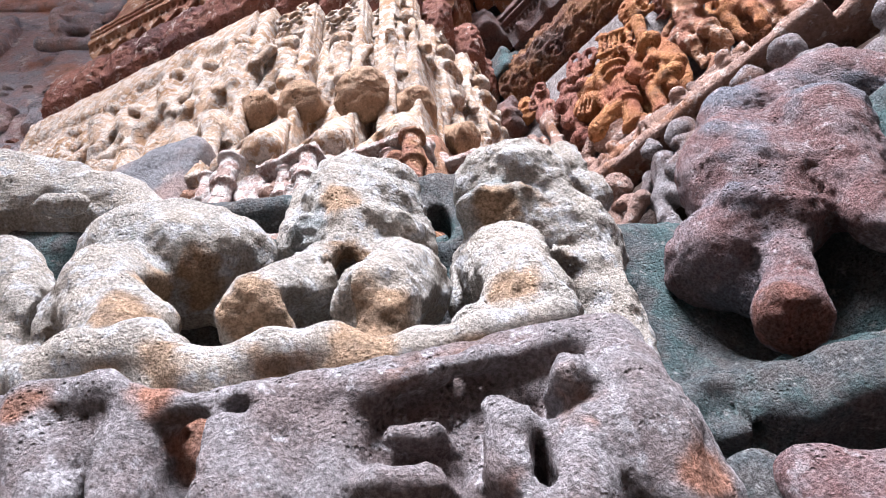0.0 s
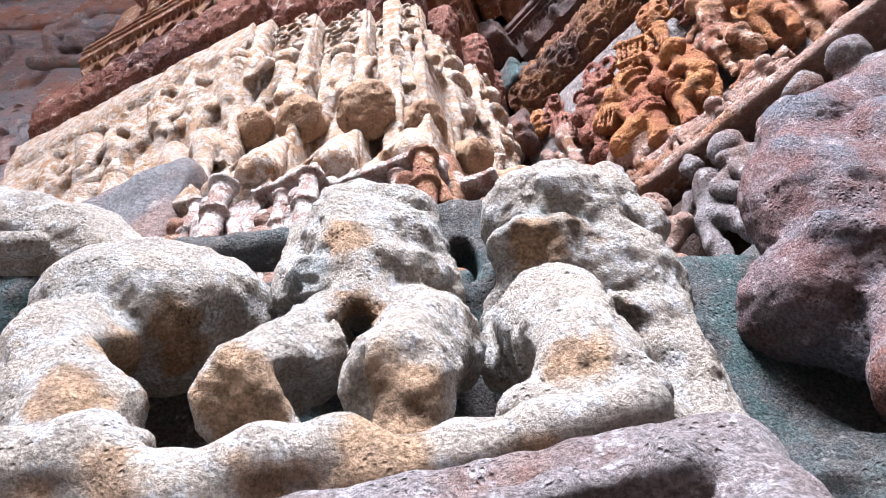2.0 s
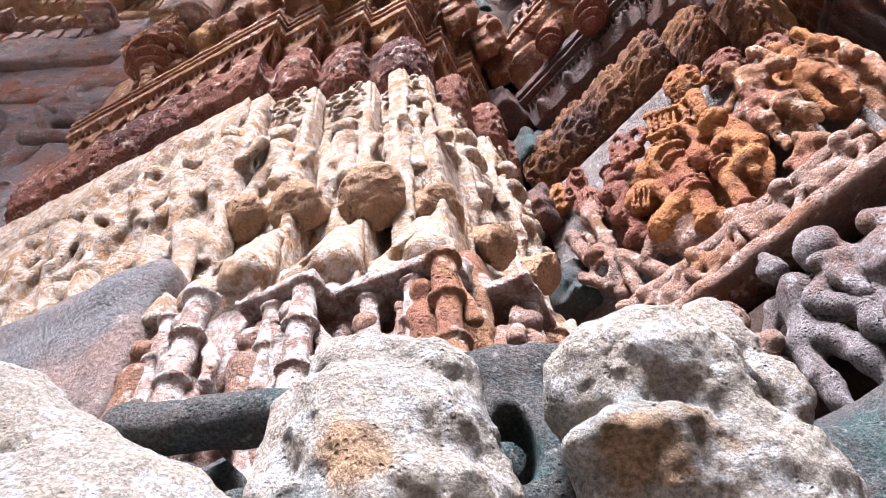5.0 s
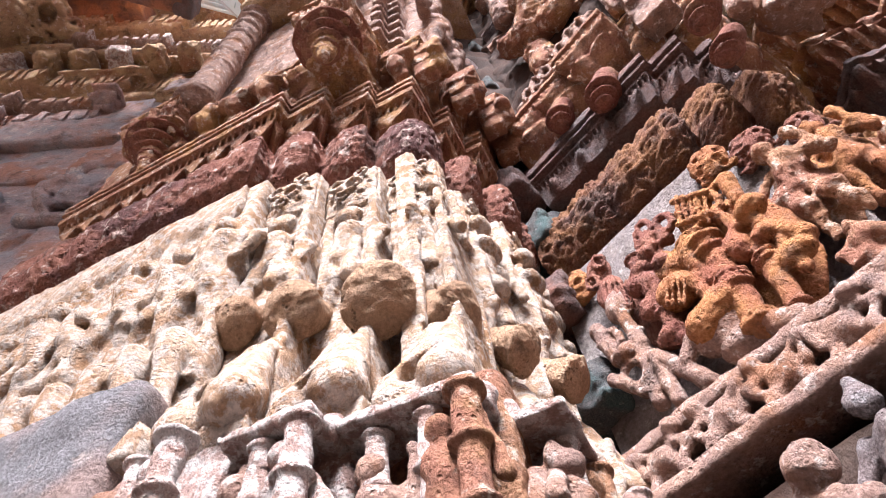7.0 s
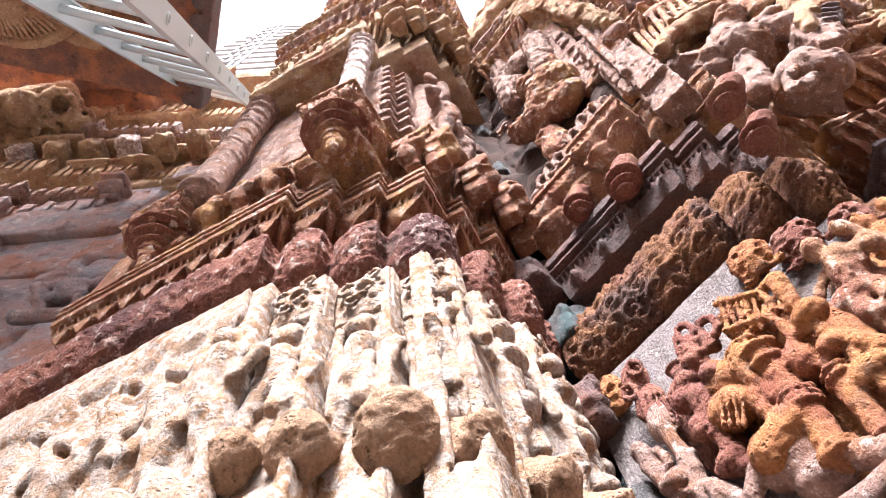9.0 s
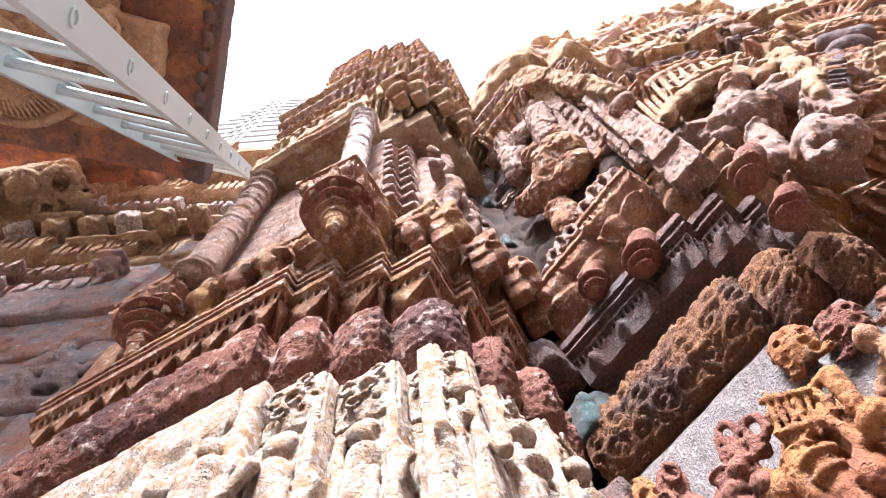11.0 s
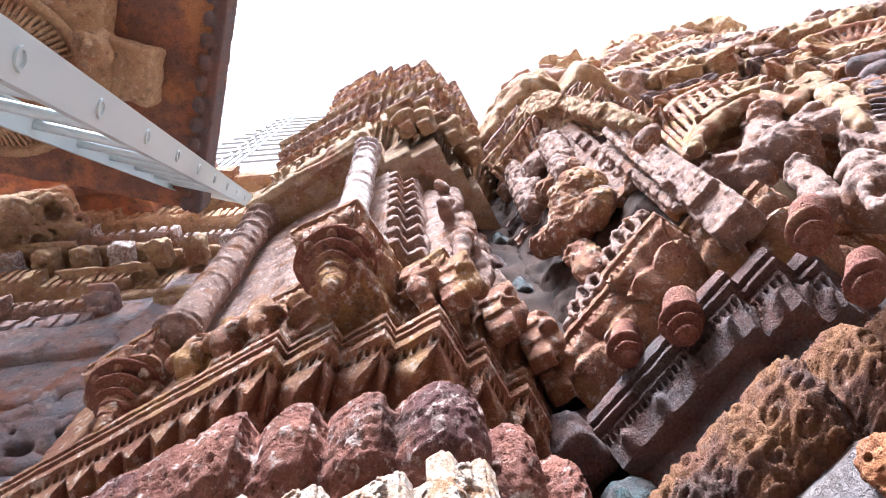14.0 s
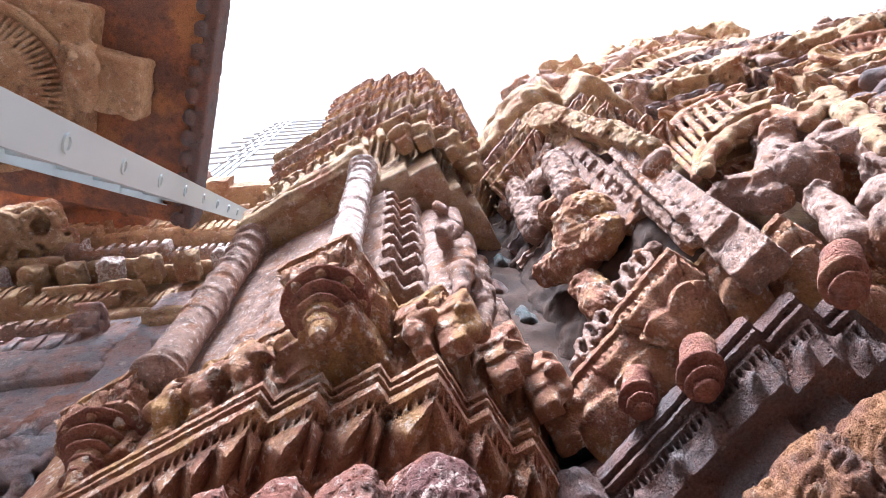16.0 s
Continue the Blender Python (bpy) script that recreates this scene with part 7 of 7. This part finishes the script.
part("ribbed_arch", carve([
    C(THIRD.w(-0.637, -0.060, 4.969), THIRD.w(-0.557, -0.060, 5.252), 0.0220, 0.0240), C(THIRD.w(-0.557, -0.060, 5.252), THIRD.w(-0.410, -0.060, 5.591), 0.0240, 0.0264),
    C(THIRD.w(-0.410, -0.060, 5.591), THIRD.w(-0.255, -0.060, 5.749), 0.0264, 0.0277), C(THIRD.w(-0.708, -0.060, 4.797), THIRD.w(-0.655, -0.060, 4.715), 0.0130, 0.0127),
    C(THIRD.w(-0.664, -0.060, 4.909), THIRD.w(-0.613, -0.060, 4.783), 0.0135, 0.0130), C(THIRD.w(-0.618, -0.060, 5.031), THIRD.w(-0.569, -0.060, 4.855), 0.0140, 0.0133),
    C(THIRD.w(-0.568, -0.060, 5.162), THIRD.w(-0.524, -0.060, 4.930), 0.0146, 0.0137), C(THIRD.w(-0.513, -0.060, 5.302), THIRD.w(-0.475, -0.060, 5.007), 0.0152, 0.0140),
    C(THIRD.w(-0.454, -0.060, 5.455), THIRD.w(-0.424, -0.060, 5.091), 0.0159, 0.0144), C(THIRD.w(-0.391, -0.060, 5.621), THIRD.w(-0.372, -0.060, 5.176), 0.0167, 0.0148)], res=0.006, k=0.006, rough=0.003, rscale=40, seed=348), RUST, mass)
part("scroll_block", carve([
    C(THIRD.w(0.543, -0.140, 4.129), THIRD.w(0.411, -0.140, 3.900), 0.0339, 0.0308), C(THIRD.w(0.411, -0.140, 3.900), THIRD.w(0.277, -0.140, 3.702), 0.0308, 0.0280),
    E(THIRD.w(0.685, -0.120, 4.271), (0.0932, 0.0600, 0.0673), THIRD.axes), C(THIRD.w(0.758, -0.120, 4.521), THIRD.w(0.845, -0.120, 4.420), 0.0448, 0.0554),
    C(THIRD.w(0.567, -0.100, 4.308), THIRD.w(0.595, -0.100, 4.190), 0.0461, 0.0349), E(THIRD.w(0.514, -0.110, 3.993), (0.0556, 0.0500, 0.0788), THIRD.axes),
    C(THIRD.w(0.392, -0.180, 3.930), THIRD.w(0.418, -0.180, 3.896), 0.0088, 0.0088), C(THIRD.w(0.353, -0.180, 3.869), THIRD.w(0.379, -0.180, 3.837), 0.0086, 0.0085),
    C(THIRD.w(0.317, -0.180, 3.812), THIRD.w(0.343, -0.180, 3.782), 0.0083, 0.0083), C(THIRD.w(0.282, -0.180, 3.757), THIRD.w(0.308, -0.180, 3.729), 0.0081, 0.0081),
    C(THIRD.w(0.249, -0.180, 3.706), THIRD.w(0.275, -0.180, 3.677), 0.0079, 0.0079), C(THIRD.w(0.218, -0.180, 3.656), THIRD.w(0.243, -0.180, 3.629), 0.0077, 0.0077)], res=0.006, k=0.006, rough=0.003, rscale=40, seed=349), PURPLE, mass, "mauve block with carved scrolls")
for i, (s, z, r) in enumerate(((1.05, 4.95, 0.2),)):
    prims = []
    for a in range(15):
        q = math.pi * a / 14
        prims.append(C(FT.w(s + math.cos(q) * r * 0.62, 0.12, z + math.sin(q) * r * 0.62), FT.w(s + math.cos(q) * r, 0.16, z + math.sin(q) * r), 0.014))
        if a < 14:
            q2 = math.pi * (a + 1) / 14
            prims.append(C(FT.w(s + math.cos(q) * r * 1.08, 0.17, z + math.sin(q) * r * 1.08), FT.w(s + math.cos(q2) * r * 1.08, 0.17, z + math.sin(q2) * r * 1.08), 0.018))
    prims.append(B(FT.w(s, 0.06, z + r * 0.4), (r, 0.06, r * 0.6), FT.axes, 0.03))
    part("ribbed_arch", carve(prims, res=0.008, k=0.008, rough=0.004, rscale=30, seed=350 + i), RUST, mass, "half-round ribbed arch ornament")
for i in range(7):
    part("roof_rock", carve(rubble(FT, 0.1 + 0.24 * i, 5.5 + 0.05 * math.sin(i * 2.1), 0.36, 0.24, 0.08, rng, 8) + [B(FT.w(0.1 + 0.24 * i, -0.15, 5.58), (0.16, 0.14, 0.08), FT.axes, 0.02)], res=0.01, k=0.01, rough=0.012, rscale=16, seed=360 + i, pit=0.02, pscale=22), OCHRE if i % 3 else PINK, mass)

SPIRE = [(0.2, 0.6), (0.2, 0.1), (0.6, 0.1), (0.6, 0.06), (1.1, 0.06), (1.1, 0.02), (1.7, 0.02), (1.7, 0.06), (2.15, 0.08), (2.15, 0.6)]
part("spire_body", course(THIRD, SPIRE, [(-0.02, 5.4), (-0.04, 8.7), (-0.1, 8.9)], seg=0.06, rough=0.03, rscale=6, back=0.2, seed=380), OCHRE, mass, "rough ochre face of the spire")
for i, (z, m) in enumerate(((6.0, RUST), (6.25, PINK), (6.8, OCHRE), (7.3, PURPLE), (7.6, PINK), (8.2, OCHRE), (8.6, RUST))):
    part("ledge_course", course(THIRD, SPIRE, lip(z, 0.0, 0.2, 0.07), seg=0.018, rough=0.015, rscale=14, seed=381 + i, mod=notched(0.09, 0.035, z - 0.02), pit=0.012, pscale=22), m, mass, sharp=55)
for i in range(8):
    part("roof_rock", carve(rubble(FT, 0.3 + 0.24 * i, 8.65 + 0.25 * math.sin(i * 1.7), 0.42, 0.5, -0.12, rng, 8), res=0.018, k=0.02, rough=0.02, rscale=9, seed=390 + i), OCHRE if i % 3 else PINK, mass)

# recess between the piers, its shade painted into the back's colour
gap = thing("recess_wall", (0.3, 1.05, 0), "recessed wall between the piers, shade painted into its colour", "temple wall")
part("back", carve([B((0.28, 1.02, 2.4), (0.3, 0.1, 2.4), None, 0.02), B((0.33, 0.95, 4.4), (0.18, 0.14, 1.2), None, 0.03)], res=0.02, k=0.03, rough=0.015, rscale=12, seed=370), GAP_SHADE, gap)
for i in range(12):
    z = 2.0 + i * 0.24
    part("block", carve([B((0.24 + 0.03 * math.sin(i * 3), 0.88, z), (0.07, 0.06, 0.05), SIDE.axes, 0.015), E((0.3, 0.9, z + 0.1), (0.06, 0.05, 0.06))], res=0.008, k=0.015, rough=0.008, seed=372 + i), BLUE if i % 2 else PURPLE, gap)

# ---- the wall beyond, with its niche ----
wall = thing("side_wall", (-1.7, 1.3, 0), "mauve and grey weathered sandstone wall with a niche", "temple wall")
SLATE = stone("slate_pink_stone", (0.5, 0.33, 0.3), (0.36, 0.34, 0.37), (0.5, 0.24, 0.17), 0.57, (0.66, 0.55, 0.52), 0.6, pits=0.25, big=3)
LW = Frame(-1.4, 1.17, 0)
FW = Face(LW, 0, 0)
face = [B(FW.w(-0.5, -0.1, 2.5), (1.5, 0.1, 2.55), FW.axes, 0.02), B(FW.w(0.52, -0.05, 3.1), (0.35, 0.12, 1.9), FW.axes, 0.02),
        B(FW.w(0.25, 0.02, 3.6), (0.09, 0.05, 0.14), FW.axes, 0.02, cut=True), B(FW.w(-0.3, 0.03, 3.2), (0.5, 0.03, 0.12), FW.axes, 0.02)]
part("body", carve(face, res=0.02, k=0.02, rough=0.012, rscale=8, seed=400), SLATE, wall)
part("broken_lintel", carve([B(FW.w(0.22, 0.03, 3.98), (0.12, 0.05, 0.1), FW.axes, 0.02), C(FW.w(0.06, 0.04, 3.75), FW.w(0.32, 0.06, 3.72), 0.05, 0.06), C(FW.w(0.36, 0.04, 4.0), FW.w(0.34, 0.05, 3.5), 0.03), C(FW.w(0.1, 0.03, 3.95), FW.w(0.16, 0.04, 3.6), 0.035)], res=0.01, k=0.03, rough=0.012, rscale=18, seed=401), SLATE, wall)
part("niche_figure", carve(crouched(FW, 0.2, 3.5, 0.28, 0.06, rng) + [C(FW.w(0.08, 0.06, 3.5), FW.w(0.36, 0.06, 3.48), 0.025)], res=0.007, k=0.015, rough=0.006, seed=402), SLATE, wall)
for i, (z, o, m) in enumerate(((2.7, 0.02, RED), (2.86, 0.06, RED), (3.02, 0.04, RUST), (3.18, 0.06, SLATE))):
    part("ledge_course", course(LW, [(-1.6, 0), (0.72, 0)], lip(z, o, 0.12, 0.06), seg=0.013, rough=0.008, rscale=28, seed=405 + i, mod=lambda e, t, ln, out, zz: 0.01 * np.sin(t * ln * 90)), m, wall, sharp=55)
for i in range(5):
    part("stub", carve([C(FW.w(0.15 + 0.14 * i, 0.06, 2.94), FW.w(0.15 + 0.14 * i, 0.06, 3.0), 0.05), E(FW.w(0.15 + 0.14 * i, 0.06, 3.01), (0.06, 0.06, 0.02))], res=0.008, k=0.01, rough=0.005, seed=412 + i), SLATE, wall)
def ribs(pitch, depth):
    return lambda e, t, ln, out, zz: -depth * (np.abs((t * ln / pitch) % 1 - 0.5) < 0.2) * (ln > 0.1)


LEFT_PLAN = [(-2.6, 0), (-0.62, 0), (-0.62, 0.05), (-0.18, 0.05), (-0.18, 0.1), (0.7, 0.1)]
BANDS = [(4.62, 4.74, 0.07, SLATE, 0.09, 0.012), (4.78, 4.86, 0.1, PINK, 0.07, 0.012), (4.98, 5.14, 0.13, OCHRE, 0.05, 0.01), (5.3, 5.36, 0.2, OCHRE, 5.0, 0.0), (5.42, 5.46, 0.23, PINK, 5.0, 0.0),
         (5.52, 5.62, 0.21, WASH, 0.06, 0.04), (5.68, 5.72, 0.25, OCHRE, 5.0, 0.0), (5.84, 6.02, 0.24, OCHRE, 0.07, 0.012), (6.1, 6.16, 0.3, OCHRE, 0.16, 0.03), (6.3, 6.5, 0.38, OCHRE, 5.0, 0.0)]
for i, (z, z1, o, m, pitch, deep) in enumerate(BANDS):
    part("ledge_course", course(LW, LEFT_PLAN, [(o - 0.16, z - 0.02), (o - 0.02, z), (o, z + 0.012), (o + 0.006, (z + z1) / 2), (o, z1 - 0.012), (o - 0.03, z1), (o - 0.16, z1 + 0.03)], seg=0.008, rough=0.008, rscale=18, seed=420 + i, mod=ribs(pitch, deep)), m, wall, sharp=55)
part("upper_body", carve([B(FW.w(-0.9, -0.1, 6.0), (1.8, 0.12, 1.1), FW.axes, 0.03)], res=0.03, k=0.03, rough=0.02, rscale=6, seed=430), OCHRE, wall)
for i in range(7):
    part("stub", carve([B(FW.w(-0.72 + 0.19 * i, 0.12, 5.22), (0.055, 0.07, 0.06), turned(FW.axes, rng, 0.08), 0.012), E(FW.w(-0.72 + 0.19 * i, 0.17, 5.17), (0.04, 0.04, 0.03), FW.axes)], res=0.008, k=0.01, rough=0.007, seed=431 + i, pit=0.008, pscale=50), OCHRE if i % 3 else WASH, wall, "square carved stub")

for i in range(26):
    s, z = rng.uniform(-1.2, 0.45), rng.uniform(3.3, 4.8)
    if 0.0 < s < 0.42 and z < 4.15:
        continue
    part("stone_slab", carve([B(FW.w(s, 0.0, z), (rng.uniform(0.1, 0.3), rng.uniform(0.02, 0.06), rng.uniform(0.05, 0.12)), turned(FW.axes, rng, 0.05), 0.008)], res=0.012, k=0.01, rough=0.009, rscale=14, seed=470 + i), SLATE, wall)
for i, (s, z, w, h) in enumerate(((-0.2, 5.02, 0.5, 0.08), (-0.9, 5.08, 0.6, 0.1), (0.3, 4.55, 0.2, 0.12), (0.42, 4.2, 0.16, 0.2), (0.5, 3.75, 0.14, 0.2), (-0.1, 4.72, 0.16, 0.1))):
    part("stone_slab", carve(corbel(FW, s, z, w, h, 0.12, rng, 3), res=0.01, k=0.01, rough=0.008, rscale=20, seed=500 + i), SLATE if i % 2 else OCHRE, wall)

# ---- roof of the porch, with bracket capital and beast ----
# ochre made paler to stand in for bounce light under the roof
LIFTED_OCHRE = stone("lifted_ochre_stone", (0.66, 0.44, 0.25), (0.56, 0.33, 0.18), (0.5, 0.24, 0.12), 0.58, (0.76, 0.6, 0.45), 0.6, pits=0.3)
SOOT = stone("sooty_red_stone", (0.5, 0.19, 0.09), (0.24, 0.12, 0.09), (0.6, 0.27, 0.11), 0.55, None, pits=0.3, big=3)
porch = thing("porch_roof", (-1.9, 0.2, 0), "overhanging stone porch roof with carved edge", "roof")
ER = Frame(-0.84, 0.0, 72)
part("roof_slab", carve([B(ER.w(-0.1, -1.35, 5.3), (0.8, 1.35, 0.1), ER.axes, 0.02)], res=0.025, k=0.02, rough=0.01, rscale=8, seed=440), SOOT, porch)
FE = Face(ER, 0, 0, "x")
edge = [B(ER.w(-0.1, -0.02, 5.28), (0.8, 0.03, 0.1), ER.axes, 0.01)]
for i in range(16):
    edge += [E(ER.w(-0.85 + i * 0.1, -0.06, 5.17), (0.04, 0.03, 0.02), ER.axes)]
part("edge_band", carve(edge, res=0.011, k=0.01, rough=0.004, seed=441), PURPLE, porch, "carved dark band along the roof's edge")
cap = [B((-1.55, 0.1, 5.1), (0.36, 0.18, 0.09), ER.axes, 0.02), B((-1.3, 0.12, 5.08), (0.13, 0.17, 0.11), ER.axes, 0.02)]
part("bracket_arm", carve(cap, res=0.014, k=0.02, rough=0.01, rscale=16, seed=442), LIFTED_OCHRE, porch, "ochre bracket arm")
ring = []
for a in range(72):
    q = a * math.tau / 72
    e, f = np.array((math.cos(q), math.sin(q), 0)), np.array((-1.76, 0.1, 0))
    ring += [C(f + e * 0.2 + (0, 0, 4.9), f + e * 0.31 + (0, 0, 4.975), 0.009)]
ring += [E((-1.76, 0.1, 5.0), (0.33, 0.33, 0.05)), *[C(np.array((-1.76 + 0.345 * math.cos(a * 0.1309), 0.1 + 0.345 * math.sin(a * 0.1309), 4.99)), np.array((-1.76 + 0.345 * math.cos(a * 0.1309 + 0.1309), 0.1 + 0.345 * math.sin(a * 0.1309 + 0.1309), 4.99)), 0.022) for a in range(48)], E((-1.76, 0.1, 4.9), (0.21, 0.21, 0.05)), E((-1.76, 0.1, 4.8), (0.15, 0.15, 0.08)), C((-1.76, 0.1, 0.0), (-1.76, 0.1, 4.8), 0.12)]
part("ribbed_capital", carve(ring, res=0.007, k=0.006, rough=0.002, seed=443), LIFTED_OCHRE, porch, "round ribbed column capital")
part("bracket_figure", carve(crouched(Face(ER, -0.2, -0.42), 0.0, 4.8, 0.25, 0.0, rng) + [E((-1.36, 0.12, 4.98), (0.07, 0.12, 0.06))], res=0.01, k=0.02, rough=0.008, seed=444), LIFTED_OCHRE, porch)
part("beam", carve([B((-2.65, 0.85, 6.3), (1.05, 0.42, 0.42), None, 0.02), B((-1.8, 0.62, 6.0), (0.2, 0.1, 0.3), None, 0.02), C((-2.6, 0.8, 5.88), (-1.7, 0.8, 5.88), 0.05), B((-1.5, 0.95, 6.35), (0.14, 0.16, 0.2), None, 0.02)], res=0.018, k=0.02, rough=0.02, rscale=9, seed=445), SOOT, porch, "sooty red-stained beam")
up = np.array((0.5, -0.1, -0.85))
up /= np.linalg.norm(up)
bu = np.cross(up, (0, 1.0, 0))
bu /= np.linalg.norm(bu)
bv = np.cross(up, bu)
knot = lambda a, b, o: np.array((-2.03, 0.88, 5.45)) + bu * a + bv * b + up * o
beast = [B(knot(-0.05, 0, -0.08), (0.24, 0.17, 0.1), np.array((bu, bv, up)), 0.05), E(knot(-0.12, 0.05, 0.02), (0.1, 0.1, 0.1)), E(knot(0.12, -0.06, 0.02), (0.1, 0.08, 0.08)), E(knot(-0.36, 0.06, -0.02), (0.16, 0.16, 0.12)), C(knot(-0.2, -0.14, 0.04), knot(0.12, -0.16, 0.04), 0.04)]
for a0, b0, r, th in ((0.06, 0.05, 0.075, 0.028), (-0.1, 0.08, 0.06, 0.026), (-0.04, -0.08, 0.055, 0.024), (0.16, -0.04, 0.045, 0.02)):
    for a in range(12):
        q, q2 = a * math.tau / 12, (a + 0.8) * math.tau / 12
        beast.append(C(knot(a0 + r * math.cos(q), b0 + r * math.sin(q), 0.05), knot(a0 + r * math.cos(q2), b0 + r * math.sin(q2), 0.05), th))
    beast.append(E(knot(a0, b0, 0.06), (r * 0.6, r * 0.6, r * 0.6), k=0.008, cut=True))
part("corbel_carving", carve(beast, res=0.008, k=0.01, rough=0.007, rscale=24, seed=446, pit=0.012, pscale=36), OCHRE, porch, "eroded ochre corbel carving")

# ---- ladder ----
ALU = bpy.data.materials.new("aluminium")
ALU.use_nodes = True
an, al = ALU.node_tree.nodes, ALU.node_tree.links
ab = an["Principled BSDF"]
ab.inputs["Metallic"].default_value, ab.inputs["Roughness"].default_value = 0.3, 0.45
tex = an.new("ShaderNodeTexNoise")
tex.inputs["Scale"].default_value, tex.inputs["Detail"].default_value = 18, 6
rmp = an.new("ShaderNodeValToRGB")
rmp.color_ramp.elements[0].color, rmp.color_ramp.elements[1].color = (0.5, 0.6, 0.63, 1), (0.64, 0.73, 0.75, 1)
al.new(tex.outputs["Fac"], rmp.inputs["Fac"])
al.new(rmp.outputs["Color"], ab.inputs["Base Color"])
GREEN = bpy.data.materials.new("green_rubber")
GREEN.use_nodes = True
GREEN.node_tree.nodes["Principled BSDF"].inputs["Base Color"].default_value = (0.03, 0.22, 0.16, 1)
GREEN.node_tree.nodes["Principled BSDF"].inputs["Roughness"].default_value = 0.6

FOOT = np.array((-0.521, 0.069, 2.813))
UP = np.array((-0.149, 0.31, 1.017))
UP = UP / np.linalg.norm(UP)
RUNG = np.array((-0.95, -0.31, 0.0))
RUNG = RUNG - UP * (RUNG @ UP)
RUNG = RUNG / np.linalg.norm(RUNG)
DEEP = np.cross(UP, RUNG)
START, TOP_END = -2.9 / UP[2] + 0.05, 3.7


def channel(base, length, turn):
    """A ladder rail: a C-shaped channel with lips, drawn along UP."""
    w, t, fl = 0.036, 0.003, 0.022
    sec = [(0, -w), (0, w), (fl, w), (fl, w - 0.006), (t, w - t), (t, -w + t), (fl, -w + 0.006), (fl, -w)]
    v = [base + RUNG * turn * a + DEEP * b + UP * l for l in (0, length) for a, b in sec]
    n = len(sec)
    f = [[i, (i + 1) % n, (i + 1) % n + n, i + n] for i in range(n)] + [list(range(n))[::-1], list(range(n, 2 * n))]
    return v, f


def tube(a, b, r, n=14, inner=None, axis=None):
    a, b = np.array(a, float), np.array(b, float)
    d = (b - a) / np.linalg.norm(b - a)
    e = np.cross(d, (0.3, 0.9, 0.2))
    e /= np.linalg.norm(e)
    g = np.cross(d, e)
    rings = [(a, r), (b, r)] if inner is None else [(a, r), (b, r), (b, inner), (a, inner)]
    v = [c + (e * math.cos(k * math.tau / n) + g * math.sin(k * math.tau / n)) * rr for c, rr in rings for k in range(n)]
    m = len(rings)
    f = [[i * n + k, i * n + (k + 1) % n, ((i + 1) % m) * n + (k + 1) % n, ((i + 1) % m) * n + k] for i in range(m if inner else 1) for k in range(n)]
    if inner is None:
        f += [list(range(n))[::-1], list(range(n, 2 * n))]
    return v, f


ladder = thing("ladder", tuple(FOOT + UP * START), "aluminium ladder leaning against the temple", "ladder")
WIDTH = 0.36
part("rail", channel(FOOT + UP * START, TOP_END - START, 1), ALU, ladder, sharp=30)
part("rail", channel(FOOT + UP * START + RUNG * WIDTH, TOP_END - START, -1), ALU, ladder, sharp=30)
step = 0.31
k0 = int(START / step) + 1
for k in range(k0, int(TOP_END / step)):
    p = FOOT + UP * step * k
    rung = part("rung", tube(p + RUNG * 0.001, p + RUNG * (WIDTH - 0.001), 0.014), ALU, ladder, sharp=40)
    part("rung_collar", tube(p - RUNG * 0.004, p + RUNG * 0.006, 0.017, 18, 0.0115), ALU, rung, sharp=40)
part("end_cap", tube(FOOT + UP * (TOP_END - 0.02), FOOT + UP * (TOP_END + 0.03), 0.04), GREEN, ladder, "green rubber end")
part("end_cap", tube(FOOT + UP * (TOP_END - 0.02) + RUNG * WIDTH, FOOT + UP * (TOP_END + 0.03) + RUNG * WIDTH, 0.04), GREEN, ladder, "green rubber end")

# ---- scaffolding on the far tower ----
IRON = bpy.data.materials.new("scaffold_steel")
IRON.use_nodes = True
IRON.node_tree.nodes["Principled BSDF"].inputs["Base Color"].default_value = (0.26, 0.25, 0.26, 1)
IRON.node_tree.nodes["Principled BSDF"].inputs["Roughness"].default_value = 0.6
scaf = thing("scaffolding", (-2.7, 1.7, 0), "distant steel tube scaffolding on the far tower", "scaffolding")
for i in range(11):
    z = 12.0 + i * 0.55
    part("tube", tube((-3.8 + 0.1 * i, 1.7, z), (-1.7, 1.72, z), 0.017, 8), IRON, scaf)
for i in range(4):
    x = -2.88 + i * 0.11
    part("tube", tube((x, 1.68, 0), (x, 1.68, 18.6), 0.022, 8), IRON, scaf)
for i in range(9):
    part("brace", tube((-2.88, 1.66, 12.2 + i * 0.6), (-2.55, 1.66, 12.7 + i * 0.6), 0.015, 8), IRON, scaf)
